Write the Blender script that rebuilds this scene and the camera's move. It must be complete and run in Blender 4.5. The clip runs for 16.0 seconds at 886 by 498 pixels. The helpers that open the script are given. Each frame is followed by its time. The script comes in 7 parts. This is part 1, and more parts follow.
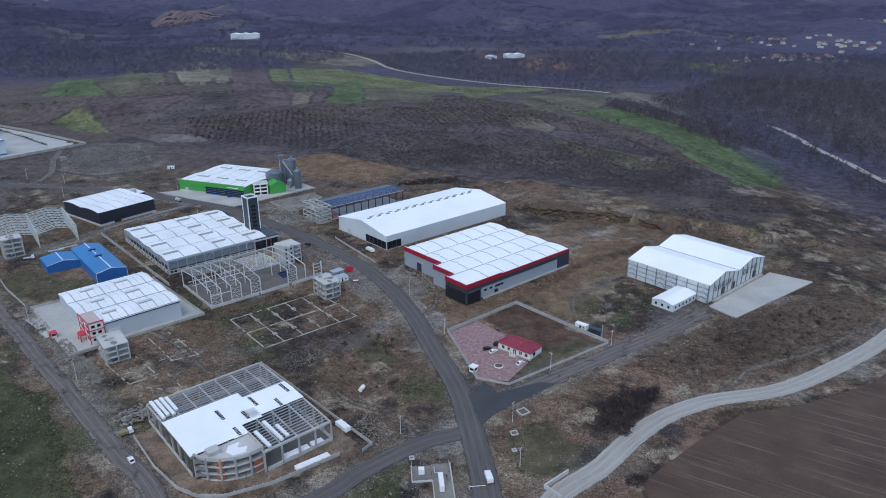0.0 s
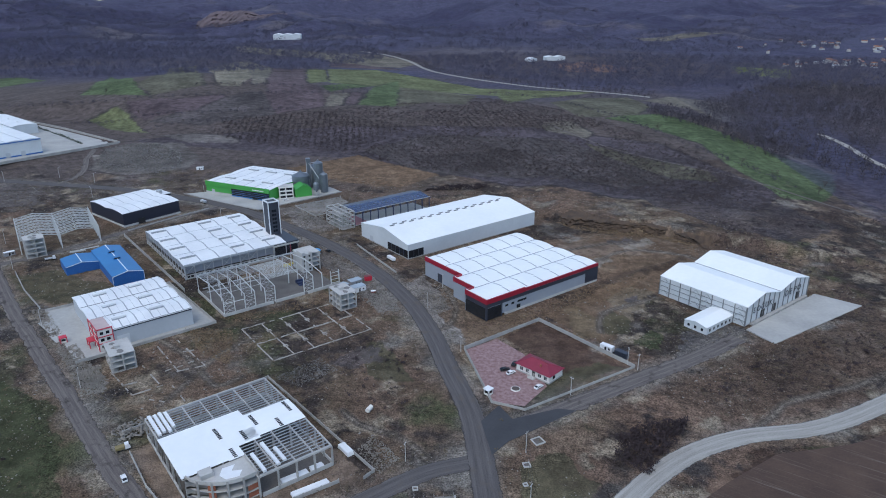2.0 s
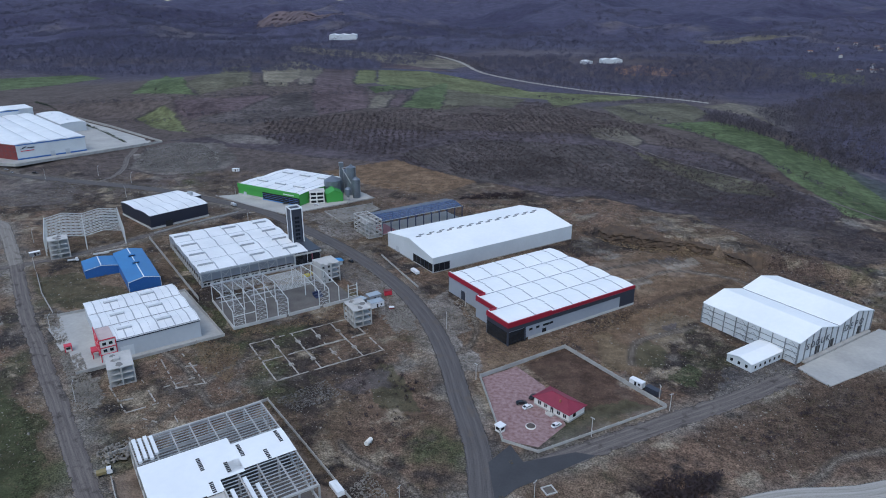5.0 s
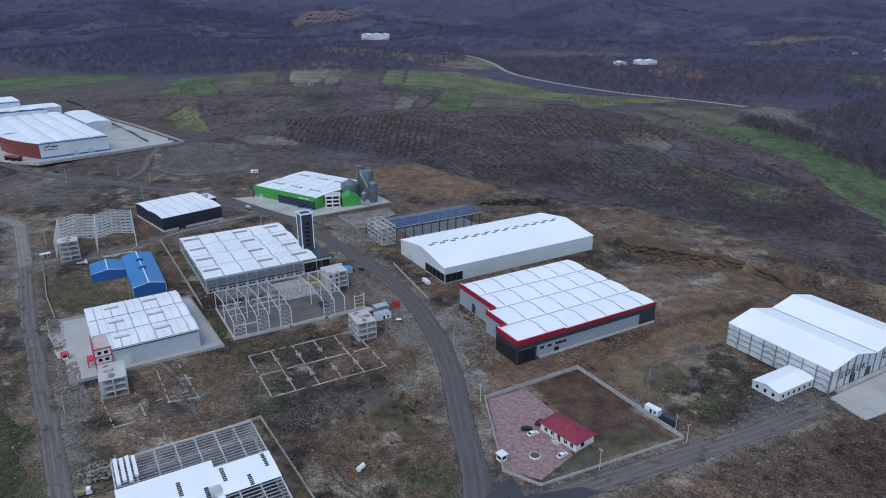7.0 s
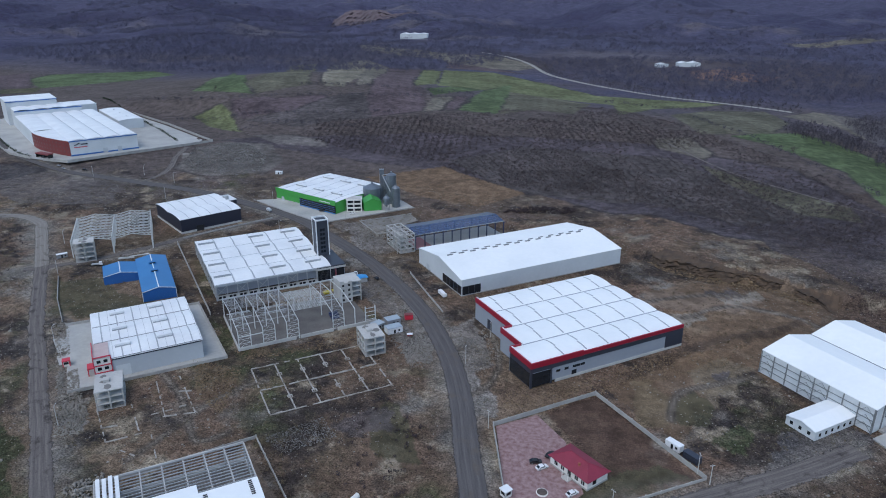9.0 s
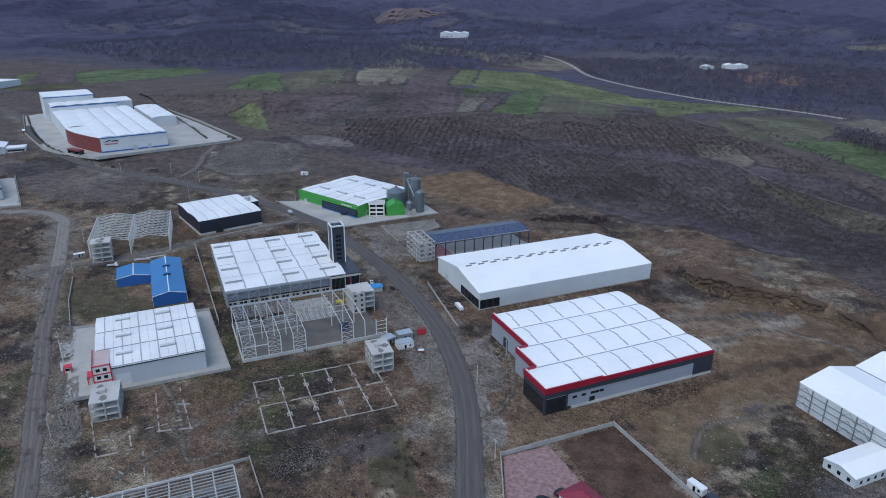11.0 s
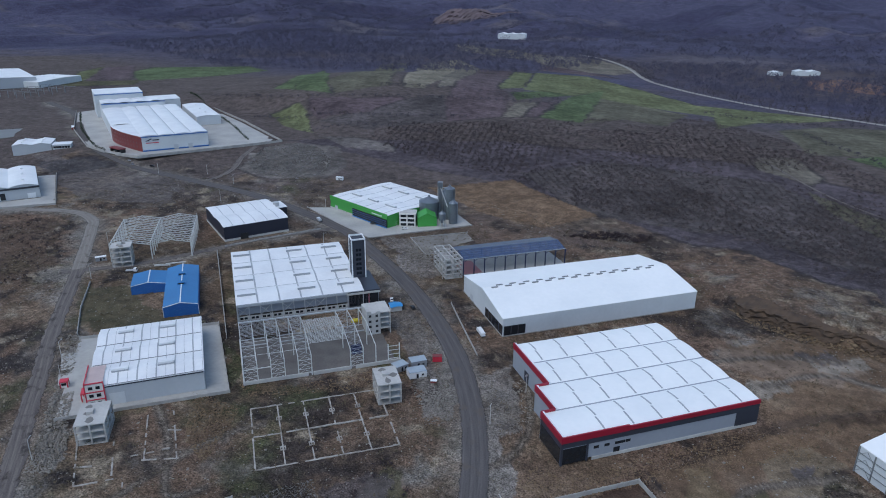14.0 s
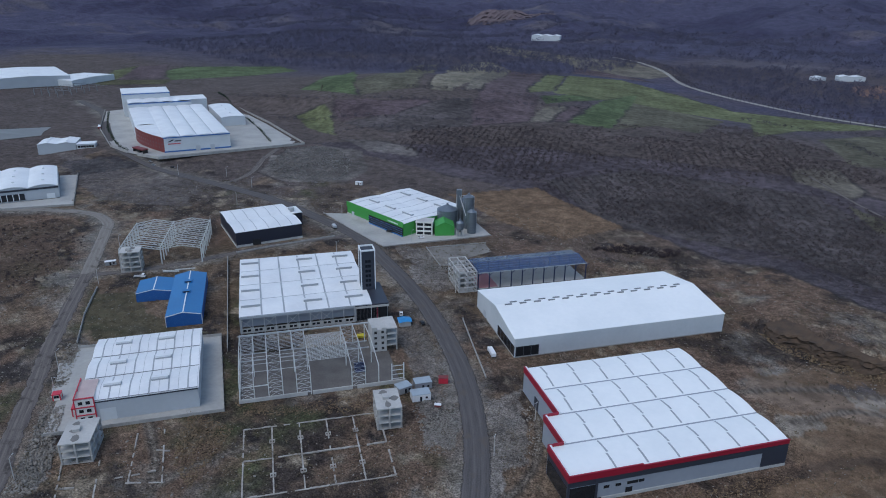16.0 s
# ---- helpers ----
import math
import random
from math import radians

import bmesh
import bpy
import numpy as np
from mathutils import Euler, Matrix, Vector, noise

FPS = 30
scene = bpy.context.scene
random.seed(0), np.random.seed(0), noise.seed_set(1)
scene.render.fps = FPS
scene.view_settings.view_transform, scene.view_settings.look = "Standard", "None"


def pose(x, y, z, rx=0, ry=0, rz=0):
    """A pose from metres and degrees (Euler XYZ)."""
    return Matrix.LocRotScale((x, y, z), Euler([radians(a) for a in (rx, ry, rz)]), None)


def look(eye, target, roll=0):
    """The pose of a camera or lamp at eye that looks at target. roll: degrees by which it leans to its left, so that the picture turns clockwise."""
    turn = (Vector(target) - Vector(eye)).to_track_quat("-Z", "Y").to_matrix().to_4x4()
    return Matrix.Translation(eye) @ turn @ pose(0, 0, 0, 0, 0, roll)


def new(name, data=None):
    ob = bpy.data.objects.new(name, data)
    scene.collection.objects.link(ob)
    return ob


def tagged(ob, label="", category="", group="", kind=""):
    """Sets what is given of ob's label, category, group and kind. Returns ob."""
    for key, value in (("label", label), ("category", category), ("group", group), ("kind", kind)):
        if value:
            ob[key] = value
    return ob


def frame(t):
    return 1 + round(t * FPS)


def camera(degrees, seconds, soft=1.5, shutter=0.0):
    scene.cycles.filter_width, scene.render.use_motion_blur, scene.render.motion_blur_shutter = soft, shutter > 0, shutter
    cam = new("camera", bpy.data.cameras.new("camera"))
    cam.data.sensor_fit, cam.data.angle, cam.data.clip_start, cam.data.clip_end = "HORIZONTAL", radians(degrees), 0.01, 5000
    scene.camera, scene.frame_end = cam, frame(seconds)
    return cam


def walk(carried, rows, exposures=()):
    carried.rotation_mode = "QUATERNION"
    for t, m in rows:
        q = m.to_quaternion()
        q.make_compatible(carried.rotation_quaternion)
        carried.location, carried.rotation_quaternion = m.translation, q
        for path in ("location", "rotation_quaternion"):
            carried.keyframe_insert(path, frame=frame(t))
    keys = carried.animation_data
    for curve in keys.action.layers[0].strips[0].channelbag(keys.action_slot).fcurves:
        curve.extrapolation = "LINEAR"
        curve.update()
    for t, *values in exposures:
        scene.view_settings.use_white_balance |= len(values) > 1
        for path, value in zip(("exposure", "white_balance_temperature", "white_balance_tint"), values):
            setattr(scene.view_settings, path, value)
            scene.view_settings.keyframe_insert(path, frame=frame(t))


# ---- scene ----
cam = camera(66.0, 16.0, soft=1.0)
# seconds, place in metres, then yaw, pitch and roll in degrees
PATH = [
    (0.0, 0.00, -0.00, 153.44, 0.00, -20.86, 0.29),
    (0.5, 1.85, 4.17, 153.20, 0.69, -20.83, 0.24),
    (1.0, 4.07, 8.40, 153.03, 1.59, -20.78, 0.22),
    (1.5, 6.54, 12.49, 152.94, 2.54, -20.75, 0.19),
    (2.0, 9.03, 16.49, 152.96, 3.46, -20.74, 0.17),
    (2.5, 11.37, 20.46, 152.93, 4.30, -20.73, 0.13),
    (3.0, 13.70, 24.67, 152.73, 5.09, -20.70, 0.11),
    (3.5, 15.94, 28.90, 152.53, 5.90, -20.67, 0.10),
    (4.0, 18.15, 33.08, 152.37, 6.72, -20.65, 0.08),
    (6.5, 28.86, 54.72, 151.95, 10.41, -20.69, 0.14),
    (7.0, 30.72, 59.20, 151.94, 11.12, -20.68, 0.11),
    (7.5, 32.49, 63.69, 151.98, 11.86, -20.69, 0.08),
    (8.0, 34.20, 68.32, 152.03, 12.67, -20.69, 0.03),
    (8.5, 35.88, 73.15, 151.98, 13.55, -20.69, -0.05),
    (9.0, 37.39, 77.99, 152.01, 14.44, -20.72, -0.08),
    (11.5, 43.98, 102.32, 152.34, 18.70, -20.88, -0.38),
    (12.0, 44.90, 107.43, 152.34, 19.53, -20.89, -0.45),
    (12.5, 45.83, 112.33, 152.37, 20.35, -20.87, -0.53),
    (13.0, 46.76, 117.18, 152.44, 21.17, -20.88, -0.57),
    (13.5, 47.73, 122.02, 152.48, 21.97, -20.88, -0.59),
    (14.0, 48.54, 126.84, 152.48, 22.74, -20.86, -0.61),
    (14.5, 49.24, 131.63, 152.54, 23.52, -20.86, -0.65),
    (15.0, 49.84, 136.35, 152.68, 24.22, -20.85, -0.69),
    (15.5, 50.26, 141.08, 152.93, 24.92, -20.85, -0.76),
    (16.0, 50.55, 145.81, 153.11, 25.57, -20.85, -0.81),
]
walk(cam, [(t, pose(x, y, z, 90 + pitch, 0, yaw) @ pose(0, 0, 0, 0, 0, -roll)) for t, x, y, z, yaw, pitch, roll in PATH],
     exposures=((0.0, 0.70, 6450, 6), (9.0, 0.62, 6480, 6), (13.0, 0.56, 6480, 6), (16.0, 0.36, 6380, 6)))
# ---- light: a bright overcast winter sky ----
world = bpy.data.worlds.new("overcast_sky")
scene.world = world
world.use_nodes = True
wn, wl = world.node_tree.nodes, world.node_tree.links
sky = wn.new("ShaderNodeTexSky")
sky.sky_type, sky.sun_disc = "NISHITA", False
sky.sun_elevation, sky.sun_rotation = radians(60), radians(200)
sky.air_density, sky.dust_density, sky.ozone_density = 1.0, 1.0, 2.0
wl.new(sky.outputs[0], wn["Background"].inputs[0])
wn["Background"].inputs[1].default_value = 0.14
sun = new("sun", bpy.data.lights.new("sun", "SUN"))
sun.data.energy, sun.data.angle, sun.data.color = 0.8, radians(50), (1.0, 0.97, 0.93)
sun.matrix_world = look((0, 0, 400), (79, 217, 0))

# ---- terrain ----
def bump(x, y, cx, cy, sx, sy, h):
    return h * np.exp(-((x - cx) / sx) ** 2 - ((y - cy) / sy) ** 2)


def land(x, y):
    """Height of the open ground: a level estate, a low farmed hill behind it, a river plain and wooded hills beyond."""
    rise = 1 / (1 + np.exp(-(y - 582) / 45.0))
    z = rise * (bump(x, y, -420, 1000, 250, 260, 38) + bump(x, y, 40, 840, 250, 190, 18))
    far = np.clip((np.hypot(x, y) - 1500) / 2900, 0, 1)
    roll = 0.55 + 0.25 * np.sin(x / 410 + 0.7) * np.cos(y / 520) + 0.2 * np.sin(x / 230 + y / 300 + 1.0)
    fold = np.clip((np.hypot(x, y) - 1950) / 900, 0, 1)
    # spurs and gullies of the wooded hills
    spur = 1 - np.abs(np.sin(x / 330 + 0.8 * np.sin(y / 420) + y / 1500)) + 0.45 * (1 - np.abs(np.sin(x / 150 - y / 260 + 1.1 * np.sin(x / 510)))) + 0.2 * np.sin(x / 61 + y / 83) * np.sin(x / 47 - y / 95)
    z = z + fold * 46 * (spur - 0.75)
    z = z + far ** 1.3 * 105 * roll + 150 * np.clip((np.hypot(x, y) - 3300) / 1500, 0, 1) ** 1.2 * (0.75 + 0.3 * np.sin(x / 600 + 1.2))
    # levelled factory yard and the cut bank beside the estate
    yard = 1 / (1 + np.exp((np.hypot((x + 520) / 165, (y - 700) / 135) - 1) * 14))
    z = z * (1 - yard) + 6.8 * yard
    across = (y - 466 - 2 * np.sin(x / 9.0) - 1 * np.sin(x / 3.7) + 0.45 * (x - 90)) * 0.9
    step = np.clip(across / 7, 0, 1)
    z = z + 8.0 * step * step * (3 - 2 * step) * np.exp(-(np.maximum(across, 0) / 130) ** 2) / (1 + np.exp(-(x - 58) / 6)) / (1 + np.exp((x - 215) / 30))
    lip_u, lip_v = (x - 98) * 0.735 + (y - 382) * 0.678, (y - 382) * 0.735 - (x - 98) * 0.678
    z = z + 1.3 * np.exp(-((lip_v - 1.5 * np.sin(lip_u / 7.0)) / 3.0) ** 2) * np.exp(-(lip_u / 48) ** 4)
    z = z - bump(x, y, 340, 560, 120, 420, 9) * (1 / (1 + np.exp(-(x - 268) / 14)))
    return z


def gz(x, y):
    return float(land(np.float64(x), np.float64(y)))


# ---- mesh helpers ----
class Form:
    """Collects faces of one mesh."""

    def __init__(self):
        self.v, self.f = [], []

    def poly(self, pts, faces):
        n = len(self.v)
        self.v += [tuple(p) for p in pts]
        self.f += [tuple(n + i for i in f) for f in faces]
        return self

    def box(self, x0, y0, z0, x1, y1, z1):
        p = [(x, y, z) for z in (z0, z1) for y in (y0, y1) for x in (x0, x1)]
        return self.poly(p, [(0, 2, 3, 1), (4, 5, 7, 6), (0, 1, 5, 4), (2, 6, 7, 3), (0, 4, 6, 2), (1, 3, 7, 5)])

    def prism(self, outline, lift):
        """A closed flat outline of 3D points, pushed along lift."""
        n = len(outline)
        a = [Vector(p) for p in outline]
        b = [p + Vector(lift) for p in a]
        return self.poly(a + b, [tuple(range(n))[::-1], tuple(range(n, 2 * n))] + [(i, (i + 1) % n, n + (i + 1) % n, n + i) for i in range(n)])

    def beam(self, p, q, w, h=None):
        """A straight bar of w x h between two points."""
        p, q, h = Vector(p), Vector(q), h or w
        d = (q - p).normalized()
        side = d.cross(Vector((0, 0, 1)))
        side = side.normalized() if side.length > 1e-4 else Vector((1, 0, 0))
        up = side.cross(d).normalized()
        s, u = side * w / 2, up * h / 2
        ring = [-s - u, s - u, s + u, -s + u]
        return self.poly([p + r for r in ring] + [q + r for r in ring], [(3, 2, 1, 0), (4, 5, 6, 7)] + [(i, (i + 1) % 4, 4 + (i + 1) % 4, 4 + i) for i in range(4)])

    def tube(self, x, y, z0, z1, r0, r1=None, n=16, lean=(0, 0)):
        r1 = r0 if r1 is None else r1
        ring = [(math.cos(2 * math.pi * i / n), math.sin(2 * math.pi * i / n)) for i in range(n)]
        pts = [(x + r0 * c, y + r0 * s, z0) for c, s in ring] + [(x + lean[0] + r1 * c, y + lean[1] + r1 * s, z1) for c, s in ring]
        return self.poly(pts, [tuple(range(n))[::-1], tuple(range(n, 2 * n))] + [(i, (i + 1) % n, n + (i + 1) % n, n + i) for i in range(n)])

    def lathe(self, prof, n=28):
        """A closed skin turned round z from (radius, height) pairs, bottom to top."""
        pts = [(r * math.cos(2 * math.pi * i / n), r * math.sin(2 * math.pi * i / n), z) for r, z in prof for i in range(n)]
        m = len(prof)
        return self.poly(pts, [(j * n + i, j * n + (i + 1) % n, (j + 1) * n + (i + 1) % n, (j + 1) * n + i) for j in range(m - 1) for i in range(n)] + [tuple(range(n))[::-1], tuple(range((m - 1) * n, m * n))])

    def mesh(self, name):
        me = bpy.data.meshes.new(name)
        me.from_pydata(self.v, [], self.f)
        me.update()
        return me


def part(name, form, material, parent=None, label=""):
    me = form.mesh(name) if isinstance(form, Form) else form
    if material and not me.materials:
        me.materials.append(material)
    ob = new(name, me)
    if parent:
        ob.parent = parent
    return tagged(ob, label) if label else ob


def thing(name, label, category, m, group="", kind=""):
    ob = new(name)
    ob.empty_display_size = 1
    ob.matrix_basis = m
    return tagged(ob, label, category, group, kind)


def plan(x, y, angle, z=None):
    return pose(x, y, gz(x, y) if z is None else z, 0, 0, angle)


# ---- materials ----
def mat(name, a, b=None, scale=1.0, rough=0.8, metal=0.0, relief=0.0, fine=6.0, stretch=(1, 1, 1), spec=0.5, per_object=0.0):
    """Two-tone surface: broad patches and fine grain between colours a and b, with relief."""
    m = bpy.data.materials.new(name)
    m.use_nodes = True
    n, l = m.node_tree.nodes, m.node_tree.links
    bs = n["Principled BSDF"]
    bs.inputs["Roughness"].default_value, bs.inputs["Metallic"].default_value = rough, metal
    bs.inputs["Specular IOR Level"].default_value = spec
    b = b or tuple(c * 0.8 for c in a)
    tc = n.new("ShaderNodeTexCoord")
    mp = n.new("ShaderNodeMapping")
    mp.inputs["Scale"].default_value = stretch
    l.new(tc.outputs["Object"], mp.inputs[0])
    big, small = n.new("ShaderNodeTexNoise"), n.new("ShaderNodeTexNoise")
    big.inputs["Scale"].default_value, small.inputs["Scale"].default_value = scale * 0.12, scale * fine * 0.2
    big.inputs["Detail"].default_value, small.inputs["Detail"].default_value = 6, 4
    for t in (big, small):
        l.new(mp.outputs[0], t.inputs["Vector"])
    add = n.new("ShaderNodeMath")
    add.operation = "MULTIPLY_ADD"
    l.new(small.outputs[0], add.inputs[0])
    add.inputs[1].default_value = 0.45
    l.new(big.outputs[0], add.inputs[2])
    ramp = n.new("ShaderNodeMapRange")
    ramp.inputs[1].default_value, ramp.inputs[2].default_value = 0.5, 0.95
    l.new(add.outputs[0], ramp.inputs[0])
    mix = n.new("ShaderNodeMix")
    mix.data_type = "RGBA"
    mix.inputs["A"].default_value, mix.inputs["B"].default_value = (*a, 1), (*b, 1)
    l.new(ramp.outputs[0], mix.inputs["Factor"])
    out = mix.outputs["Result"]
    if per_object:
        info, hsv, mr = n.new("ShaderNodeObjectInfo"), n.new("ShaderNodeHueSaturation"), n.new("ShaderNodeMapRange")
        mr.inputs[3].default_value, mr.inputs[4].default_value = 1 - per_object, 1 + per_object
        l.new(info.outputs["Random"], mr.inputs[0])
        l.new(mr.outputs[0], hsv.inputs["Value"])
        l.new(out, hsv.inputs["Color"])
        out = hsv.outputs[0]
    l.new(out, bs.inputs["Base Color"])
    if relief:
        bp = n.new("ShaderNodeBump")
        bp.inputs["Strength"].default_value, bp.inputs["Distance"].default_value = min(1, relief * 4), relief
        l.new(add.outputs[0], bp.inputs["Height"])
        l.new(bp.outputs[0], bs.inputs["Normal"])
    return m


M_ROOF = mat("white_roof_sheet", (0.77, 0.78, 0.79), (0.65, 0.66, 0.68), 0.6, 0.45)
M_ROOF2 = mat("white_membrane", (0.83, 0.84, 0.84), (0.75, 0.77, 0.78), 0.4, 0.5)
M_STRIP = mat("translucent_strip", (0.36, 0.38, 0.40), (0.28, 0.30, 0.32), 1.2, 0.3)
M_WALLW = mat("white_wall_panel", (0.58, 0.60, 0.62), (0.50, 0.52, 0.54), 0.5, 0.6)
M_WALLG = mat("grey_wall_panel", (0.30, 0.32, 0.36), (0.26, 0.28, 0.32), 0.5, 0.55)
M_WALLL = mat("light_grey_panel", (0.45, 0.47, 0.50), (0.40, 0.42, 0.45), 0.5, 0.55)
M_DARK = mat("anthracite_panel", (0.035, 0.040, 0.058), (0.028, 0.032, 0.045), 0.5, 0.5)
M_NAVY = mat("navy_panel", (0.016, 0.018, 0.032), (0.022, 0.024, 0.040), 0.5, 0.5)
M_RED = mat("red_fascia", (0.31, 0.008, 0.030), (0.27, 0.008, 0.026), 0.5, 0.45)
M_REDP = mat("red_paint", (0.55, 0.03, 0.06), (0.45, 0.03, 0.05), 0.8, 0.5)
M_GREEN = mat("green_cladding", (0.060, 0.32, 0.060), (0.050, 0.27, 0.05), 0.5, 0.5)
M_BLUE = mat("blue_sheet", (0.028, 0.170, 0.40), (0.024, 0.140, 0.34), 0.7, 0.45)
M_BLUED = mat("blue_wall_sheet", (0.020, 0.105, 0.34), (0.030, 0.125, 0.37), 0.9, 0.5)
M_STEEL = mat("galvanised_steel", (0.50, 0.51, 0.52), (0.38, 0.39, 0.41), 2.0, 0.45, 0.3)
M_STEELW = mat("white_primed_steel", (0.60, 0.61, 0.60), (0.48, 0.49, 0.48), 2.0, 0.55)
M_STEELG = mat("mid_grey_steel", (0.20, 0.21, 0.22), (0.15, 0.16, 0.17), 2.0, 0.5)
M_EARTH = mat("packed_grey_earth", (0.150, 0.136, 0.126), (0.085, 0.075, 0.070), 0.9, 0.95, relief=0.05, fine=9)
M_HUT = mat("blue_grey_hut_sheet", (0.34, 0.40, 0.45), (0.28, 0.32, 0.36), 1.5, 0.6)
M_PINK = mat("pinkish_paving", (0.36, 0.17, 0.19), (0.30, 0.15, 0.16), 1.0, 0.9)
M_STEELB = mat("dark_blue_steel", (0.03, 0.04, 0.10), (0.02, 0.03, 0.07), 2.0, 0.5)
M_CONC = mat("raw_concrete", (0.40, 0.39, 0.37), (0.28, 0.27, 0.26), 2.0, 0.9, relief=0.02)
M_CONCL = mat("pale_concrete", (0.50, 0.49, 0.47), (0.36, 0.35, 0.34), 0.8, 0.9, relief=0.01)
M_SLAB = mat("concrete_slab", (0.42, 0.41, 0.39), (0.30, 0.30, 0.29), 0.5, 0.9, relief=0.01)
M_GLASS = mat("dark_glazing", (0.012, 0.014, 0.018), (0.020, 0.024, 0.030), 0.4, 0.12)
M_BRICK = mat("orange_hollow_brick", (0.34, 0.12, 0.07), (0.28, 0.10, 0.06), 4.0, 0.9)
M_TILE = mat("dark_red_roof_tiles", (0.23, 0.022, 0.048), (0.18, 0.018, 0.038), 2.0, 0.6)
M_PLASTER = mat("white_plaster", (0.72, 0.70, 0.66), (0.62, 0.60, 0.56), 1.0, 0.8)
M_PAVE = mat("reddish_block_paving", (0.17, 0.085, 0.085), (0.33, 0.23, 0.225), 5.5, 0.9, relief=0.02, fine=8)
M_TARD = mat("fresh_dark_asphalt", (0.035, 0.035, 0.040), (0.05, 0.05, 0.055), 1.0, 0.85, relief=0.01)
M_DIRT = mat("grey_dirt_track", (0.115, 0.102, 0.090), (0.235, 0.22, 0.20), 0.9, 0.95, relief=0.05, fine=9)
M_SILO = mat("galvanised_silo", (0.20, 0.23, 0.26), (0.15, 0.17, 0.20), 1.2, 0.4, 0.5)
M_BLACK = mat("black_paint", (0.012, 0.012, 0.014), (0.02, 0.02, 0.022), 1.0, 0.5)
M_TRUNK = mat("bare_wood", (0.07, 0.055, 0.05), (0.10, 0.08, 0.07), 3.0, 0.9)
M_TWIG = mat("bare_twigs", (0.050, 0.038, 0.036), (0.075, 0.058, 0.050), 0.5, 0.95)
M_YELLOW = mat("yellow_foam_packs", (0.55, 0.45, 0.03), (0.45, 0.36, 0.03), 1.0, 0.7)
M_CYAN = mat("blue_tarpaulin", (0.03, 0.25, 0.55), (0.03, 0.2, 0.45), 2.0, 0.5)
# ---- ground: one sheet out to the horizon, with land cover ----
def inside(x, y, poly):
    """True where (x, y) lies in the polygon."""
    r = np.zeros(x.shape, bool)
    for (x0, y0), (x1, y1) in zip(poly, poly[1:] + poly[:1]):
        c = (y0 > y) != (y1 > y)
        if y1 != y0:
            r ^= c & (x < (x1 - x0) * (y - y0) / (y1 - y0) + x0)
    return r


def off_line(x, y, line):
    """Distance to a polyline."""
    best = np.full(x.shape, 1e9)
    for (x0, y0), (x1, y1) in zip(line, line[1:]):
        dx, dy = x1 - x0, y1 - y0
        k = np.clip(((x - x0) * dx + (y - y0) * dy) / (dx * dx + dy * dy), 0, 1)
        best = np.minimum(best, np.hypot(x - x0 - k * dx, y - y0 - k * dy))
    return best


def smooth_line(pts, step=4.0):
    """A Catmull-Rom line through plan points."""
    p = [np.array(q, float) for q in pts]
    p = [2 * p[0] - p[1]] + p + [2 * p[-1] - p[-2]]
    out = []
    for a, b, c, d in zip(p, p[1:], p[2:], p[3:]):
        n = max(2, int(np.hypot(*(c - b)) / step))
        for i in range(n):
            s = i / n
            out.append(0.5 * (2 * b + (c - a) * s + (2 * a - 5 * b + 4 * c - d) * s * s + (3 * b - a - 3 * c + d) * s ** 3))
    out.append(p[-2])
    return [(float(q[0]), float(q[1])) for q in out]


MAIN_ROAD = [(16, 120), (14, 177), (11, 207), (6, 241), (-4, 273), (-14, 306), (-27, 338), (-47, 373), (-71, 404), (-103, 438), (-145, 474), (-182, 502), (-230, 523), (-287, 543), (-348, 554), (-446, 570), (-517, 596), (-590, 645), (-700, 730), (-820, 790)]
LEFT_ROAD = [(-70, 140), (-95, 180), (-118, 203), (-140, 226), (-163, 250), (-185, 272), (-206, 294), (-226, 314), (-244, 334), (-268, 361), (-284, 379), (-314, 411), (-336, 434), (-350, 447), (-376, 455), (-412, 446), (-450, 425), (-520, 395)]
CROSS_ROAD = [(-90, 140), (-41, 177), (-28, 190), (-9, 205), (8, 212)]
YARD_TRACK = [(16, 228), (46, 249), (75, 269), (106, 290), (130, 309)]
GRAVEL_ROAD = [(10, 120), (22, 155), (36, 177), (53, 191), (69, 208), (86, 222), (107, 232), (136, 239), (168, 256), (206, 282), (262, 330), (330, 400)]
BACK_LANE = [(-290, 372), (-262, 396), (-240, 430), (-222, 462), (-190, 500)]
HIGHWAY = [(-322, 1867), (-241, 1780), (-167, 1637), (-111, 1464), (-70, 1381), (-9, 1296), (62, 1220), (113, 1175), (198, 1122), (259, 1075)]
VALLEY_ROAD = [(394, 822), (397, 772), (392, 706), (393, 647), (390, 580), (400, 470), (470, 350)]

SOIL, DRY, TURF, LUSH = (0.136, 0.091, 0.067), (0.088, 0.061, 0.046), (0.080, 0.077, 0.045), (0.076, 0.100, 0.050)
# the wood tone has the blue haze of distance painted in
PLOUGH, HAZY_WOOD, SCRUB = (0.064, 0.040, 0.031), (0.062, 0.060, 0.098), (0.074, 0.062, 0.070)
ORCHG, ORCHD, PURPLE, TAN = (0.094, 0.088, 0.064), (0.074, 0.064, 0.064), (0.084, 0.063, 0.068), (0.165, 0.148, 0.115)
MOSS, SWARD = (0.048, 0.056, 0.028), (0.066, 0.062, 0.038)
OLIVE, DIM = (0.108, 0.116, 0.060), (0.128, 0.114, 0.094)
REDE, BARE, STONY, EARTH = (0.150, 0.095, 0.080), (0.140, 0.094, 0.062), (0.205, 0.188, 0.174), (0.185, 0.138, 0.106)

FIELDS = []


def field(tone, *corners):
    """A patch of land of one tone, by its corners on the plan."""
    FIELDS.append((tone, list(corners)))


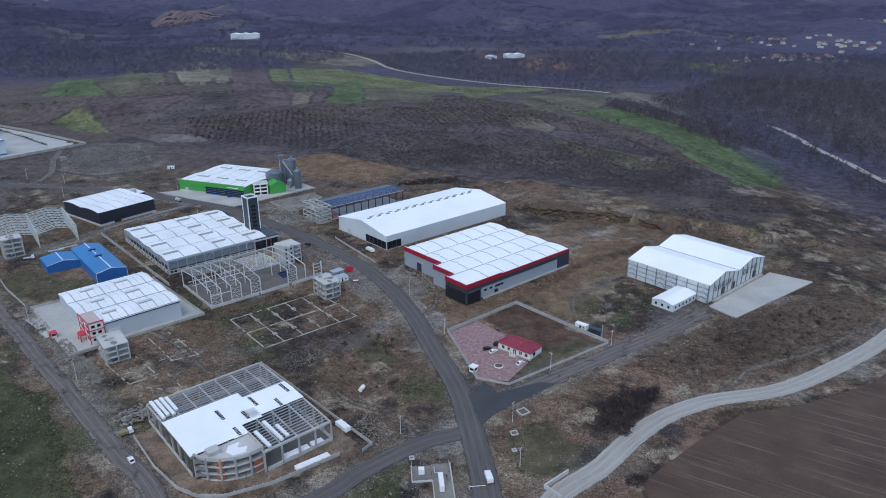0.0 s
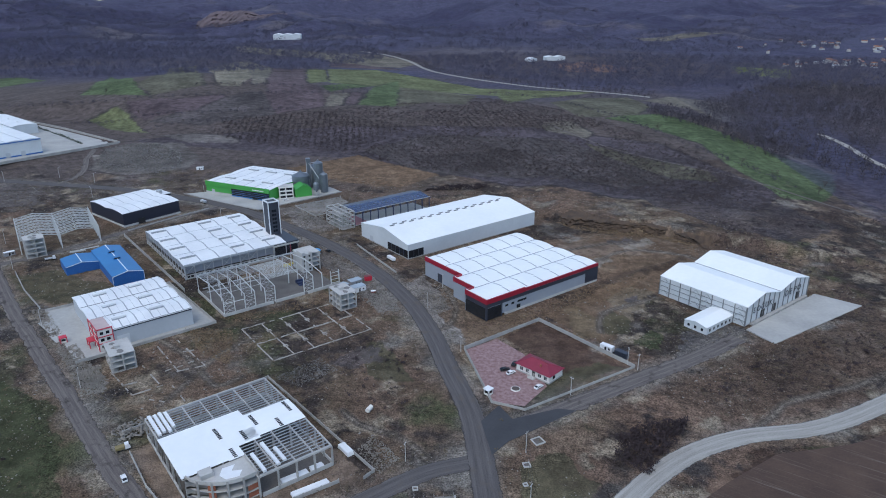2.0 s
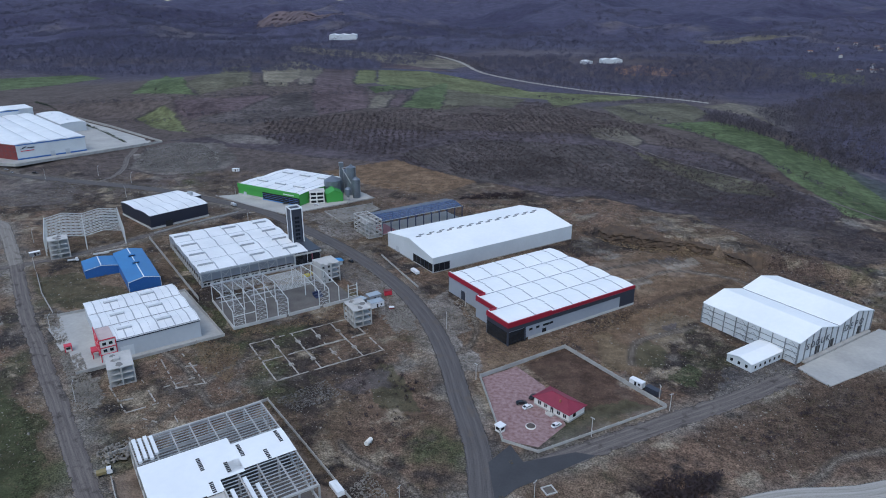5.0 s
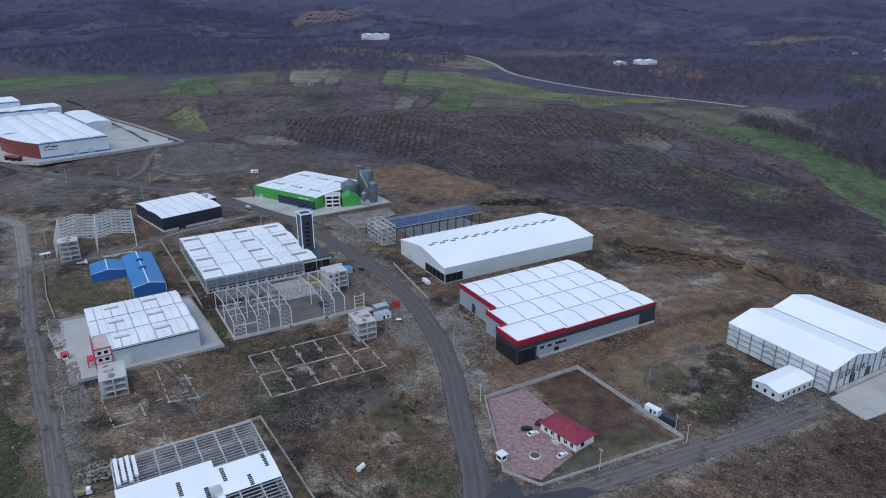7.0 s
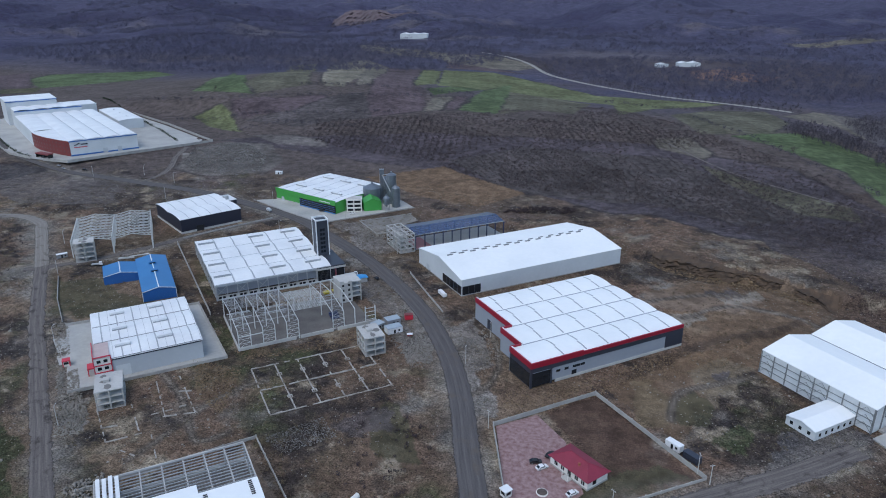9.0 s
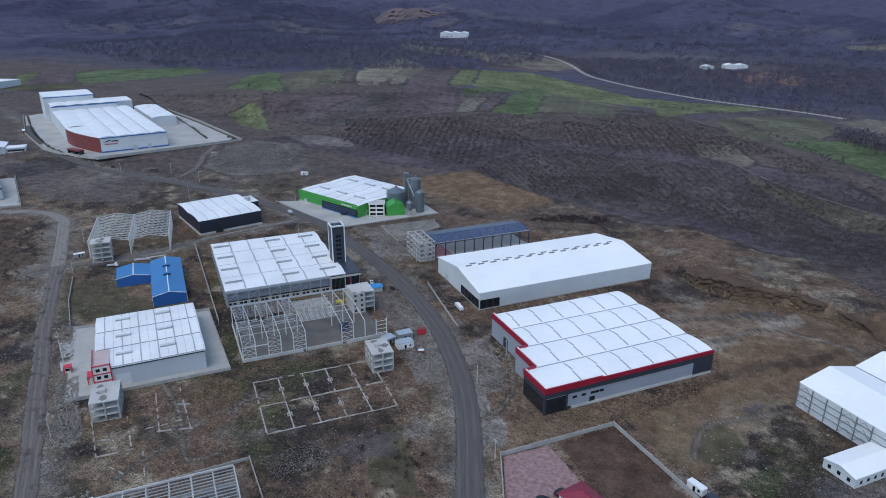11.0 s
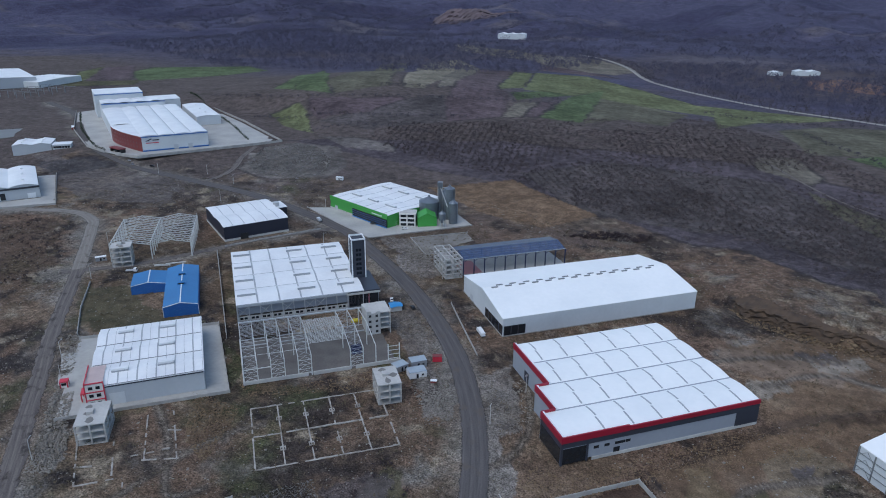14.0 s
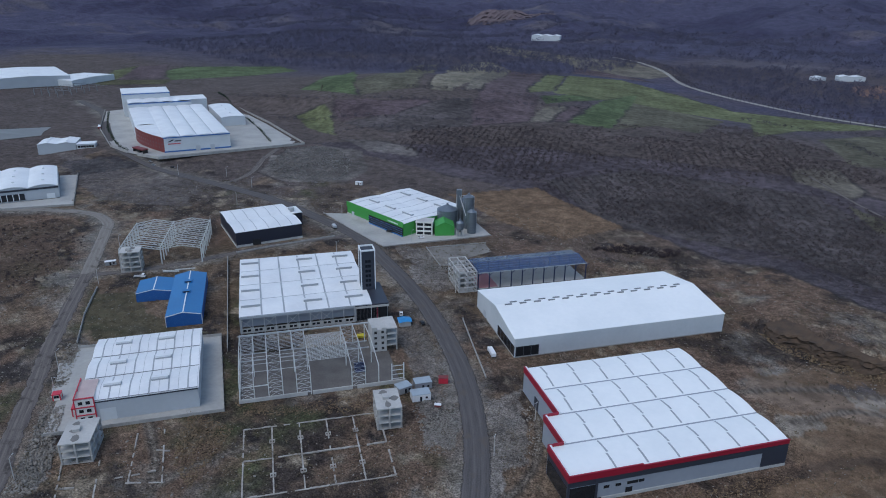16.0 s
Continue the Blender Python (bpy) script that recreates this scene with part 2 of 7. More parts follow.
field(SCRUB, (-364, 696), (-156, 761), (60, 756), (188, 711), (250, 560), (210, 500), (110, 520), (60, 560), (-121, 644))
field(ORCHD, (-111, 674), (-49, 725), (89, 713), (174, 588), (125, 546), (59, 588), (-40, 600))
# the farmed hill and the plain beyond it
field(DIM, (-780, 2167), (-600, 1972), (-413, 1835), (-260, 1787), (-130, 1587), (-171, 1494), (-330, 1569), (-380, 1683), (-507, 1750), (-632, 1832))
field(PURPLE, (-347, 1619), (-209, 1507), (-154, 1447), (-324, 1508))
field(LUSH, (-512, 884), (-544, 971), (-696, 1295), (-512, 1023), (-462, 932), (-415, 870))
field(OLIVE, (-468, 811), (-456, 824), (-440, 834), (-411, 807), (-354, 730), (-412, 760))
field(ORCHG, (-466, 941), (-486, 1042), (-655, 1460), (-613, 1503), (-367, 936), (-410, 870))
field(TAN, (-576, 1479), (-570, 1571), (-542, 1619), (-336, 1045), (-323, 942), (-349, 933))
field(DIM, (-542, 1619), (-478, 1535), (-439, 1473), (-298, 994), (-309, 958))
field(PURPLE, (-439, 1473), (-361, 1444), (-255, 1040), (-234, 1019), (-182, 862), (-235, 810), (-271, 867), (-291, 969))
field(OLIVE, (-358, 1444), (-317, 1444), (-235, 1098), (-252, 1034))
field(OLIVE, (-317, 1458), (-212, 1446), (-85, 1279), (1, 1163), (186, 1130), (81, 1016), (36, 902), (27, 1041), (-46, 1076), (-126, 1084), (-164, 1105), (-229, 1079))
field(LUSH, (-164, 1105), (-143, 1241), (-111, 993), (-101, 866), (-149, 877))
field(LUSH, (-232, 1021), (-200, 1110), (-164, 1105), (-207, 970))
field(ORCHG, (-125, 1117), (-46, 1076), (-2, 1034), (-16, 887), (-62, 914), (-97, 862))
field(DIM, (-201, 956), (-180, 982), (-165, 872), (-186, 854))
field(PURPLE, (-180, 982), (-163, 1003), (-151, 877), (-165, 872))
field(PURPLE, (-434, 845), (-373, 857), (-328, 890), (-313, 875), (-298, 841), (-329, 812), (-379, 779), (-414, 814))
field(ORCHD, (-316, 886), (-288, 924), (-266, 878), (-235, 810), (-254, 796), (-301, 754), (-372, 772), (-329, 812))
field(ORCHG, (94, 941), (151, 1041), (224, 1069), (233, 955), (194, 852), (118, 811))
field(LUSH, (146, 817), (222, 877), (239, 861), (266, 809), (300, 737), (331, 650), (317, 609), (277, 550), (246, 544), (239, 617), (227, 722), (182, 794))
field(DIM, (234, 1031), (293, 1098), (358, 1048), (357, 907), (299, 870), (289, 959))
field(TAN, (303, 746), (333, 712), (340, 650), (331, 650), (311, 716))
field(DRY, (329, 646), (362, 650), (369, 546), (342, 502), (324, 539), (310, 589))
field(ORCHG, (110, 703), (153, 659), (209, 624), (207, 584), (169, 590), (121, 663))
field(DIM, (72, 775), (103, 793), (125, 743), (115, 719), (72, 745))
field(OLIVE, (526, 1549), (631, 1486), (571, 1340), (502, 1392))
field(DIM, (556, 1253), (625, 1250), (570, 1175))
field(DIM, (493, 2413), (683, 2350), (789, 2390), (679, 2268), (508, 2305))
field(REDE, (155, 1573), (232, 1628), (324, 1507), (284, 1423), (171, 1438))
field(LUSH, (-1009, 1119), (-1029, 1194), (-874, 1293), (-787, 1243), (-806, 1136), (-870, 1049), (-893, 1020))
field(OLIVE, (-955, 919), (-1095, 1074), (-1122, 1157), (-1038, 1057), (-935, 929))
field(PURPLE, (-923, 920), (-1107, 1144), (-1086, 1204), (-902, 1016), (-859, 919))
field(TURF, (-1001, 960), (-899, 1029), (-858, 978), (-941, 921))
field(BARE, (60, 440), (110, 462), (160, 440), (128, 395), (100, 352), (66, 300), (40, 325), (84, 372))
field(BARE, (-110, 575), (-60, 560), (-30, 600), (-111, 654), (-171, 613))
field(EARTH, (55, 438), (118, 441), (106, 420), (61, 416))
field(STONY, (-370, 643), (-286, 657), (-283, 612), (-332, 595))
field(STONY, (-62, 360), (-47, 365), (-33, 331), (-44, 326))
field(STONY, (-35, 367), (-22, 378), (-8, 332), (2, 305), (-10, 300))
field(STONY, (-143, 500), (-128, 503), (-92, 459), (-112, 455))
field(STONY, (-166, 264), (-150, 246), (-142, 250), (-156, 272))
field((0.115, 0.100, 0.095), (-560, 560), (-440, 566), (-360, 545), (-330, 500), (-400, 480), (-480, 520))
field((0.050, 0.047, 0.052), (-523, 542), (-495, 572), (-452, 560), (-476, 522))
field(PLOUGH, (64, 120), (60, 178), (90, 208), (112, 222), (140, 228), (176, 242), (230, 280), (420, 200), (300, 60))
field(SWARD, (118, 222), (132, 226), (146, 214), (134, 208))
field(PLOUGH, (20, 303), (38, 320), (74, 280), (46, 268), (34, 290))
field(SWARD, (30, 248), (74, 278), (62, 282), (38, 262))
field(SWARD, (-242, 345), (-215, 322), (-172, 356), (-196, 352), (-232, 372), (-262, 366))
field(MOSS, (-150, 343), (-143, 342), (-122, 317), (-124, 311))
field(SWARD, (-47, 286), (-33, 292), (-16, 260), (-37, 258))
field(DRY, (-407, 412), (-378, 440), (-300, 378), (-301, 335), (-350, 340))
field(SWARD, (-260, 150), (-193, 260), (-150, 215), (-118, 160), (-140, 100))
field(MOSS, (-190, 250), (-165, 236), (-140, 205), (-108, 168), (-130, 150), (-180, 210))
field(MOSS, (-36, 180), (-22, 190), (-12, 196), (-14, 176), (-30, 168))
field(MOSS, (2, 194), (6, 194), (8, 176), (4, 170))
field(EARTH, (-114, 208), (-86, 182), (-60, 180), (-28, 202), (-36, 214), (-82, 258))
field(DRY, (84, 262), (130, 298), (206, 330), (230, 310), (160, 262), (108, 240))
field(SWARD, (30, 212), (44, 214), (52, 196), (40, 186), (28, 190))
field((0.062, 0.044, 0.034), (47, 331), (62, 343), (79, 365), (94, 378), (118, 399), (140, 415), (138, 421), (115, 405), (91, 384), (76, 371), (60, 350))
field((0.170, 0.128, 0.082), (51, 332), (60, 339), (67, 322), (63, 307), (53, 302))
field((0.155, 0.122, 0.086), (76, 347), (94, 367), (105, 359), (101, 338), (84, 326))
field(SWARD, (64, 321), (76, 333), (86, 326), (81, 314), (65, 311))
field(MOSS, (79, 304), (96, 318), (98, 309), (93, 298))
field((0.070, 0.064, 0.070), (89, 347), (99, 352), (100, 343), (92, 341))
field((0.215, 0.190, 0.160), (72, 409), (83, 415), (89, 404), (79, 393))
field((0.215, 0.190, 0.160), (97, 434), (116, 445), (118, 436), (99, 429))
field((0.080, 0.074, 0.078), (90, 442), (105, 450), (108, 440), (92, 433))
field((0.078, 0.074, 0.078), (93, 287), (123, 303), (140, 318), (133, 325), (116, 317), (102, 304))
field((0.118, 0.105, 0.100), (-338, 717), (-291, 726), (-253, 718), (-240, 694), (-294, 692))
field((0.130, 0.116, 0.108), (-366, 668), (-345, 690), (-300, 690), (-262, 640), (-262, 606), (-300, 585), (-350, 600))
field((0.092, 0.078, 0.078), (-63, 276), (-48, 289), (-34, 287), (-33, 275), (-51, 270))
field((0.190, 0.172, 0.156), (-224, 322), (-206, 302), (-188, 285), (-166, 262), (-150, 248), (-146, 258), (-168, 276), (-190, 298), (-208, 316))
field((0.150, 0.132, 0.120), (-99, 393), (-78, 380), (-58, 352), (-46, 330), (-40, 342), (-66, 388), (-90, 410))
field((0.150, 0.132, 0.120), (-150, 500), (-120, 470), (-98, 446), (-84, 452), (-110, 480), (-132, 506))


field((0.062, 0.052, 0.056), (141, 554), (234, 527), (260, 470), (200, 436), (171, 452), (140, 494), (120, 540))


def fbm(x, y, size, octaves=6):
    """Value noise of several octaves, about -1 to 1."""
    r = np.random.RandomState(int(size * 10) + 5)
    out, amp, whole = 0, 1.0, 0.0
    for k in range(octaves):
        table, turn, push = r.rand(256, 256) * 2 - 1, r.uniform(0, 6.283), r.uniform(0, 200, 2)
        u, v = (x * np.cos(turn) + y * np.sin(turn)) / size + push[0], (y * np.cos(turn) - x * np.sin(turn)) / size + push[1]
        iu, iv = np.floor(u).astype(int), np.floor(v).astype(int)
        fu, fv = u - iu, v - iv
        fu, fv = fu * fu * (3 - 2 * fu), fv * fv * (3 - 2 * fv)
        a, b, c, d = iu % 256, (iu + 1) % 256, iv % 256, (iv + 1) % 256
        out = out + amp * ((table[a, c] * (1 - fu) + table[b, c] * fu) * (1 - fv) + (table[a, d] * (1 - fu) + table[b, d] * fu) * fv)
        whole += amp * amp
        amp *= 0.62
        size = size / 2.07
    return out / whole ** 0.5 * 1.1


def land_cover(x, y):
    """Colour of the open ground: soil, turf, stony and muddy patches, fields, woods blued for haze."""
    wob, wob2 = fbm(x, y, 45.0), fbm(x + 300, y, 37.0)
    d = np.hypot(x, y)
    xs, ys = x + 6 * wob, y + 6 * wob2
    col = np.empty(x.shape + (3,))

    def lay(tone, amount):
        nonlocal col
        k = np.clip(amount, 0, 1)[..., None]
        col = col * (1 - k) + np.array(tone) * k

    grass = 0.42 + 0.7 * fbm(x, y, 60.0) - 0.3 * np.clip((x - 20) / 60, 0, 1)
    col[:] = SOIL
    lay((0.108, 0.080, 0.056), grass)
    lay((0.086, 0.070, 0.066), np.clip((y - 540 + 0.3 * np.abs(x)) / 120 + 0.4 * wob, 0, 1) * (y > 480))
    # darker soil to the right, with the lens's edge darkening put into it
    lay((0.070, 0.050, 0.042), np.clip((x - 100) / 70, 0, 1) * (0.6 + 0.4 * wob2) * (y < 660))
    near = np.clip((620 - y) / 60, 0, 1) * (np.abs(x) < 520)
    for size, cut, tone, most in ((48.0, 0.15, (0.166, 0.120, 0.086), 0.7), (31.0, 0.25, (0.046, 0.036, 0.032), 0.7), (37.0, 0.5, (0.068, 0.070, 0.038), 0.5), (26.0, 0.5, (0.170, 0.152, 0.134), 0.5), (19.0, 0.45, (0.038, 0.032, 0.031), 0.7), (13.0, 0.5, (0.225, 0.185, 0.140), 0.7)):
        lay(tone, (fbm(x + 13 * size, y - 7 * size, size) - cut) * 3.2 * most * near)
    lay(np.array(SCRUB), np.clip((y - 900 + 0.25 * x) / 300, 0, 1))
    # the haze-blued wood tone takes over with distance
    lay(HAZY_WOOD, np.clip((y - 900 + 0.25 * x) / 300, 0, 1) * np.clip(0.6 + 1.2 * fbm(x, y, 420.0), 0, 1))
    lay(HAZY_WOOD, (d - 1800) / 300 + 0.3 * wob)
    # clearings, darker stands and dry slopes on the far hills, blued for haze
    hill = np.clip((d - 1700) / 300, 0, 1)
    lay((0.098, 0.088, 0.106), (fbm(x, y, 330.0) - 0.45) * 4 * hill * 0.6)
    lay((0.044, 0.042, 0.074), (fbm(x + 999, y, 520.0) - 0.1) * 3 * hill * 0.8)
    for c, poly in FIELDS:
        farm = max(q[1] for q in poly) > 640
        k = 0.3 if farm else 1.0
        m = inside(x + k * (xs - x), y + k * (ys - y), poly)
        tone = np.array(c) * (1 + 0.22 * wob[m] + 0.10 * wob2[m])[:, None]
        if farm and c not in (STONY, BARE, EARTH, SCRUB):
            # rows run with the longest side
            (ax, ay), (bx, by) = max(zip(poly, poly[1:] + poly[:1]), key=lambda e: math.hypot(e[1][0] - e[0][0], e[1][1] - e[0][1]))
            side = math.hypot(bx - ax, by - ay)
            q = ((x[m] - ax) * (by - ay) - (y[m] - ay) * (bx - ax)) / side
            tone = tone * (1 + 0.05 * np.sin(q * 6.283 / 12.0) + 0.06 * np.sin(q * 6.283 / 47.0 + 1.0))[:, None]
        col[m] = tone if farm else col[m] * 0.22 + tone * 0.78
        if farm and c not in (STONY, BARE, EARTH):
            # hedges and rough margins between the far fields
            lay((0.036, 0.032, 0.034), (1.3 - off_line(x + 0.5 * (xs - x), y + 0.5 * (ys - y), poly + poly[:1]) / (1.4 + d * 0.0012)) * np.clip(0.25 + 0.9 * wob2, 0, 0.8))
    lay(np.array(HAZY_WOOD) * 0.9, bump(x, y, 372, 720, 90, 330, 1.0) * (x > 300))
    for line, w in ((MAIN_ROAD, 9), (LEFT_ROAD, 8), (CROSS_ROAD, 8), (YARD_TRACK, 9), (BACK_LANE, 6), (GRAVEL_ROAD, 6)):
        lay((0.180, 0.163, 0.145), (1.5 - off_line(xs, ys, line) / w) * np.clip(0.55 + 0.5 * wob2, 0.1, 0.85))
    # wheel tracks over the plots
    for line in TRACKS:
        run = off_line(x + 0.25 * (xs - x), y + 0.25 * (ys - y), smooth_line(line))
        lay((0.165, 0.140, 0.115), (2.6 - np.abs(run)) / 1.2 * 0.55)
        lay((0.060, 0.048, 0.042), (0.9 - np.abs(run - 1.1)) / 0.5 * 0.5)
    return np.clip(col, 0.01, 0.9)


TRACKS = [
    [(-9, 212), (-22, 226), (-36, 232), (-44, 240)],
    [(-150, 300), (-128, 285), (-112, 268), (-100, 255), (-92, 262)],
    [(-96, 300), (-106, 285), (-112, 262), (-118, 240)],
    [(-14, 306), (-4, 322), (-6, 345), (-14, 368)],
    [(104, 352), (84, 340), (70, 330), (66, 312)],
    [(78, 404), (100, 424), (128, 420), (150, 400)],
    [(40, 402), (72, 428), (110, 440)],
    [(112, 236), (134, 256), (170, 272), (214, 300)],
]


def cover_material():
    m = bpy.data.materials.new("open_ground")
    m.use_nodes = True
    n, l = m.node_tree.nodes, m.node_tree.links
    bs = n["Principled BSDF"]
    bs.inputs["Roughness"].default_value, bs.inputs["Specular IOR Level"].default_value = 0.95, 0.1
    at = n.new("ShaderNodeAttribute")
    at.attribute_name = "cover"
    geo = n.new("ShaderNodeNewGeometry")
    def grain(size, lo, hi, detail):
        t, r = n.new("ShaderNodeTexNoise"), n.new("ShaderNodeMapRange")
        t.inputs["Scale"].default_value, t.inputs["Detail"].default_value = size, detail
        l.new(geo.outputs["Position"], t.inputs["Vector"])
        l.new(t.outputs[0], r.inputs[0])
        r.inputs[1].default_value, r.inputs[2].default_value, r.inputs[3].default_value, r.inputs[4].default_value = 0.3, 0.7, lo, hi
        return r.outputs[0]

    def times(p, q):
        m2 = n.new("ShaderNodeMath")
        m2.operation = "MULTIPLY"
        l.new(p, m2.inputs[0])
        l.new(q, m2.inputs[1])
        return m2.outputs[0]

    broad = times(grain(0.03, 0.80, 1.20, 6), grain(0.16, 0.66, 1.36, 6))
    val = times(grain(0.5, 0.62, 1.42, 6), grain(1.6, 0.36, 1.80, 5))
    base = at.outputs["Color"]

    def blotch(base, size, lo, hi, tint, most):
        """Patches of another soil tone where a noise runs high."""
        t, r, mx = n.new("ShaderNodeTexNoise"), n.new("ShaderNodeMapRange"), n.new("ShaderNodeMix")
        t.inputs["Scale"].default_value, t.inputs["Detail"].default_value, t.inputs["Roughness"].default_value = size, 9, 0.65
        l.new(geo.outputs["Position"], t.inputs["Vector"])
        l.new(t.outputs[0], r.inputs[0])
        r.inputs[1].default_value, r.inputs[2].default_value, r.inputs[3].default_value, r.inputs[4].default_value = lo, hi, 0, most
        mx.data_type = "RGBA"
        mx.inputs["B"].default_value = (*tint, 1)
        am = n.new("ShaderNodeMath")
        am.operation = "MULTIPLY"
        l.new(r.outputs[0], am.inputs[0])
        l.new(at.outputs["Alpha"], am.inputs[1])
        l.new(am.outputs[0], mx.inputs["Factor"])
        l.new(base, mx.inputs["A"])
        return mx.outputs["Result"]

    base = blotch(base, 0.055, 0.56, 0.64, (0.046, 0.036, 0.033), 0.55)
    base = blotch(base, 0.11, 0.57, 0.66, (0.150, 0.115, 0.084), 0.35)
    base = blotch(base, 0.16, 0.58, 0.66, (0.066, 0.062, 0.034), 0.18)
    base = blotch(base, 0.55, 0.65, 0.70, (0.240, 0.205, 0.170), 0.5)
    base = blotch(base, 1.1, 0.66, 0.70, (0.340, 0.300, 0.260), 0.6)
    ease = n.new("ShaderNodeMix")
    ease.inputs["A"].default_value = 1.0
    l.new(at.outputs["Alpha"], ease.inputs["Factor"])
    l.new(val, ease.inputs["B"])
    val = times(ease.outputs["Result"], broad)
    hsv = n.new("ShaderNodeHueSaturation")
    l.new(base, hsv.inputs["Color"])
    l.new(val, hsv.inputs["Value"])
    l.new(hsv.outputs[0], bs.inputs["Base Color"])
    bp = n.new("ShaderNodeBump")
    bp.inputs["Strength"].default_value, bp.inputs["Distance"].default_value = 0.7, 0.5
    l.new(val, bp.inputs["Height"])
    l.new(bp.outputs[0], bs.inputs["Normal"])
    return m


def fill(me, verts, faces):
    """Vertices and equal-sided faces from arrays into a mesh."""
    n, k = faces.shape
    me.vertices.add(len(verts))
    me.vertices.foreach_set("co", np.ascontiguousarray(verts, np.float32).ravel())
    me.loops.add(n * k)
    me.loops.foreach_set("vertex_index", np.ascontiguousarray(faces, np.int32).ravel())
    me.polygons.add(n)
    me.polygons.foreach_set("loop_start", np.arange(0, n * k, k, dtype=np.int32))
    me.update(calc_edges=True)


def on_rough(x, y):
    """One on open plots, zero towards roads and hard ground."""
    k = np.ones(x.shape)
    for line in (MAIN_ROAD, LEFT_ROAD, CROSS_ROAD, YARD_TRACK, GRAVEL_ROAD, BACK_LANE):
        k = np.minimum(k, np.clip((off_line(x, y, line) - 5) / 5, 0, 1))
    return k


def build_ground():
    cx, cy = 25.0, 20.0
    ang = np.concatenate([np.linspace(46, 153, 660), np.linspace(153, 406, 40)[1:-1]])
    rad = np.concatenate([np.linspace(0, 130, 14), np.geomspace(132, 4980, 860)])
    a, r = np.meshgrid(np.radians(ang), rad)
    x, y = cx + r * np.cos(a), cy + r * np.sin(a)
    rough = np.clip((900 - y) / 300, 0, 1) * on_rough(x, y)
    z = land(x, y) - 0.05 + rough * 0.35 * np.minimum(0, fbm(x, y, 14.0, 4) - 0.1)
    nr, na = x.shape
    verts = np.stack([x, y, z], -1).reshape(-1, 3)
    i, j = np.meshgrid(np.arange(nr - 1), np.arange(na), indexing="ij")
    k = (j + 1) % na
    faces = np.stack([i * na + j, (i + 1) * na + j, (i + 1) * na + k, i * na + k], -1).reshape(-1, 4)
    me = bpy.data.meshes.new("ground")
    fill(me, verts, faces)
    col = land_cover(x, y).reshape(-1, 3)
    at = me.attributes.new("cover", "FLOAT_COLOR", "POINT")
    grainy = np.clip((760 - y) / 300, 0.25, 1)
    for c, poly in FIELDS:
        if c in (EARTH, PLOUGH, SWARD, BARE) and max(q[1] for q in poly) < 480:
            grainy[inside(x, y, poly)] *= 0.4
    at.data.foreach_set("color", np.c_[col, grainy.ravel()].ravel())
    me.materials.append(cover_material())
    me.polygons.foreach_set("use_smooth", [True] * len(me.polygons))
    tagged(new("ground", me), "brown winter ground with patchy turf, fields and haze-blued far woods", "ground", kind="structure")


build_ground()


def lane_material(name, a, b, mud, lanes, ragged):
    """A road surface along its own length: wheel lanes, streaks, patches and crumbling edges."""
    m = bpy.data.materials.new(name)
    m.use_nodes = True
    n, l = m.node_tree.nodes, m.node_tree.links
    bs = n["Principled BSDF"]
    bs.inputs["Roughness"].default_value, bs.inputs["Specular IOR Level"].default_value = 0.92, 0.2
    uv, sep = n.new("ShaderNodeUVMap"), n.new("ShaderNodeSeparateXYZ")
    uv.uv_map = "lane"
    l.new(uv.outputs[0], sep.inputs[0])

    def tex(sx, sy, scale, detail=6):
        mp, t = n.new("ShaderNodeMapping"), n.new("ShaderNodeTexNoise")
        mp.inputs["Scale"].default_value = (sx, sy, 1)
        t.inputs["Scale"].default_value, t.inputs["Detail"].default_value, t.inputs["Roughness"].default_value = scale, detail, 0.65
        l.new(uv.outputs[0], mp.inputs[0])
        l.new(mp.outputs[0], t.inputs["Vector"])
        return t.outputs[0]

    def calc(op, x, y):
        q = n.new("ShaderNodeMath")
        q.operation = op
        for i, v in enumerate((x, y)):
            if isinstance(v, (int, float)):
                q.inputs[i].default_value = v
            else:
                l.new(v, q.inputs[i])
        return q.outputs[0]

    def blend(fac, x, y):
        q = n.new("ShaderNodeMix")
        q.data_type = "RGBA"
        l.new(fac, q.inputs["Factor"])
        for k, v in (("A", x), ("B", y)):
            if isinstance(v, tuple):
                q.inputs[k].default_value = (*v, 1)
            else:
                l.new(v, q.inputs[k])
        return q.outputs["Result"]

    def span(x, lo, hi):
        q = n.new("ShaderNodeMapRange")
        q.inputs[1].default_value, q.inputs[2].default_value = lo, hi
        l.new(x, q.inputs[0])
        return q.outputs[0]

    streak, patch, grit = tex(0.06, 1.6, 1.0), tex(0.14, 0.2, 1.0, 8), tex(1, 1, 1.7, 4)
    wheel = span(calc("SINE", calc("MULTIPLY", sep.outputs[1], lanes), 0), -0.2, 1.0)
    tone = calc("ADD", calc("MULTIPLY", streak, 0.75), calc("ADD", calc("MULTIPLY", grit, 0.45), calc("MULTIPLY", wheel, 0.11)))
    col = blend(span(tone, 0.45, 0.95), a, b)
    col = blend(span(patch, 0.54, 0.66), col, mud)
    l.new(col, bs.inputs["Base Color"])
    side = n.new("ShaderNodeAttribute")
    side.attribute_name = "across"
    edge = calc("SUBTRACT", 1.0, calc("ABSOLUTE", side.outputs["Fac"], 0))
    fade = calc("ADD", edge, calc("MULTIPLY", calc("SUBTRACT", tex(0.22, 0.22, 1.0, 9), 0.5), ragged))
    l.new(span(fade, 0.10, 0.22), bs.inputs["Alpha"])
    bp = n.new("ShaderNodeBump")
    bp.inputs["Strength"].default_value, bp.inputs["Distance"].default_value = 0.5, 0.15
    l.new(tone, bp.inputs["Height"])
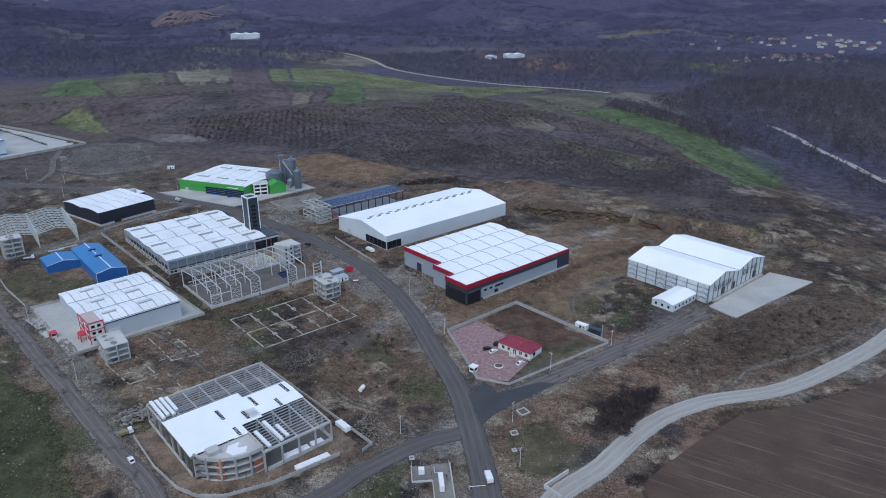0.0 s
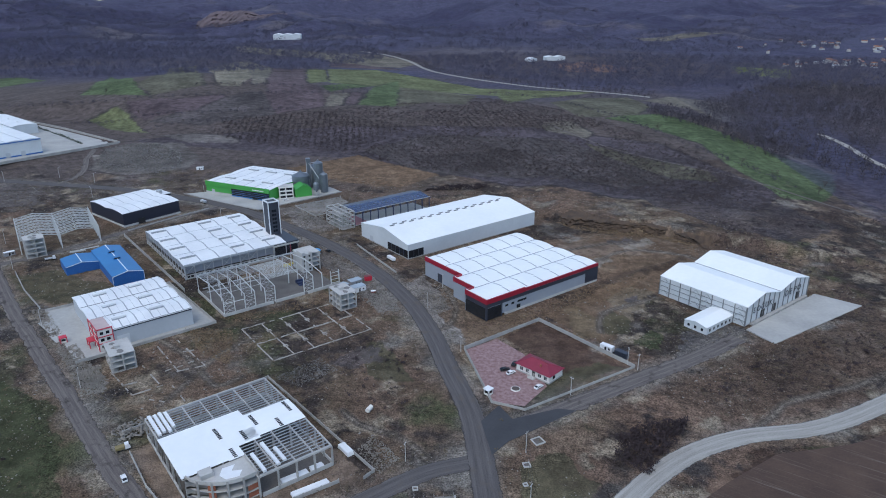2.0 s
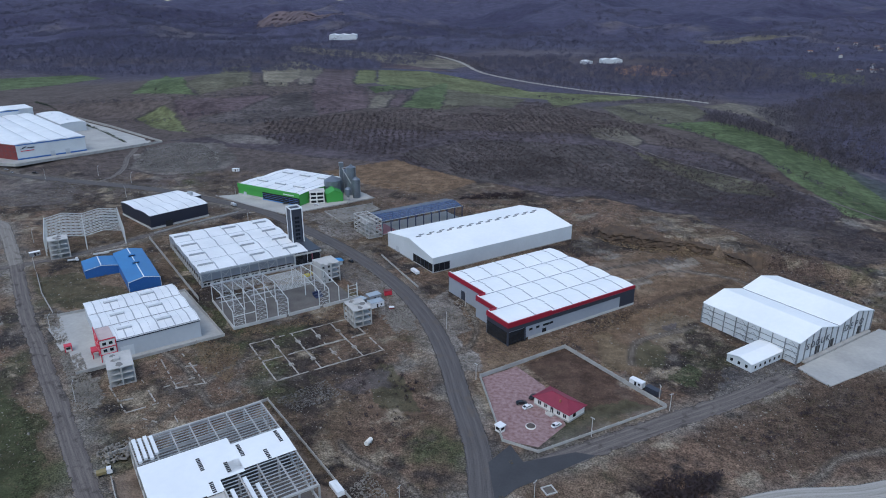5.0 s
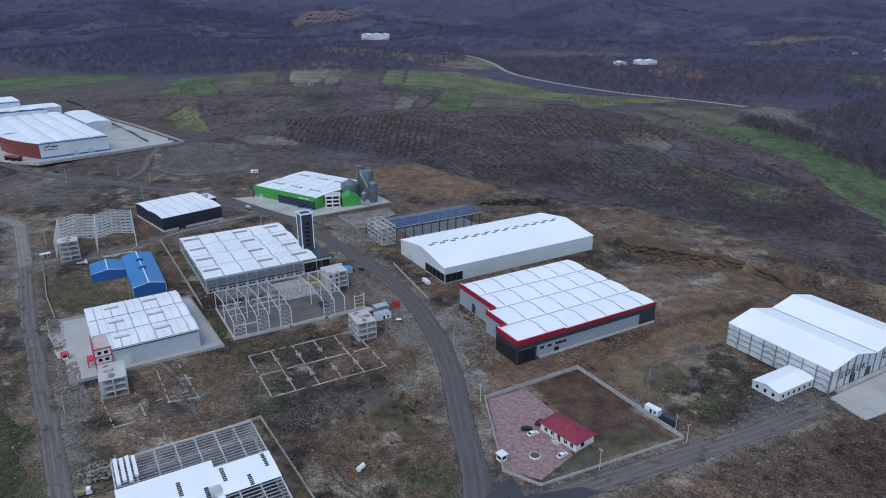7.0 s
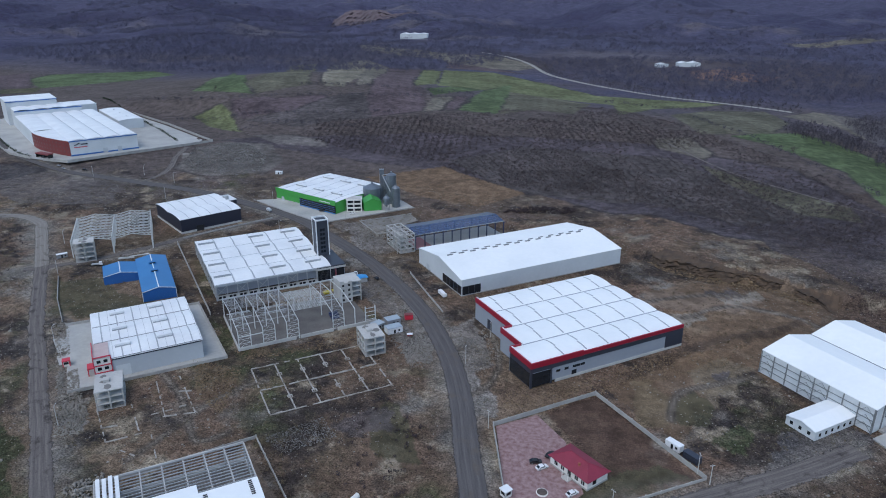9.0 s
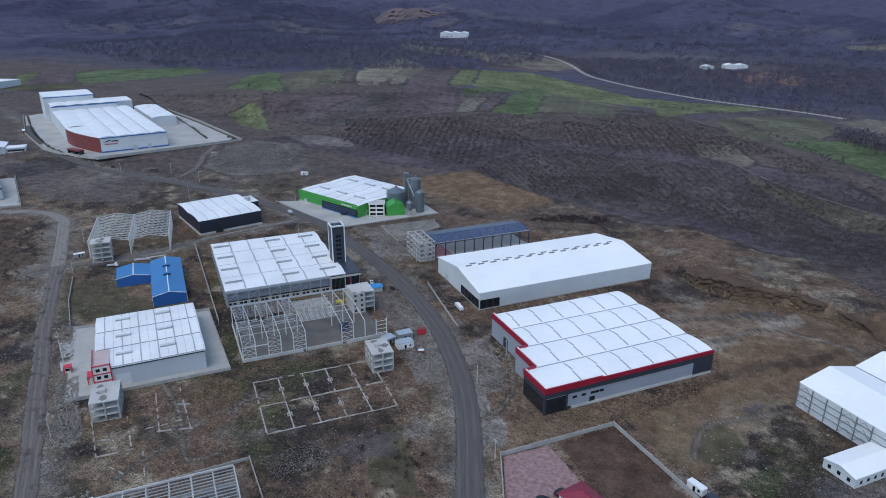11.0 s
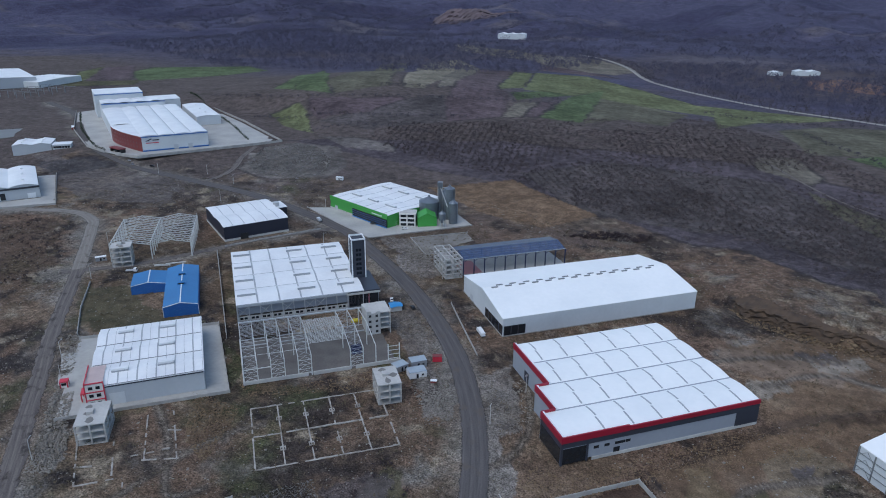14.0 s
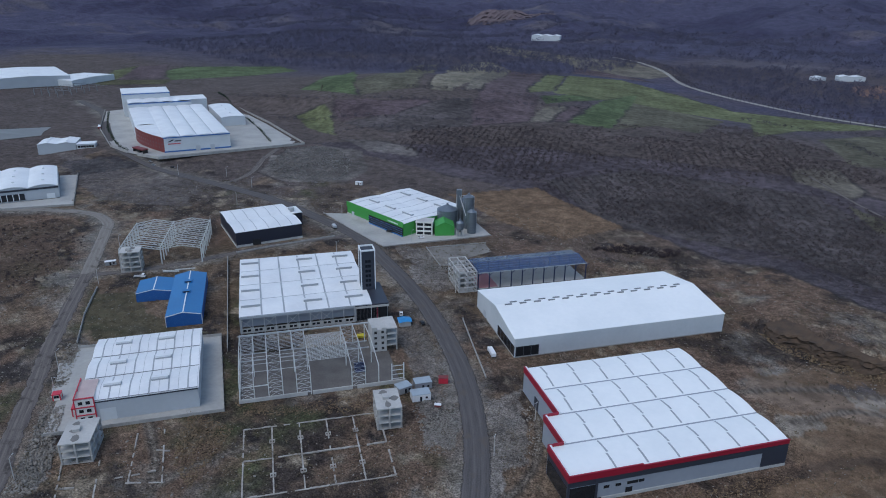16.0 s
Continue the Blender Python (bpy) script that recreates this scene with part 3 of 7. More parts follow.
    l.new(bp.outputs[0], bs.inputs["Normal"])
    return m


L_TAR = lane_material("worn_asphalt_lanes", (0.064, 0.058, 0.060), (0.150, 0.138, 0.134), (0.105, 0.090, 0.080), 2.1, 0.5)
L_DIRT = lane_material("rutted_dirt_lanes", (0.076, 0.065, 0.064), (0.215, 0.190, 0.172), (0.052, 0.044, 0.042), 2.6, 1.1)
L_GRAVEL = lane_material("crushed_stone_lanes", (0.230, 0.215, 0.195), (0.420, 0.405, 0.380), (0.330, 0.315, 0.290), 2.2, 0.35)


def ribbon(name, label, pts, width, material, lift, category="road", thick=0.12):
    """A road that follows the ground, with coordinates along and across it."""
    line = smooth_line(pts)
    form, rows, uvs, run = Form(), [], [], 0.0
    half = width * 0.66
    for n, (x, y) in enumerate(line):
        x0, y0 = line[max(0, n - 1)]
        x1, y1 = line[min(len(line) - 1, n + 1)]
        d = math.hypot(x1 - x0, y1 - y0) or 1
        nx, ny = -(y1 - y0) / d, (x1 - x0) / d
        if n:
            run += math.hypot(x - line[n - 1][0], y - line[n - 1][1])
        z = gz(x, y) + lift
        for q in (-1.0, -0.8, 0.0, 0.8, 1.0):
            rows.append((x + nx * half * q, y + ny * half * q, z + 0.04 * (1 - abs(q)) - (thick if abs(q) == 1 else 0)))
            uvs.append((run, half * q, q))
    form.poly(rows, [(5 * n + q, 5 * n + 5 + q, 5 * n + 6 + q, 5 * n + q + 1) for n in range(len(line) - 1) for q in range(4)])
    ob = tagged(part(name, form, material), label, category, kind="structure")
    layer = ob.data.uv_layers.new(name="lane")
    for lp in ob.data.loops:
        layer.data[lp.index].uv = (uvs[lp.vertex_index][0], uvs[lp.vertex_index][1])
    at = ob.data.attributes.new("across", "FLOAT", "POINT")
    at.data.foreach_set("value", [u[2] for u in uvs])
    return ob


ribbon("road", "worn grey asphalt estate road with patched edges", MAIN_ROAD, 8.5, L_TAR, 0.12)
L_LOOP = lane_material("dusty_stone_lanes", (0.150, 0.135, 0.122), (0.290, 0.265, 0.238), (0.110, 0.096, 0.086), 2.6, 0.7)
ribbon("road", "rutted grey dirt road along the estate edge", LEFT_ROAD[:11], 6.5, L_DIRT, 0.10)
ribbon("road", "dusty pale dirt road bending round the outer plots", LEFT_ROAD[10:], 7.0, L_LOOP, 0.11)
ribbon("road", "dusty asphalt side road joining the estate road", CROSS_ROAD, 7.0, L_TAR, 0.08)
ribbon("road", "grey gravel track beside the walled yard", YARD_TRACK, 8.0, L_DIRT, 0.07)
ribbon("road", "pale crushed-stone road curving round a ploughed field", GRAVEL_ROAD, 7.5, L_GRAVEL, 0.10)
ribbon("road", "narrow dirt lane between the halls", BACK_LANE, 5.0, L_DIRT, 0.06)
ribbon("road", "distant pale highway across the plain", HIGHWAY, 9.0, L_GRAVEL, 0.5)
ribbon("road", "pale valley road beside bare woods", VALLEY_ROAD, 6.5, L_GRAVEL, 0.4)


def pad(name, label, pts, material, height, category="pavement", level=None):
    form = Form().prism([(x, y, (gz(x, y) if level is None else level) - 0.4) for x, y in pts], (0, 0, 0.4 + height))
    return tagged(part(name, form, material), label, category, kind="structure")


pad("pavement", "pale cast concrete loading apron", [(137, 318), (145, 304), (206, 348), (188, 362)], M_SLAB, 0.15, level=0.0)
pad("pavement", "reddish block-paved car yard", [(3, 291), (17, 302), (29, 288), (37, 262), (27, 247), (14, 250)], M_PAVE, 0.08)
pad("pavement", "light concrete yard round a warehouse", [(-213, 319), (-165, 357), (-121, 311), (-168, 269)], M_SLAB, 0.10)
pad("pavement", "pale concrete forecourt of a green factory", [(-231, 533), (-158, 494), (-105, 545), (-134, 574)], M_SLAB, 0.10)
pad("pavement", "large pale concrete factory yard", [(-690, 727), (-600, 647), (-520, 594), (-486, 583), (-440, 579), (-366, 688), (-470, 760), (-655, 876)], M_SLAB, 0.10, level=6.8)


def plough_material():
    m = mat("ploughed_soil", (0.052, 0.030, 0.022), (0.088, 0.054, 0.038), 0.6, 0.95, relief=0.08, fine=10)
    n, l = m.node_tree.nodes, m.node_tree.links
    geo, mp, wave, big, mx, rr = (n.new(k) for k in ("ShaderNodeNewGeometry", "ShaderNodeMapping", "ShaderNodeTexNoise", "ShaderNodeTexNoise", "ShaderNodeMix", "ShaderNodeMapRange"))
    turn = n.new("ShaderNodeVectorRotate")
    turn.rotation_type = "Z_AXIS"
    turn.inputs["Angle"].default_value = radians(31)
    mp.inputs["Scale"].default_value = (0.018, 0.75, 0.01)
    l.new(geo.outputs["Position"], turn.inputs["Vector"])
    l.new(turn.outputs[0], mp.inputs[0])
    l.new(mp.outputs[0], wave.inputs["Vector"])
    wave.inputs["Scale"].default_value, wave.inputs["Detail"].default_value, wave.inputs["Roughness"].default_value = 1.0, 5, 0.7
    rr.inputs[1].default_value, rr.inputs[2].default_value, rr.inputs[4].default_value = 0.56, 0.72, 0.75
    l.new(wave.outputs[0], rr.inputs[0])
    mx.data_type = "RGBA"
    mx.inputs["B"].default_value = (0.21, 0.175, 0.15, 1)
    bs = n["Principled BSDF"]
    l.new(bs.inputs["Base Color"].links[0].from_socket, mx.inputs["A"])
    l.new(rr.outputs[0], mx.inputs["Factor"])
    l.new(mx.outputs["Result"], bs.inputs["Base Color"])
    return m


pad("field", "dark brown ploughed field with pale wheel furrows", [(62, 120), (66, 184), (92, 206), (114, 222), (142, 229), (176, 243), (228, 281), (420, 200), (300, 60)], plough_material(), 0.02, "field", level=0.0)
ribbon("footpath", "faint pale path along the hill orchards", [(80, 769), (129, 692), (189, 636), (234, 598), (262, 560), (300, 520)], 2.2, L_DIRT, 0.1, "path")
ribbon("footpath", "grey dirt track across the stony ground", [(-350, 556), (-346, 575), (-352, 600), (-366, 630), (-376, 664)], 5, L_DIRT, 0.1, "path")
# ---- halls ----
def profile(kind, s):
    """Roof height over a bay, 0 to 1, at s from 0 to 1 across it."""
    return 1 - abs(2 * s - 1) if kind == "gable" else 1 - (2 * s - 1) ** 2 if kind == "arch" else 0.5 - 0.5 * math.cos(2 * math.pi * s)


def roof_bay(h, x0, x1, y0, y1, z, rise, kind, material, along="x", over=0.35, label="", name="roof"):
    """One roof bay with thickness; its ridge runs along x or y."""
    n = 2 if kind == "gable" else 12
    pts, fs = [], []
    a0, a1, b0, b1 = (x0, x1, y0, y1) if along == "x" else (y0, y1, x0, x1)
    for e in (a0 - over, a1 + over):
        for lift in (0.0, 0.28):
            for k in range(n + 1):
                b = b0 + (b1 - b0) * k / n
                q = (e, b) if along == "x" else (b, e)
                pts.append((*q, z + rise * profile(kind, k / n) + lift))
    m = n + 1
    for k in range(n):
        fs += [(m + k, m + k + 1, 3 * m + k + 1, 3 * m + k), (k, 2 * m + k, 2 * m + k + 1, k + 1), (k, k + 1, m + k + 1, m + k), (2 * m + k, 3 * m + k, 3 * m + k + 1, 2 * m + k + 1)]
    fs += [(0, m, 3 * m, 2 * m), (n, 2 * m + n, 3 * m + n, m + n)]
    return part(name, Form().poly(pts, fs), material, h, label)


def roof_strip(h, a, b0, b1, z, rise, kind, width, s0, s1, along, material, name="skylight"):
    """A narrow translucent band across a bay, over part of its slope."""
    n = 10
    form, rows = Form(), []
    for k in range(n + 1):
        s = s0 + (s1 - s0) * k / n
        b, zz = b0 + (b1 - b0) * s, z + rise * profile(kind, s) + 0.28
        for da, dz in ((-width / 2, -0.05), (-width / 2, 0.05), (width / 2, 0.05), (width / 2, -0.05)):
            q = (a + da, b) if along == "x" else (b, a + da)
            rows.append((*q, zz + dz))
    form.poly(rows, [(4 * k + i, 4 * k + i + 1, 4 * k + i + 5, 4 * k + i + 4) for k in range(n) for i in range(3)])
    return part(name, form, material, h)


def end_wall(h, x, y0, y1, z0, z, rise, kind, material, along="x", t=0.3, name="wall"):
    n = 2 if kind == "gable" else 12
    pts = [(y0, z0), (y1, z0)] + [(y0 + (y1 - y0) * k / n, z + rise * profile(kind, k / n)) for k in range(n, -1, -1)]
    if along == "x":
        f = Form().prism([(x, a, b) for a, b in pts], (t, 0, 0))
    else:
        f = Form().prism([(a, x, b) for a, b in pts], (0, t, 0))
    return part(name, f, material, h)


def wall(h, x0, y0, x1, y1, z0, z1, material, name="wall", label=""):
    return part(name, Form().box(min(x0, x1), min(y0, y1), z0, max(x0, x1), max(y0, y1), z1), material, h, label)


def red_hall():
    h = thing("warehouse", "grey warehouse with a red fascia band and white vaulted roof", "warehouse", plan(12, 320, 41))
    starts, w, z = (0.0, 5.5, 11.0, 11.0), 16.5, 10.2
    for k, x0 in enumerate(starts):
        y0, y1 = k * w, (k + 1) * w
        roof_bay(h, x0, 82, y0, y1, z, 0.85, "arch", M_ROOF2, over=0.0)
        for i in range(6):
            a = 17 + i * 11.5
            roof_strip(h, a, y0, y1, z, 0.85, "arch", 0.7, 0.06, 0.48, "x", M_STRIP)
            roof_strip(h, a + 0.6, y0, y1, z, 0.85, "arch", 0.7, 0.52, 0.94, "x", M_STRIP)
        if k:
            part("gutter", Form().box(x0, y0 - 0.35, z, 82, y0 + 0.35, z + 0.36), M_WALLG, h)
        wall(h, x0, y0, x0 + 0.4, y1, 0, z, M_WALLG if k else M_DARK)
        part("fascia", Form().box(x0 - 0.25, y0, z - 1.2, x0 + 0.3, y1, z + 1.3), M_RED, h)
        part("parapet", Form().box(x0 + 0.3, y0, z, x0 + 1.0, y1, z + 1.25), M_ROOF, h)
        end_wall(h, 82, y0, y1, 0, z, 0.85, "arch", M_WALLG)
    for k in (1, 2):
        wall(h, starts[k - 1], k * w - 0.4, starts[k], k * w, 0, z, M_WALLG)
        part("fascia", Form().box(starts[k - 1], k * w - 0.3, z - 1.2, starts[k], k * w + 0.2, z + 1.3), M_RED, h)
    wall(h, 0.4, 0, 82, 0.4, 1.2, z, M_WALLG)
    wall(h, 11, 65.6, 82, 66, 0, z, M_WALLG)
    wall(h, 12, -0.25, 82.2, 0.0, 0, 1.2, M_CONCL, "plinth")
    part("fascia", Form().box(-0.25, -0.25, z - 1.2, 26, 0.3, z + 1.3), M_RED, h)
    part("fascia", Form().box(26, -0.25, z - 1.0, 82.2, 0.3, z + 0.7), M_RED, h)
    part("cladding", Form().box(-0.2, -0.2, z - 3.2, 82.1, -0.003, z - 1.2), M_DARK, h)
    part("cladding", Form().box(72, -0.22, 1.2, 82.15, -0.004, z - 3.2), M_DARK, h)
    part("glazing", Form().box(0.5, -0.12, 0.4, 9.5, -0.004, 6.6), M_GLASS, h)
    part("glazing", Form().box(-0.12, 0.5, 0.4, -0.004, 15.8, 6.6), M_GLASS, h)
    part("column", Form().box(-0.3, -0.3, 0, 0.5, 0.5, z - 1.2), M_DARK, h)
    part("column", Form().box(9.5, -0.3, 0, 10.3, 0.0, z - 1.2), M_DARK, h)
    for i in range(4):
        part("window", Form().box(12.5 + i * 4.2, -0.08, 4.4, 14.5 + i * 4.2 + (i == 2) * 2, -0.005, 5.5), M_GLASS, h)
    part("door", Form().box(20.5, -0.08, 0.3, 23, -0.006, 3.2), M_GLASS, h)
    part("door", Form().box(10.9, 50, 0.2, 10.995, 54, 5.2), M_DARK, h)
    return h


red_hall()


def white_hall():
    h = thing("warehouse", "large plain white gabled warehouse with dark corner glazing", "warehouse", plan(-35.4, 400.6, 41))
    z = 9.2
    roof_bay(h, 0, 107, 0, 54, z, 4.2, "gable", M_ROOF2, over=0.3)
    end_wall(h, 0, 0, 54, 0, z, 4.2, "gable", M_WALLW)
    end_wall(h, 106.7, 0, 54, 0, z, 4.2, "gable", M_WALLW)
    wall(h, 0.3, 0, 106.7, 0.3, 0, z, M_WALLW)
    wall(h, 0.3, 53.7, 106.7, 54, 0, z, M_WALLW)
    for i in range(13):
        for s in (-1, 1):
            y = 27.0 + s * 1.0
            part("ridge_vent", Form().box(6 + i * 7.4 + s * 1.6, y - 0.35, z + 4.0, 9.4 + i * 7.4 + s * 1.6, y + 0.35, z + 4.75), M_STEELG, h)
    part("glazing", Form().box(-0.15, 0.4, 0.6, -0.005, 22, 5.4), M_GLASS, h)
    part("glazing", Form().box(0.4, -0.15, 0.6, 11.5, -0.005, 5.4), M_GLASS, h)
    for i in range(6):
        part("mullion", Form().box(-0.22, 0.4 + i * 4.3, 0.6, -0.15, 0.7 + i * 4.3, 5.4), M_DARK, h)
    for i in range(4):
        part("mullion", Form().box(0.4 + i * 3.6, -0.22, 0.6, 0.7 + i * 3.6, -0.15, 5.4), M_DARK, h)
    part("door", Form().box(-0.1, 40, 0, -0.004, 43.5, 3.6), M_WALLL, h)
    part("plinth", Form().box(-0.2, -0.2, 0, 107.2, 54.2, 0.4), M_CONC, h)
    return h


white_hall()


def cold_store():
    h = thing("warehouse", "white twin-gabled cold store with exposed grey steel bracing", "warehouse", plan(137, 321, 41))
    z, u, v = 10.2, 61.0, 49.0
    for k in range(2):
        x0, x1 = k * u / 2, (k + 1) * u / 2
        roof_bay(h, x0, x1, 0, v, z, 3.6, "gable", M_ROOF2, along="y", over=0.4)
        end_wall(h, 0, x0, x1, 0, z, 3.6, "gable", M_WALLW, along="y")
        end_wall(h, v - 0.3, x0, x1, 0, z, 3.6, "gable", M_WALLW, along="y")
    wall(h, 0, 0.3, 0.3, v - 0.3, 0, z, M_WALLW)
    wall(h, u - 0.3, 0.3, u, v - 0.3, 0, z, M_WALLW)
    part("gutter", Form().box(u / 2 - 0.25, -0.3, z + 0.25, u / 2 + 0.25, v + 0.3, z + 0.42), M_STEELG, h)
    for i in range(9):
        y = i * v / 8
        part("column", Form().box(-0.45, y - 0.14, 0, -0.003, y + 0.14, z), M_STEELG, h)
    for i in (0, 3, 4, 7):
        y0, y1 = i * v / 8, (i + 1) * v / 8
        for a in range(3):
            for e in (y0, y1):
                part("brace", Form().beam((-0.25, e, 0.5 + a * 3.2), (-0.25, (y0 + y1) / 2, 3.4 + a * 3.2), 0.12), M_STEELG, h)
    for i in range(3):
        part("rail", Form().box(-0.3, 0, 2.6 + i * 2.6, -0.06, v, 2.78 + i * 2.6), M_STEELG, h)
    for i in range(13):
        x = i * u / 12
        top = z + 3.6 * profile("gable", (x % (u / 2)) / (u / 2)) - 0.1
        part("column", Form().box(x - 0.18, -0.4, 0, x + 0.18, -0.003, top), M_STEELG, h)
    for x in (14, 25, 49):
        part("door", Form().box(x, -0.3, 1.0, x + 3.2, -0.006, 4.8), M_BLACK, h)
    part("loading_dock", Form().box(4, -2.2, 0, 58, -0.45, 1.0), M_CONC, h)
    return h


cold_store()


def annex():
    h = thing("annex", "low white office annex with small square windows", "annex", plan(116, 311, 41))
    z = 3.6
    roof_bay(h, 0, 23, 0, 12.2, z, 1.3, "gable", M_ROOF2, over=0.4)
    end_wall(h, 0, 0, 12.2, 0, z, 1.3, "gable", M_WALLW)
    end_wall(h, 22.7, 0, 12.2, 0, z, 1.3, "gable", M_WALLW)
    wall(h, 0.3, 0, 22.7, 0.3, 0, z, M_WALLW)
    wall(h, 0.3, 11.9, 22.7, 12.2, 0, z, M_WALLW)
    for i in range(6):
        part("window", Form().box(2 + i * 3.4, -0.06, 1.2, 3.1 + i * 3.4, -0.004, 2.6), M_GLASS, h)
    for i in range(3):
        part("window", Form().box(-0.06, 2 + i * 3.6, 1.2, -0.004, 3.2 + i * 3.6, 2.6), M_GLASS, h)
    return h


annex()


def black_hall():
    h = thing("warehouse", "dark navy-clad warehouse with a white rippled roof", "warehouse", plan(-238, 450, 54))
    z = 9.6
    for k in range(2):
        y0, y1 = k * 24, (k + 1) * 24
        roof_bay(h, 0, 42, y0, y1, z, 1.15, "arch", M_ROOF)
        for i in range(5):
            roof_strip(h, 6 + i * 7.5, y0, y1, z, 1.15, "arch", 0.5, 0.03, 0.97, "x", M_WALLL)
        end_wall(h, 0, y0, y1, 1.4, z, 1.15, "arch", M_NAVY)
        end_wall(h, 41.7, y0, y1, 1.4, z, 1.15, "arch", M_NAVY)
    wall(h, 0.3, 0, 41.7, 0.3, 1.4, z, M_NAVY)
    wall(h, 0.3, 47.7, 41.7, 48, 1.4, z, M_NAVY)
    part("plinth", Form().box(-0.2, -0.2, 0, 42.2, 48.2, 1.4), M_CONCL, h)
    part("door", Form().box(10, -0.4, 0.1, 15, -0.22, 4), M_BLACK, h)
    wall(h, 42.3, 25, 50, 40, 0, 9, M_NAVY)
    part("roof", Form().box(42.2, 24.8, 9, 50.2, 40.2, 9.4), M_ROOF, h)
    part("tank", Form().tube(44, 30, 9.4, 12, 2.2), M_STEEL, h)
    return h


black_hall()


def tower_hall():
    h = thing("factory", "open-sided factory hall with white rippled roof and dark tower", "factory", plan(-157.7, 362.5, 41))
    z, u, w = 8.6, 62.0, 18.6
    for k in range(4):
        y0, y1 = k * w, (k + 1) * w
        roof_bay(h, 0, u, y0, y1, z, 0.85, "wave", M_ROOF)
        for i in range(5):
            roof_strip(h, 10 + i * 10.5, y0, y1, z, 0.85, "wave", 0.8, 0.03, 0.97, "x", M_STRIP)
        for x in (0.5, 30, 50):
            part("roof_light", Form().box(x, y0 + w * 0.5 - 0.9, z + 0.95, x + 9, y0 + w * 0.5 + 0.9, z + 2.2), M_ROOF, h)
            part("roof_light_side", Form().box(x + 0.1, y0 + w * 0.5 - 1.1, z + 0.9, x + 8.9, y0 + w * 0.5 - 0.903, z + 2.2), M_STRIP, h)
        part("gutter", Form().box(0, y0 - 0.15, z + 0.2, u, y0 + 0.25, z + 0.36), M_STRIP, h)
        end_wall(h, u - 0.3, y0, y1, 0, z, 0.85, "wave", M_WALLL)
        part("gable_panel", Form().box(0, y0 + 0.2, 5.5, 0.2, y1 - 0.2, z), M_WALLG, h)
    wall(h, 0, 75, u, 75.3, 0, z, M_WALLL)
    wall(h, 0, 0, 54, 0.3, 0, 2.6, M_CONCL)
    wall(h, 0, 0.3, 0.3, 75, 0, 2.6, M_CONCL)
    part("frieze", Form().box(0, 0.0, z - 1.0, 54, 0.25, z), M_WALLL, h)
    part("back_panel", Form().box(0.5, 2.0, 2.6, 54, 2.2, z), M_WALLG, h)
    part("floor_slab", Form().box(0, 0, 0, u, 75, 0.2), M_EARTH, h)
    for i in range(11):
        x = i * 5.35
        part("column", Form().box(x, -0.35, 0, x + 0.4, -0.003, z), M_STEEL, h)
        if i in (0, 2, 4, 6, 7):
            f = Form().beam((x, -0.2, 2.6), (x + 5.3, -0.2, z - 1), 0.2).beam((x + 5.3, -0.2, 2.6), (x, -0.2, z - 1), 0.2)
            part("brace", f, M_STEEL, h)
        part("window", Form().box(x + 1, -0.06, 1.0, x + 2.5, -0.004, 2.1), M_GLASS, h)
        part("window", Form().box(x + 3, -0.06, 1.0, x + 4.5, -0.004, 2.1), M_GLASS, h)
    for i in range(15):
        y = i * 5.35
        part("column", Form().box(-0.35, y, 0, -0.003, y + 0.4, z), M_STEEL, h)
        part("window", Form().box(-0.06, y + 1.2, 1.0, -0.004, y + 2.6, 2.0), M_GLASS, h)
    # entrance block and tower
    wall(h, 54, 0.5, 70, 26, 0, 7.8, M_WALLL)
    part("roof", Form().box(53.4, 0.2, 7.8, 70.6, 26.4, 8.7), M_DARK, h)
    part("cornice", Form().box(53.3, -0.2, 7.0, 70.7, 0.5, 8.0), M_CONCL, h)
    part("glazing", Form().box(54.6, 0.35, 0.4, 64.5, 0.495, 6.9), M_GLASS, h)
    part("glazing", Form().box(65.3, 0.35, 0.4, 69.8, 0.495, 6.9), M_GLASS, h)
    part("pier", Form().box(64.6, 0.25, 0, 65.1, 0.5, 7.0), M_TILE, h)
    part("glazing", Form().box(70.003, 1, 0.4, 70.1, 13.5, 6.9), M_GLASS, h)
    for i in range(14):
        part("fin", Form().box(55 + i * 0.7, 0.15, 0.4, 55.15 + i * 0.7, 0.34, 6.9), M_DARK, h)
    t0, t1, s0, s1, th = 60.0, 67.0, 17.5, 25.0, 29.6
    part("tower", Form().box(t0, s0, 8.7, t1, s1, th), M_DARK, h, "anthracite tower shaft")
    f = Form()
    for a, b in ((t0, s0), (t1, s0), (t0, s1), (t1, s1)):
        f.box(a - 0.25, b - 0.25, 8.7, a + 0.25, b + 0.25, th + 1.0)
    for a0, b0, a1, b1 in ((t0, s0, t1, s0), (t0, s1, t1, s1), (t0, s0, t0, s1), (t1, s0, t1, s1)):
        f.box(a0 - 0.24, b0 - 0.24, th + 0.2, a1 + 0.24, b1 + 0.24, th + 0.99)
    part("tower_trim", f, M_ROOF, h)
    for i in range(6):
        for q in (0, 1):
            part("window", Form().box(62.1 + q * 1.5, s0 - 0.06, 10.5 + i * 2.6, 63.4 + q * 1.5, s0 - 0.004, 12.0 + i * 2.6), M_GLASS, h)
    return h


tower_hall()


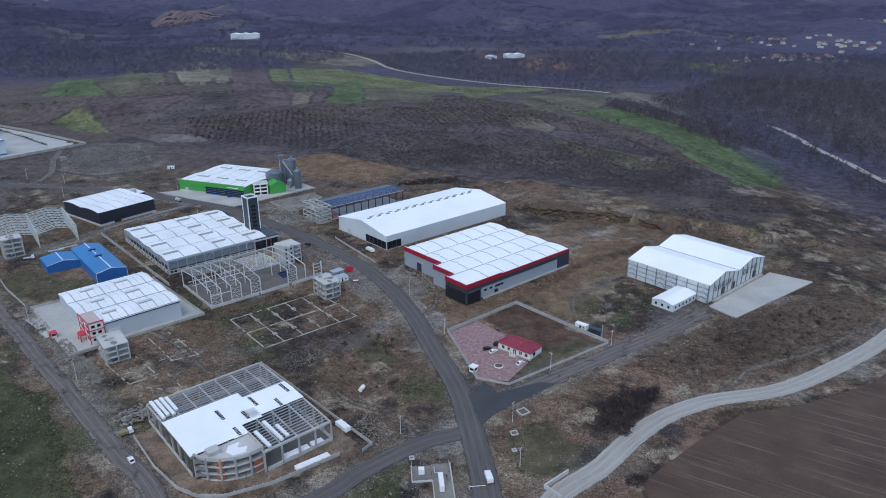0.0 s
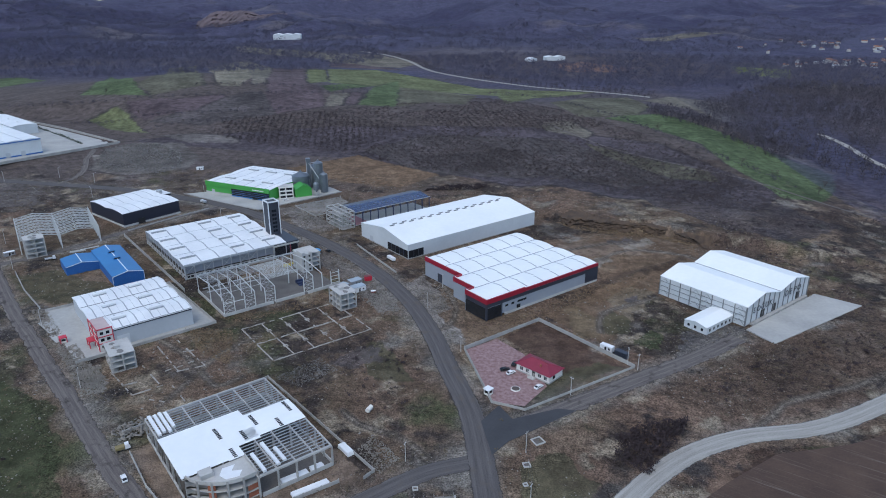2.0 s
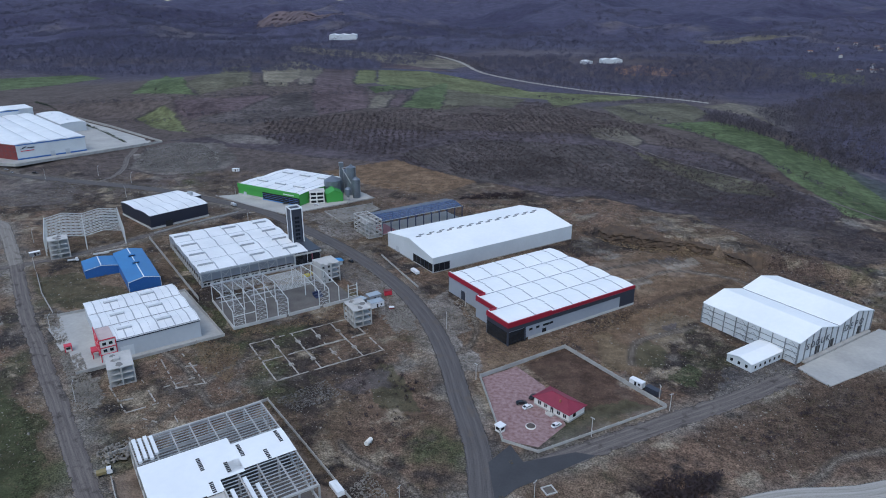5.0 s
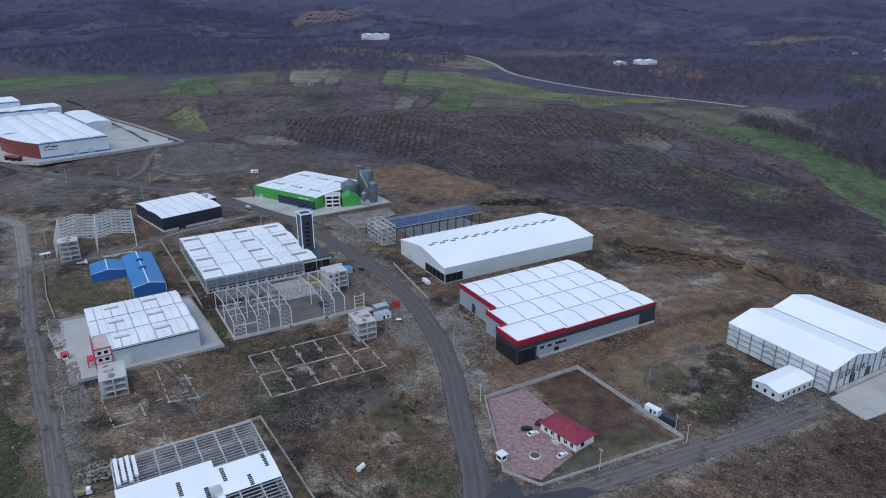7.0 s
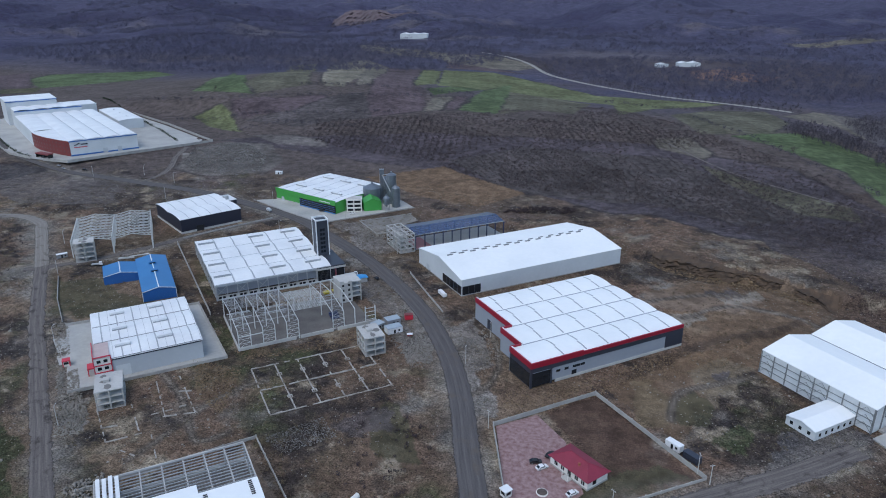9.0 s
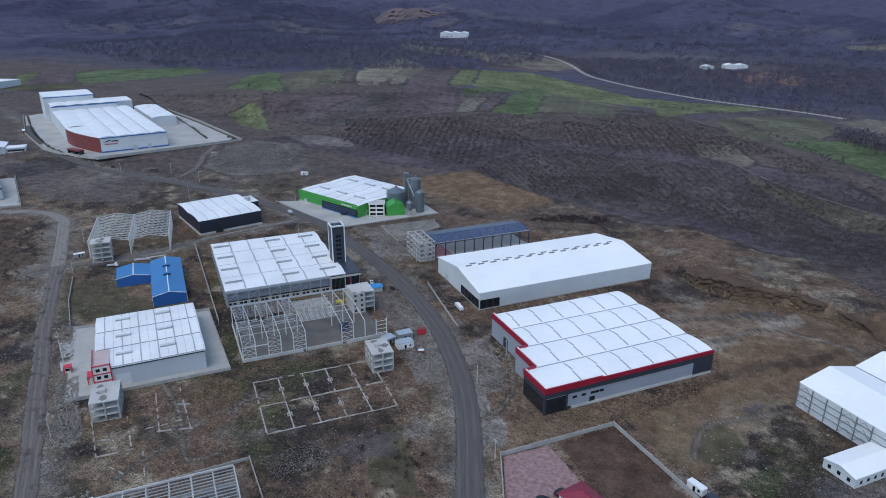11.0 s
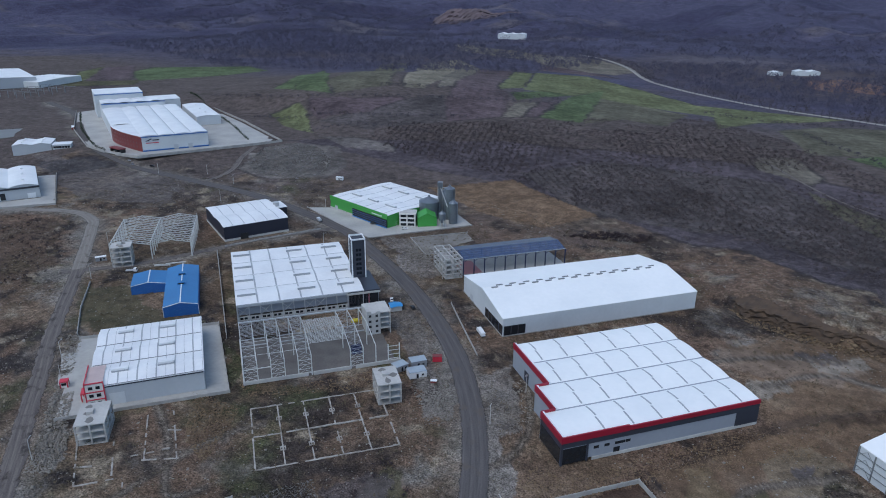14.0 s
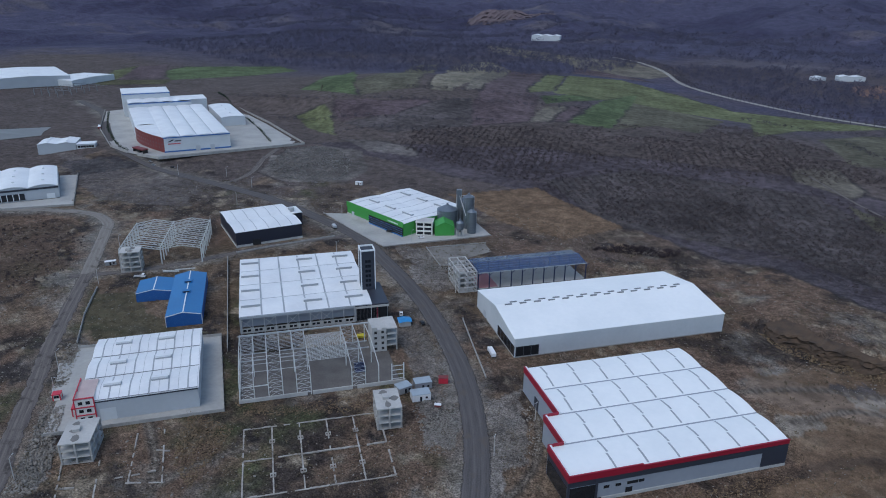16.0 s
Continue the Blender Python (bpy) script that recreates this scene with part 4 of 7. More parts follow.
def strip_hall():
    h = thing("warehouse", "white warehouse with banded ripple roof and ridge lights", "warehouse", plan(-162.4, 280.8, 42.5, 0.1))
    z, u, w = 8.4, 42.0, 17.0
    for k in range(3):
        y0, y1 = k * w, (k + 1) * w
        roof_bay(h, 0, u, y0, y1, z, 1.1, "wave", M_ROOF)
        for i in range(6):
            roof_strip(h, 3.4 + i * 7.0, y0, y1, z, 1.1, "wave", 0.55, 0.02, 0.98, "x", M_STRIP)
            roof_strip(h, 6.9 + i * 7.0, y0, y1, z, 1.1, "wave", 0.12, 0.02, 0.98, "x", M_STRIP, "seam")
        part("gutter", Form().box(0, y0 + 0.1, z + 0.25, u, y0 + 0.5, z + 0.42), M_STEELG, h)
        for x in (8, 25):
            part("roof_light", Form().box(x, y0 + w / 2 - 0.8, z + 1.4, x + 6, y0 + w / 2 + 0.8, z + 2.7), M_ROOF, h)
            part("roof_light_base", Form().box(x - 0.1, y0 + w / 2 - 1.0, z + 1.3, x + 6.1, y0 + w / 2 + 1.0, z + 1.9), M_STRIP, h)
        end_wall(h, 0, y0, y1, 0, z, 1.1, "wave", M_WALLL)
        end_wall(h, u - 0.3, y0, y1, 0, z, 1.1, "wave", M_WALLL)
    wall(h, 0.3, 0, u - 0.3, 0.3, 0, z, M_WALLL)
    wall(h, 0.3, 50.7, u - 0.3, 51, 0, z, M_WALLL)
    part("eaves_trim", Form().box(0, -0.15, z - 0.5, u, -0.003, z), M_DARK, h)
    part("door", Form().box(7, -0.1, 0, 12.5, -0.004, 5), M_WALLW, h)
    return h


strip_hall()


def blue_sheds():
    h = thing("shed", "bright blue metal shed with two ridge cowls and a side wing", "shed", plan(-194, 351.5, 41))
    z = 5.4
    roof_bay(h, 0, 16.5, 0, 52, z, 1.8, "gable", M_BLUE, along="y", over=0.3)
    end_wall(h, 0, 0, 16.5, 0, z, 1.8, "gable", M_BLUED, along="y")
    end_wall(h, 51.7, 0, 16.5, 0, z, 1.8, "gable", M_BLUED, along="y")
    wall(h, 0, 0.3, 0.3, 51.7, 0, z, M_BLUED)
    wall(h, 16.2, 0.3, 16.5, 51.7, 0, z, M_BLUED)
    part("ridge_cap", Form().box(8.0, -0.3, z + 1.9, 8.5, 52.3, z + 2.2), M_ROOF, h)
    part("verge_trim", Form().beam((0, -0.35, z + 0.15), (8.25, -0.35, z + 1.95), 0.2, 0.35).beam((8.25, -0.35, z + 1.95), (16.5, -0.35, z + 0.15), 0.2, 0.35), M_ROOF, h)
    for x in (0, 16.5):
        part("corner_trim", Form().box(x - 0.12, -0.12, 0, x + 0.12, 0.12, z), M_ROOF, h)
    for y in (24, 37):
        c = part("cowl", Form().box(6.3, y - 1.3, z + 1.8, 10.2, y + 1.3, z + 3.0), M_BLUE, h)
        part("cowl_mouth", Form().box(6.8, y - 1.36, z + 2.1, 9.7, y - 1.304, z + 2.8), M_BLACK, c)
    roof_bay(h, -17.5, 0, 33, 50, z - 0.6, 1.5, "gable", M_BLUE, along="y", over=0.25)
    end_wall(h, 33, -17.5, -0.01, 0, z - 0.6, 1.5, "gable", M_BLUED, along="y")
    end_wall(h, 49.7, -17.5, -0.01, 0, z - 0.6, 1.5, "gable", M_BLUED, along="y")
    wall(h, -17.5, 33.3, -17.2, 49.7, 0, z - 0.6, M_BLUED)
    part("ridge_cap", Form().box(-9.0, 32.8, z + 1.0, -8.5, 50.2, z + 1.25), M_ROOF, h)
    part("verge_trim", Form().beam((-17.5, 32.7, z - 0.5), (-8.75, 32.7, z + 1.05), 0.2, 0.3).beam((-8.75, 32.7, z + 1.05), (-0.1, 32.7, z - 0.5), 0.2, 0.3), M_ROOF, h)
    for i in range(33):
        part("wall_rib", Form().box(0.25 + i * 0.5, -0.05, 0.1, 0.31 + i * 0.5, -0.003, z), M_BLUE, h)
    for i in range(34):
        part("wall_rib", Form().box(-17.3 + i * 0.5, 32.95, 0.1, -17.24 + i * 0.5, 32.997, z - 0.6), M_BLUE, h)
    return h


blue_sheds()
# ---- buildings under construction ----
def green_factory():
    h = thing("factory", "green-clad factory with white rippled roof and blue glazed front", "factory", plan(-215, 540, -22, 0.4))
    z, u, w = 8.4, 64.0, 29.0
    for k in range(2):
        y0, y1 = k * w, (k + 1) * w
        roof_bay(h, 0, u, y0, y1, z, 0.7, "arch", M_ROOF, over=0.0)
        for i in range(6):
            roof_strip(h, 6 + i * 10.5, y0, y1, z, 0.7, "arch", 0.6, 0.02, 0.98, "x", M_WALLL)
        for i in range(3):
            part("roof_light", Form().box(8 + i * 19, y0 + w / 2 - 1, z + 0.8, 18 + i * 19, y0 + w / 2 + 1, z + 2.0), M_STRIP, h)
            part("roof_light_cap", Form().box(8 + i * 19, y0 + w / 2 - 0.9, z + 2.0, 18 + i * 19, y0 + w / 2 + 0.7, z + 2.2), M_ROOF, h)
        end_wall(h, 0, y0, y1, 0, z, 0.7, "arch", M_GREEN)
        end_wall(h, u - 0.3, y0, y1, 0, z, 0.7, "arch", M_GREEN)
    wall(h, 0, 0, u, 0.3, 1.2, z, M_GREEN)
    wall(h, 0, 2 * w - 0.3, u, 2 * w, 0, z, M_GREEN)
    part("fascia", Form().box(-0.2, -0.4, z - 2.4, u + 0.2, -0.003, z + 1.2), M_GREEN, h)
    part("plinth", Form().box(-0.1, -0.3, 0, 26, 0, 1.2), M_CONCL, h)
    part("glazing", Form().box(27, -0.9, 0.6, u, -0.45, z - 2.4), M_GLASS, h)
    for i in range(4):
        part("glazing_bar", Form().box(27, -1.0, 0.6 + i * 1.4, u, -0.9, 0.75 + i * 1.4), M_BLUED, h)
    part("glazing_base", Form().box(27, -1.1, 0, u, -0.4, 0.6), M_BLUE, h)
    part("door", Form().box(6, -0.36, 0, 9, -0.305, 3.4), M_WALLL, h)
    # unreadable sign
    for i in range(11):
        part("sign_bar", Form().box(48 + i * 1.0, -0.47, z - 1.5, 48.7 + i * 1.0, -0.403, z - 0.7), M_ROOF, h)
    return h


green_factory()


def office_block():
    h = thing("office_building", "small white three-storey office with wide dark windows", "office", plan(-150, 523, 20, 0.1))
    part("body", Form().box(0, 0, 0, 11, 9, 9.2), M_PLASTER, h)
    part("roof", Form().box(-0.2, -0.2, 9.2, 11.2, 9.2, 9.6), M_CONCL, h)
    part("parapet", Form().box(-0.3, -0.3, 8.7, 11.3, 0, 9.7).box(-0.3, 0, 8.7, 0, 9.3, 9.7).box(11, 0, 8.7, 11.3, 9.3, 9.7), M_PLASTER, h)
    for s in range(3):
        for a, b in ((0.8, 4.8), (5.6, 10.2)):
            part("window", Form().box(a, -0.05, 0.8 + s * 3, b, -0.004, 2.6 + s * 3), M_GLASS, h)
        part("window", Form().box(-0.05, 1.2, 0.8 + s * 3, -0.004, 7.8, 2.6 + s * 3), M_GLASS, h)
    return h


office_block()


def silo(x, y, r, zh, cone, label, legs=0.0):
    h = thing("silo", label, "silo", plan(x, y, 20, 0.2 + gz(x, y)))
    n = int((zh - legs) / 1.5)
    dz = (zh - legs) / n
    prof = [q for i in range(n) for q in ((r, legs + i * dz), (r, legs + (i + 1) * dz - 0.2), (r + 0.1, legs + (i + 1) * dz - 0.12), (r + 0.1, legs + (i + 1) * dz - 0.02))]
    part("body", Form().lathe(prof), M_SILO, h)
    part("cone_roof", Form().tube(0, 0, zh, zh + cone, r + 0.15, 0.5, 28), M_SILO, h)
    part("cap", Form().tube(0, 0, zh + cone, zh + cone + 0.8, 0.7, n=12), M_SILO, h)
    if legs:
        for k in range(6):
            part("leg", Form().tube(r * 0.9 * math.cos(k * 1.047), r * 0.9 * math.sin(k * 1.047), 0, legs, 0.16, n=6), M_STEEL, h)
        part("hopper", Form().tube(0, 0, legs - 2.2, legs, 0.4, r, 20), M_SILO, h)
    else:
        part("ladder", Form().box(r, -0.3, 0, r + 0.15, 0.3, zh), M_STEEL, h)
    return h


silo(-139, 548, 7.0, 12.5, 3.2, "squat corrugated galvanised grain silo with cone roof")
silo(-130, 560, 5.2, 17.0, 2.2, "tall corrugated galvanised silo behind the green shed")
silo(-125, 552, 3.6, 22.0, 1.6, "tall slim galvanised silo with stacked rings")
silo(-119, 544, 3.0, 14.5, 2.0, "pale slim galvanised silo on a low base")
silo(-123, 534, 2.4, 9.5, 1.6, "small hopper silo standing on steel legs", legs=5.0)


def elevator():
    h = thing("grain_elevator", "tall grey bucket elevator with sloping chute", "grain elevator", plan(-134, 556, 20, 0.4))
    part("shaft", Form().box(-1.2, -1.2, 0, 1.2, 1.2, 22).box(-1.8, -1.8, 22, 1.8, 1.8, 25), M_SILO, h)
    part("chute", Form().beam((0, 0, 21.5), (6, -17, 12), 0.5), M_STEEL, h)
    part("walkway", Form().beam((0, 0, 20.6), (9, -4, 22.4), 0.9, 0.3), M_STEEL, h)
    f = Form()
    for s in (-1.6, 1.6):
        for q in (-1.6, 1.6):
            f.beam((s, q, 0), (s, q, 22), 0.22)
        for i in range(7):
            f.beam((s, -1.6, 3 * i), (s, 1.6, 3 * i + 3), 0.12)
    part("lattice", f, M_STEEL, h)
    return h


elevator()


def green_shed():
    h = thing("shed", "green steep-roofed intake shed beside the silos", "shed", plan(-138, 527, 30, 0.2))
    end_wall(h, 0, 0, 13, 0, 6.2, 3.2, "gable", M_GREEN, along="y")
    end_wall(h, 11.7, 0, 13, 0, 6.2, 3.2, "gable", M_GREEN, along="y")
    wall(h, 0, 0.3, 0.3, 11.7, 0, 6.2, M_GREEN)
    wall(h, 12.7, 0.3, 13, 11.7, 0, 6.2, M_GREEN)
    roof_bay(h, 0, 13, 0, 12, 6.2, 3.2, "gable", M_GREEN, along="y", over=0.2)
    return h


green_shed()


M_DAMP = mat("damp_dark_concrete", (0.15, 0.145, 0.14), (0.20, 0.19, 0.18), 2.0, 0.9)


def skeleton(x, y, ang, u, v, floors, storey, nx, ny, label, open_floors=False, stair=True, name="unfinished_building"):
    """A bare concrete frame: slabs on columns."""
    h = thing(name, label, "unfinished building", plan(x, y, ang))
    for k in range(1 if floors else 0, floors + 1):
        if not open_floors:
            part("slab", Form().box(-0.3, -0.3, k * storey - 0.35, u + 0.3, v + 0.3, k * storey), M_CONCL, h)
            continue
        for i in range(nx):
            part("beam", Form().box(i * u / (nx - 1) - 0.25, -0.3, k * storey - 0.5, i * u / (nx - 1) + 0.25, v + 0.3, k * storey), M_CONCL, h)
        for j in range(ny):
            for i in range(nx - 1):
                part("beam", Form().box(i * u / (nx - 1) + 0.25, j * v / (ny - 1) - 0.25, k * storey - 0.5, (i + 1) * u / (nx - 1) - 0.25, j * v / (ny - 1) + 0.25, k * storey), M_CONCL, h)
        if k < floors:
            part("slab", Form().box(0.25, v * 0.3, k * storey - 0.3, u * 0.6, v * 0.8, k * storey - 0.05), M_CONC, h)
    for i in range(nx):
        for j in range(ny):
            a, b = i * u / (nx - 1), j * v / (ny - 1)
            for k in range(floors):
                part("column", Form().box(a - 0.28, b - 0.28, k * storey, a + 0.28, b + 0.28, (k + 1) * storey - 0.35), M_CONC, h)
    part("floor_slab", Form().box(-0.3, -0.3, 0, u + 0.3, v + 0.3, 0.15), M_CONC, h)
    if stair:
        part("stair_core", Form().box(u * 0.35, v * 0.4, 0.15, u * 0.36 + 2.4, v * 0.4 + 0.25, floors * storey - 0.35).box(u * 0.35, v * 0.75, 0.15, u * 0.36 + 2.4, v * 0.75 + 0.25, floors * storey - 0.35), M_CONC, h)
        part("roof_hatch", Form().box(u * 0.3, v * 0.45, floors * storey, u * 0.3 + 2.2, v * 0.45 + 2.6, floors * storey + 1.1), M_CONCL, h)
        t = floors * storey
        for q in range(3):
            rr = random.Random(int(x * 3 + q))
            cx, cy = u * rr.uniform(0.25, 0.85), v * (0.2 + 0.3 * q)
            part("roof_stain", Form().prism([(min(u, max(0, cx + rr.uniform(0.7, 2.2) * math.cos(k))), min(v, max(0, cy + rr.uniform(0.8, 2.6) * math.sin(k))), t + 0.004) for k in (0, 0.8, 1.6, 2.4, 3.1, 3.9, 4.7, 5.5)], (0, 0, 0.02)), M_DAMP, h)
    return h


skeleton(-147.5, 262, 38, 9.6, 14.0, 3, 2.75, 3, 4, "bare three-storey concrete frame with stained roof slab")
skeleton(-62, 327.5, 38, 8.8, 12.8, 3, 3.0, 3, 4, "bare pale three-storey concrete frame beside site huts")
skeleton(-268, 389, 40, 10.5, 9.0, 4, 3.0, 3, 3, "bare concrete frame with a stair head beside trusses")
skeleton(-86, 452.5, 41, 9.5, 22.0, 4, 3.0, 3, 5, "open four-storey concrete frame at the end of a steel shed", True, stair=False)


def steel_frame():
    h = thing("unfinished_steel_hall", "unfinished white steel portal frame on a concrete plinth", "unfinished building", plan(-119, 318, 41))
    z, v, rise = 9.6, 38.0, 2.0
    xs = (0, 5.5, 11.0, 16.5, 22.0, 27.5, 44.0, 49.5, 55.0)
    ridge = z + rise
    for x in xs:
        for y in (0, 19, v):
            part("column", Form().box(x - 0.18, y - 0.24, 0, x + 0.18, y + 0.24, z if y != 19 else ridge - 0.3), M_STEELW, h)
        part("rafter", Form().beam((x, 0, z), (x, v / 2, ridge), 0.24, 0.42), M_STEELW, h)
        part("rafter", Form().beam((x, v / 2, ridge), (x, v, z), 0.24, 0.42), M_STEELW, h)
    for a, b in ((0, 5.5), (11, 16.5), (22, 27.5), (44, 49.5)):
        for i in range(4):
            zz = 1.2 + i * 2.1
            part("brace", Form().beam((a, 0, zz), (b, 0, zz), 0.12), M_STEELW, h)
            for e in (a, b):
                part("brace", Form().beam((e, 0, zz), ((a + b) / 2, 0, zz + 1.6), 0.1), M_STEELW, h)
        for i in range(8):
            y0, y1 = i * 4.75, i * 4.75 + 4.75
            z0, z1 = z + rise * (1 - abs(y0 - 19) / 19), z + rise * (1 - abs(y1 - 19) / 19)
            for p, q in (((a, y0, z0), (b, y1, z1)), ((b, y0, z0), (a, y1, z1)), ((a, y0, z0), (b, y0, z0))):
                part("roof_brace", Form().beam(p, q, 0.075), M_STEEL, h)
    for i in range(13):
        y = 20 + i * 1.5
        zz = z + rise * (1 - abs(y - 19) / 19) + 0.25
        part("purlin", Form().beam((0, y, zz), (27.5, y, zz), 0.1), M_STEEL, h)
    for y in (5, 10, 15):
        zz = z + rise * (1 - abs(y - 19) / 19) + 0.2
        part("purlin", Form().beam((0, y, zz), (27.5, y, zz), 0.12), M_STEELW, h)
    for a, b in ((0, 11), (16.5, 27.5), (44, 55)):
        part("mezzanine", Form().box(a, 24, 4.6, b, 24.3, 5.0).box(a, 30, 4.6, b, 30.3, 5.0), M_STEEL, h)
    part("eaves_beam", Form().box(-0.3, v - 0.3, z - 0.2, 60, v + 0.5, z + 0.35), M_STEEL, h)
    part("tie_beam", Form().beam((0, 0, 6.8), (11, 0, 6.8), 0.3), M_STEELW, h)
    f = Form()
    for i in range(26):
        y = 8 + i * 0.9
        zz = z + rise * (1 - abs(y - 19) / 19) + 0.3
        f.beam((27.5, y, zz), (44, y, zz), 0.12)
    for i in range(17):
        f.beam((27.5 + i, 8, z + 1.15), (27.5 + i, 19, ridge + 0.35), 0.09).beam((27.5 + i, 19, ridge + 0.35), (27.5 + i, 30.5, z + 1.15), 0.09)
    part("roof_lattice", f, M_STEELW, h)
    for x0, x1 in ((0, 26), (28, 44), (46, 66)):
        part("plinth", Form().box(x0, -0.5, 0, x1, 0, 1.6), M_CONCL, h)
    part("plinth", Form().box(-0.5, -0.5, 0, 0, v, 1.6), M_CONCL, h)
    part("floor_slab", Form().box(0, 0, 0, 64, v, 0.12), M_EARTH, h)
    for x in (60.5, 65.5):
        part("column", Form().box(x - 0.2, 0, 0, x + 0.2, 0.5, 9), M_STEELW, h)
    for i in range(4):
        part("brace", Form().beam((60.5, 0.2, 2 + i * 2), (65.5, 0.2, 2 + i * 2), 0.2), M_STEELW, h)
    for b in ((47, 14, 51.5, 16, 1.0), (47.2, 16.5, 51.6, 17.6, 1.6), (46.8, 11.5, 51, 13, 0.7)):
        part("steel_stack", Form().box(b[0], b[1], 0.12, b[2], b[3], b[4]), M_STEELB, h, "dark stacked steel sections")
    return h


steel_frame()


def stair_block():
    h = thing("concrete_block", "raw white concrete stair block with small square openings", "unfinished building", plan(-94, 376, 41))
    part("body", Form().box(0, 0, 0, 6.5, 12, 11.0), M_CONCL, h)
    part("parapet", Form().box(0, 0, 11, 2.2, 0.3, 12.2).box(4.4, 0, 11, 6.5, 0.3, 11.8).box(0, 0.3, 11, 0.3, 7, 12.2), M_CONCL, h)
    for s in range(4):
        for a in (1.0, 4.2):
            part("window", Form().box(a, -0.05, 1.0 + s * 2.7, a + 1.2, -0.004, 2.2 + s * 2.7), M_BLACK, h)
    for k in range(4):
        part("slab", Form().box(6.5, 0, 2.6 + k * 2.75, 11.5, 12, 2.9 + k * 2.75), M_CONCL, h)
    for a, b in ((11.2, 0.2), (11.2, 6), (11.2, 11.6)):
        part("column", Form().box(a - 0.25, b - 0.25, 0, a + 0.25, b + 0.25, 11), M_CONC, h)
    return h


stair_block()


def truss_frame():
    h = thing("unfinished_truss_hall", "bare white twin-bay truss frame without cladding", "unfinished building", plan(-276, 395.5, 37))
    z, w, rise = 10.3, 22.5, 2.2
    for j in range(8):
        y = j * 6.8
        for k in range(3):
            part("column", Form().box(k * w - 0.3, y - 0.3, 0, k * w + 0.3, y + 0.3, z + 0.6), M_STEELW, h)
        for k in range(2):
            n, c = 8, k * w + w / 2
            chord = lambda q: Form().prism([(k * w, y - 0.15, z + q), (c, y - 0.15, z + rise + q), (k * w + w, y - 0.15, z + q), (k * w + w, y - 0.15, z + q - 0.3), (c, y - 0.15, z + rise + q - 0.3), (k * w, y - 0.15, z + q - 0.3)], (0, 0.4, 0))
            top = part("truss", chord(0.15), M_STEELW, h)
            part("bottom_chord", chord(-1.15), M_STEELW, top)
            for i in range(n):
                x0, x1 = k * w + i / n * w, k * w + (i + 1) / n * w
                t0, t1 = z + rise * profile("gable", i / n), z + rise * profile("gable", (i + 1) / n)
                part("web_bar", Form().beam((x0, y, t0 - 1.3), (x1, y, t1), 0.24) if i % 2 else Form().beam((x0, y, t0), (x1, y, t1 - 1.3), 0.24), M_STEELW, top)
    for x in (0, w, 2 * w):
        part("eaves_beam", Form().beam((x, 0, z + 0.3), (x, 47.6, z + 0.3), 0.35), M_STEELW, h)
    for j in range(7):
        part("brace", Form().beam((2 * w, j * 6.8, 1), (2 * w, j * 6.8 + 6.8, z), 0.16), M_STEELW, h)
        part("brace", Form().beam((2 * w, j * 6.8 + 6.8, 1), (2 * w, j * 6.8, z), 0.16), M_STEELW, h)
    for k in range(9):
        part("post", Form().box(w * 2 - 0.1, k * 5.9, z, w * 2 + 0.1, k * 5.9 + 0.2, z + 1.6), M_STEELW, h)
    return h


truss_frame()


M_SHEER = mat("see_through_blue_sheet", (0.05, 0.09, 0.19), (0.07, 0.11, 0.21), 0.8, 0.3)
M_SHEER.node_tree.nodes["Principled BSDF"].inputs["Alpha"].default_value = 0.5


def blue_frame_shed():
    h = thing("steel_shed", "open steel shed with a dark blue see-through roof", "unfinished building", plan(-79, 461.5, 41))
    z, u, v = 9.4, 64.0, 21.0
    n = 11
    for i in range(n):
        x = i * u / (n - 1)
        for y in (0, v):
            part("column", Form().box(x - 0.25, y - 0.25, 0, x + 0.25, y + 0.25, z), M_STEELB, h)
        part("rafter", Form().beam((x, 0, z), (x, v / 2, z + 1.8), 0.35).beam((x, v / 2, z + 1.8), (x, v, z), 0.35), M_STEELB, h)
        part("knee_brace", Form().beam((x, 0, z - 1.6), (x, 2.2, z + 0.2), 0.2).beam((x, 0, z - 1.6), (x + 2, 0, z - 0.1), 0.2), M_STEELB, h)
    for k in range(2):
        for i in range(8):
            x0, x1 = i * u / 8, (i + 1) * u / 8
            y0, y1, z0, z1 = (0, v / 2, z, z + 1.8) if not k else (v / 2, v, z + 1.8, z)
            part("roof_panel", Form().prism([(x0 + 0.05, y0, z0 + 0.3), (x1 - 0.05, y0, z0 + 0.3), (x1 - 0.05, y1, z1 + 0.3), (x0 + 0.05, y1, z1 + 0.3)], (0, 0, 0.12)), M_SHEER, h)
    part("eaves_trim", Form().box(-0.3, -0.4, z + 0.05, u + 0.3, -0.1, z + 0.4), M_STEEL, h)
    for i in range(9):
        y = 1.2 + i * (v - 2.4) / 8
        part("purlin", Form().beam((0, y, z + 1.8 * (1 - abs(2 * y / v - 1)) + 0.12), (u, y, z + 1.8 * (1 - abs(2 * y / v - 1)) + 0.12), 0.16), M_STEEL, h)
    part("floor_slab", Form().box(0, 0, 0, u, v, 0.12), M_SLAB, h)
    part("paved_strip", Form().box(1, 1, 0.12, 12, v - 1, 0.16), M_PINK, h)
    return h


blue_frame_shed()


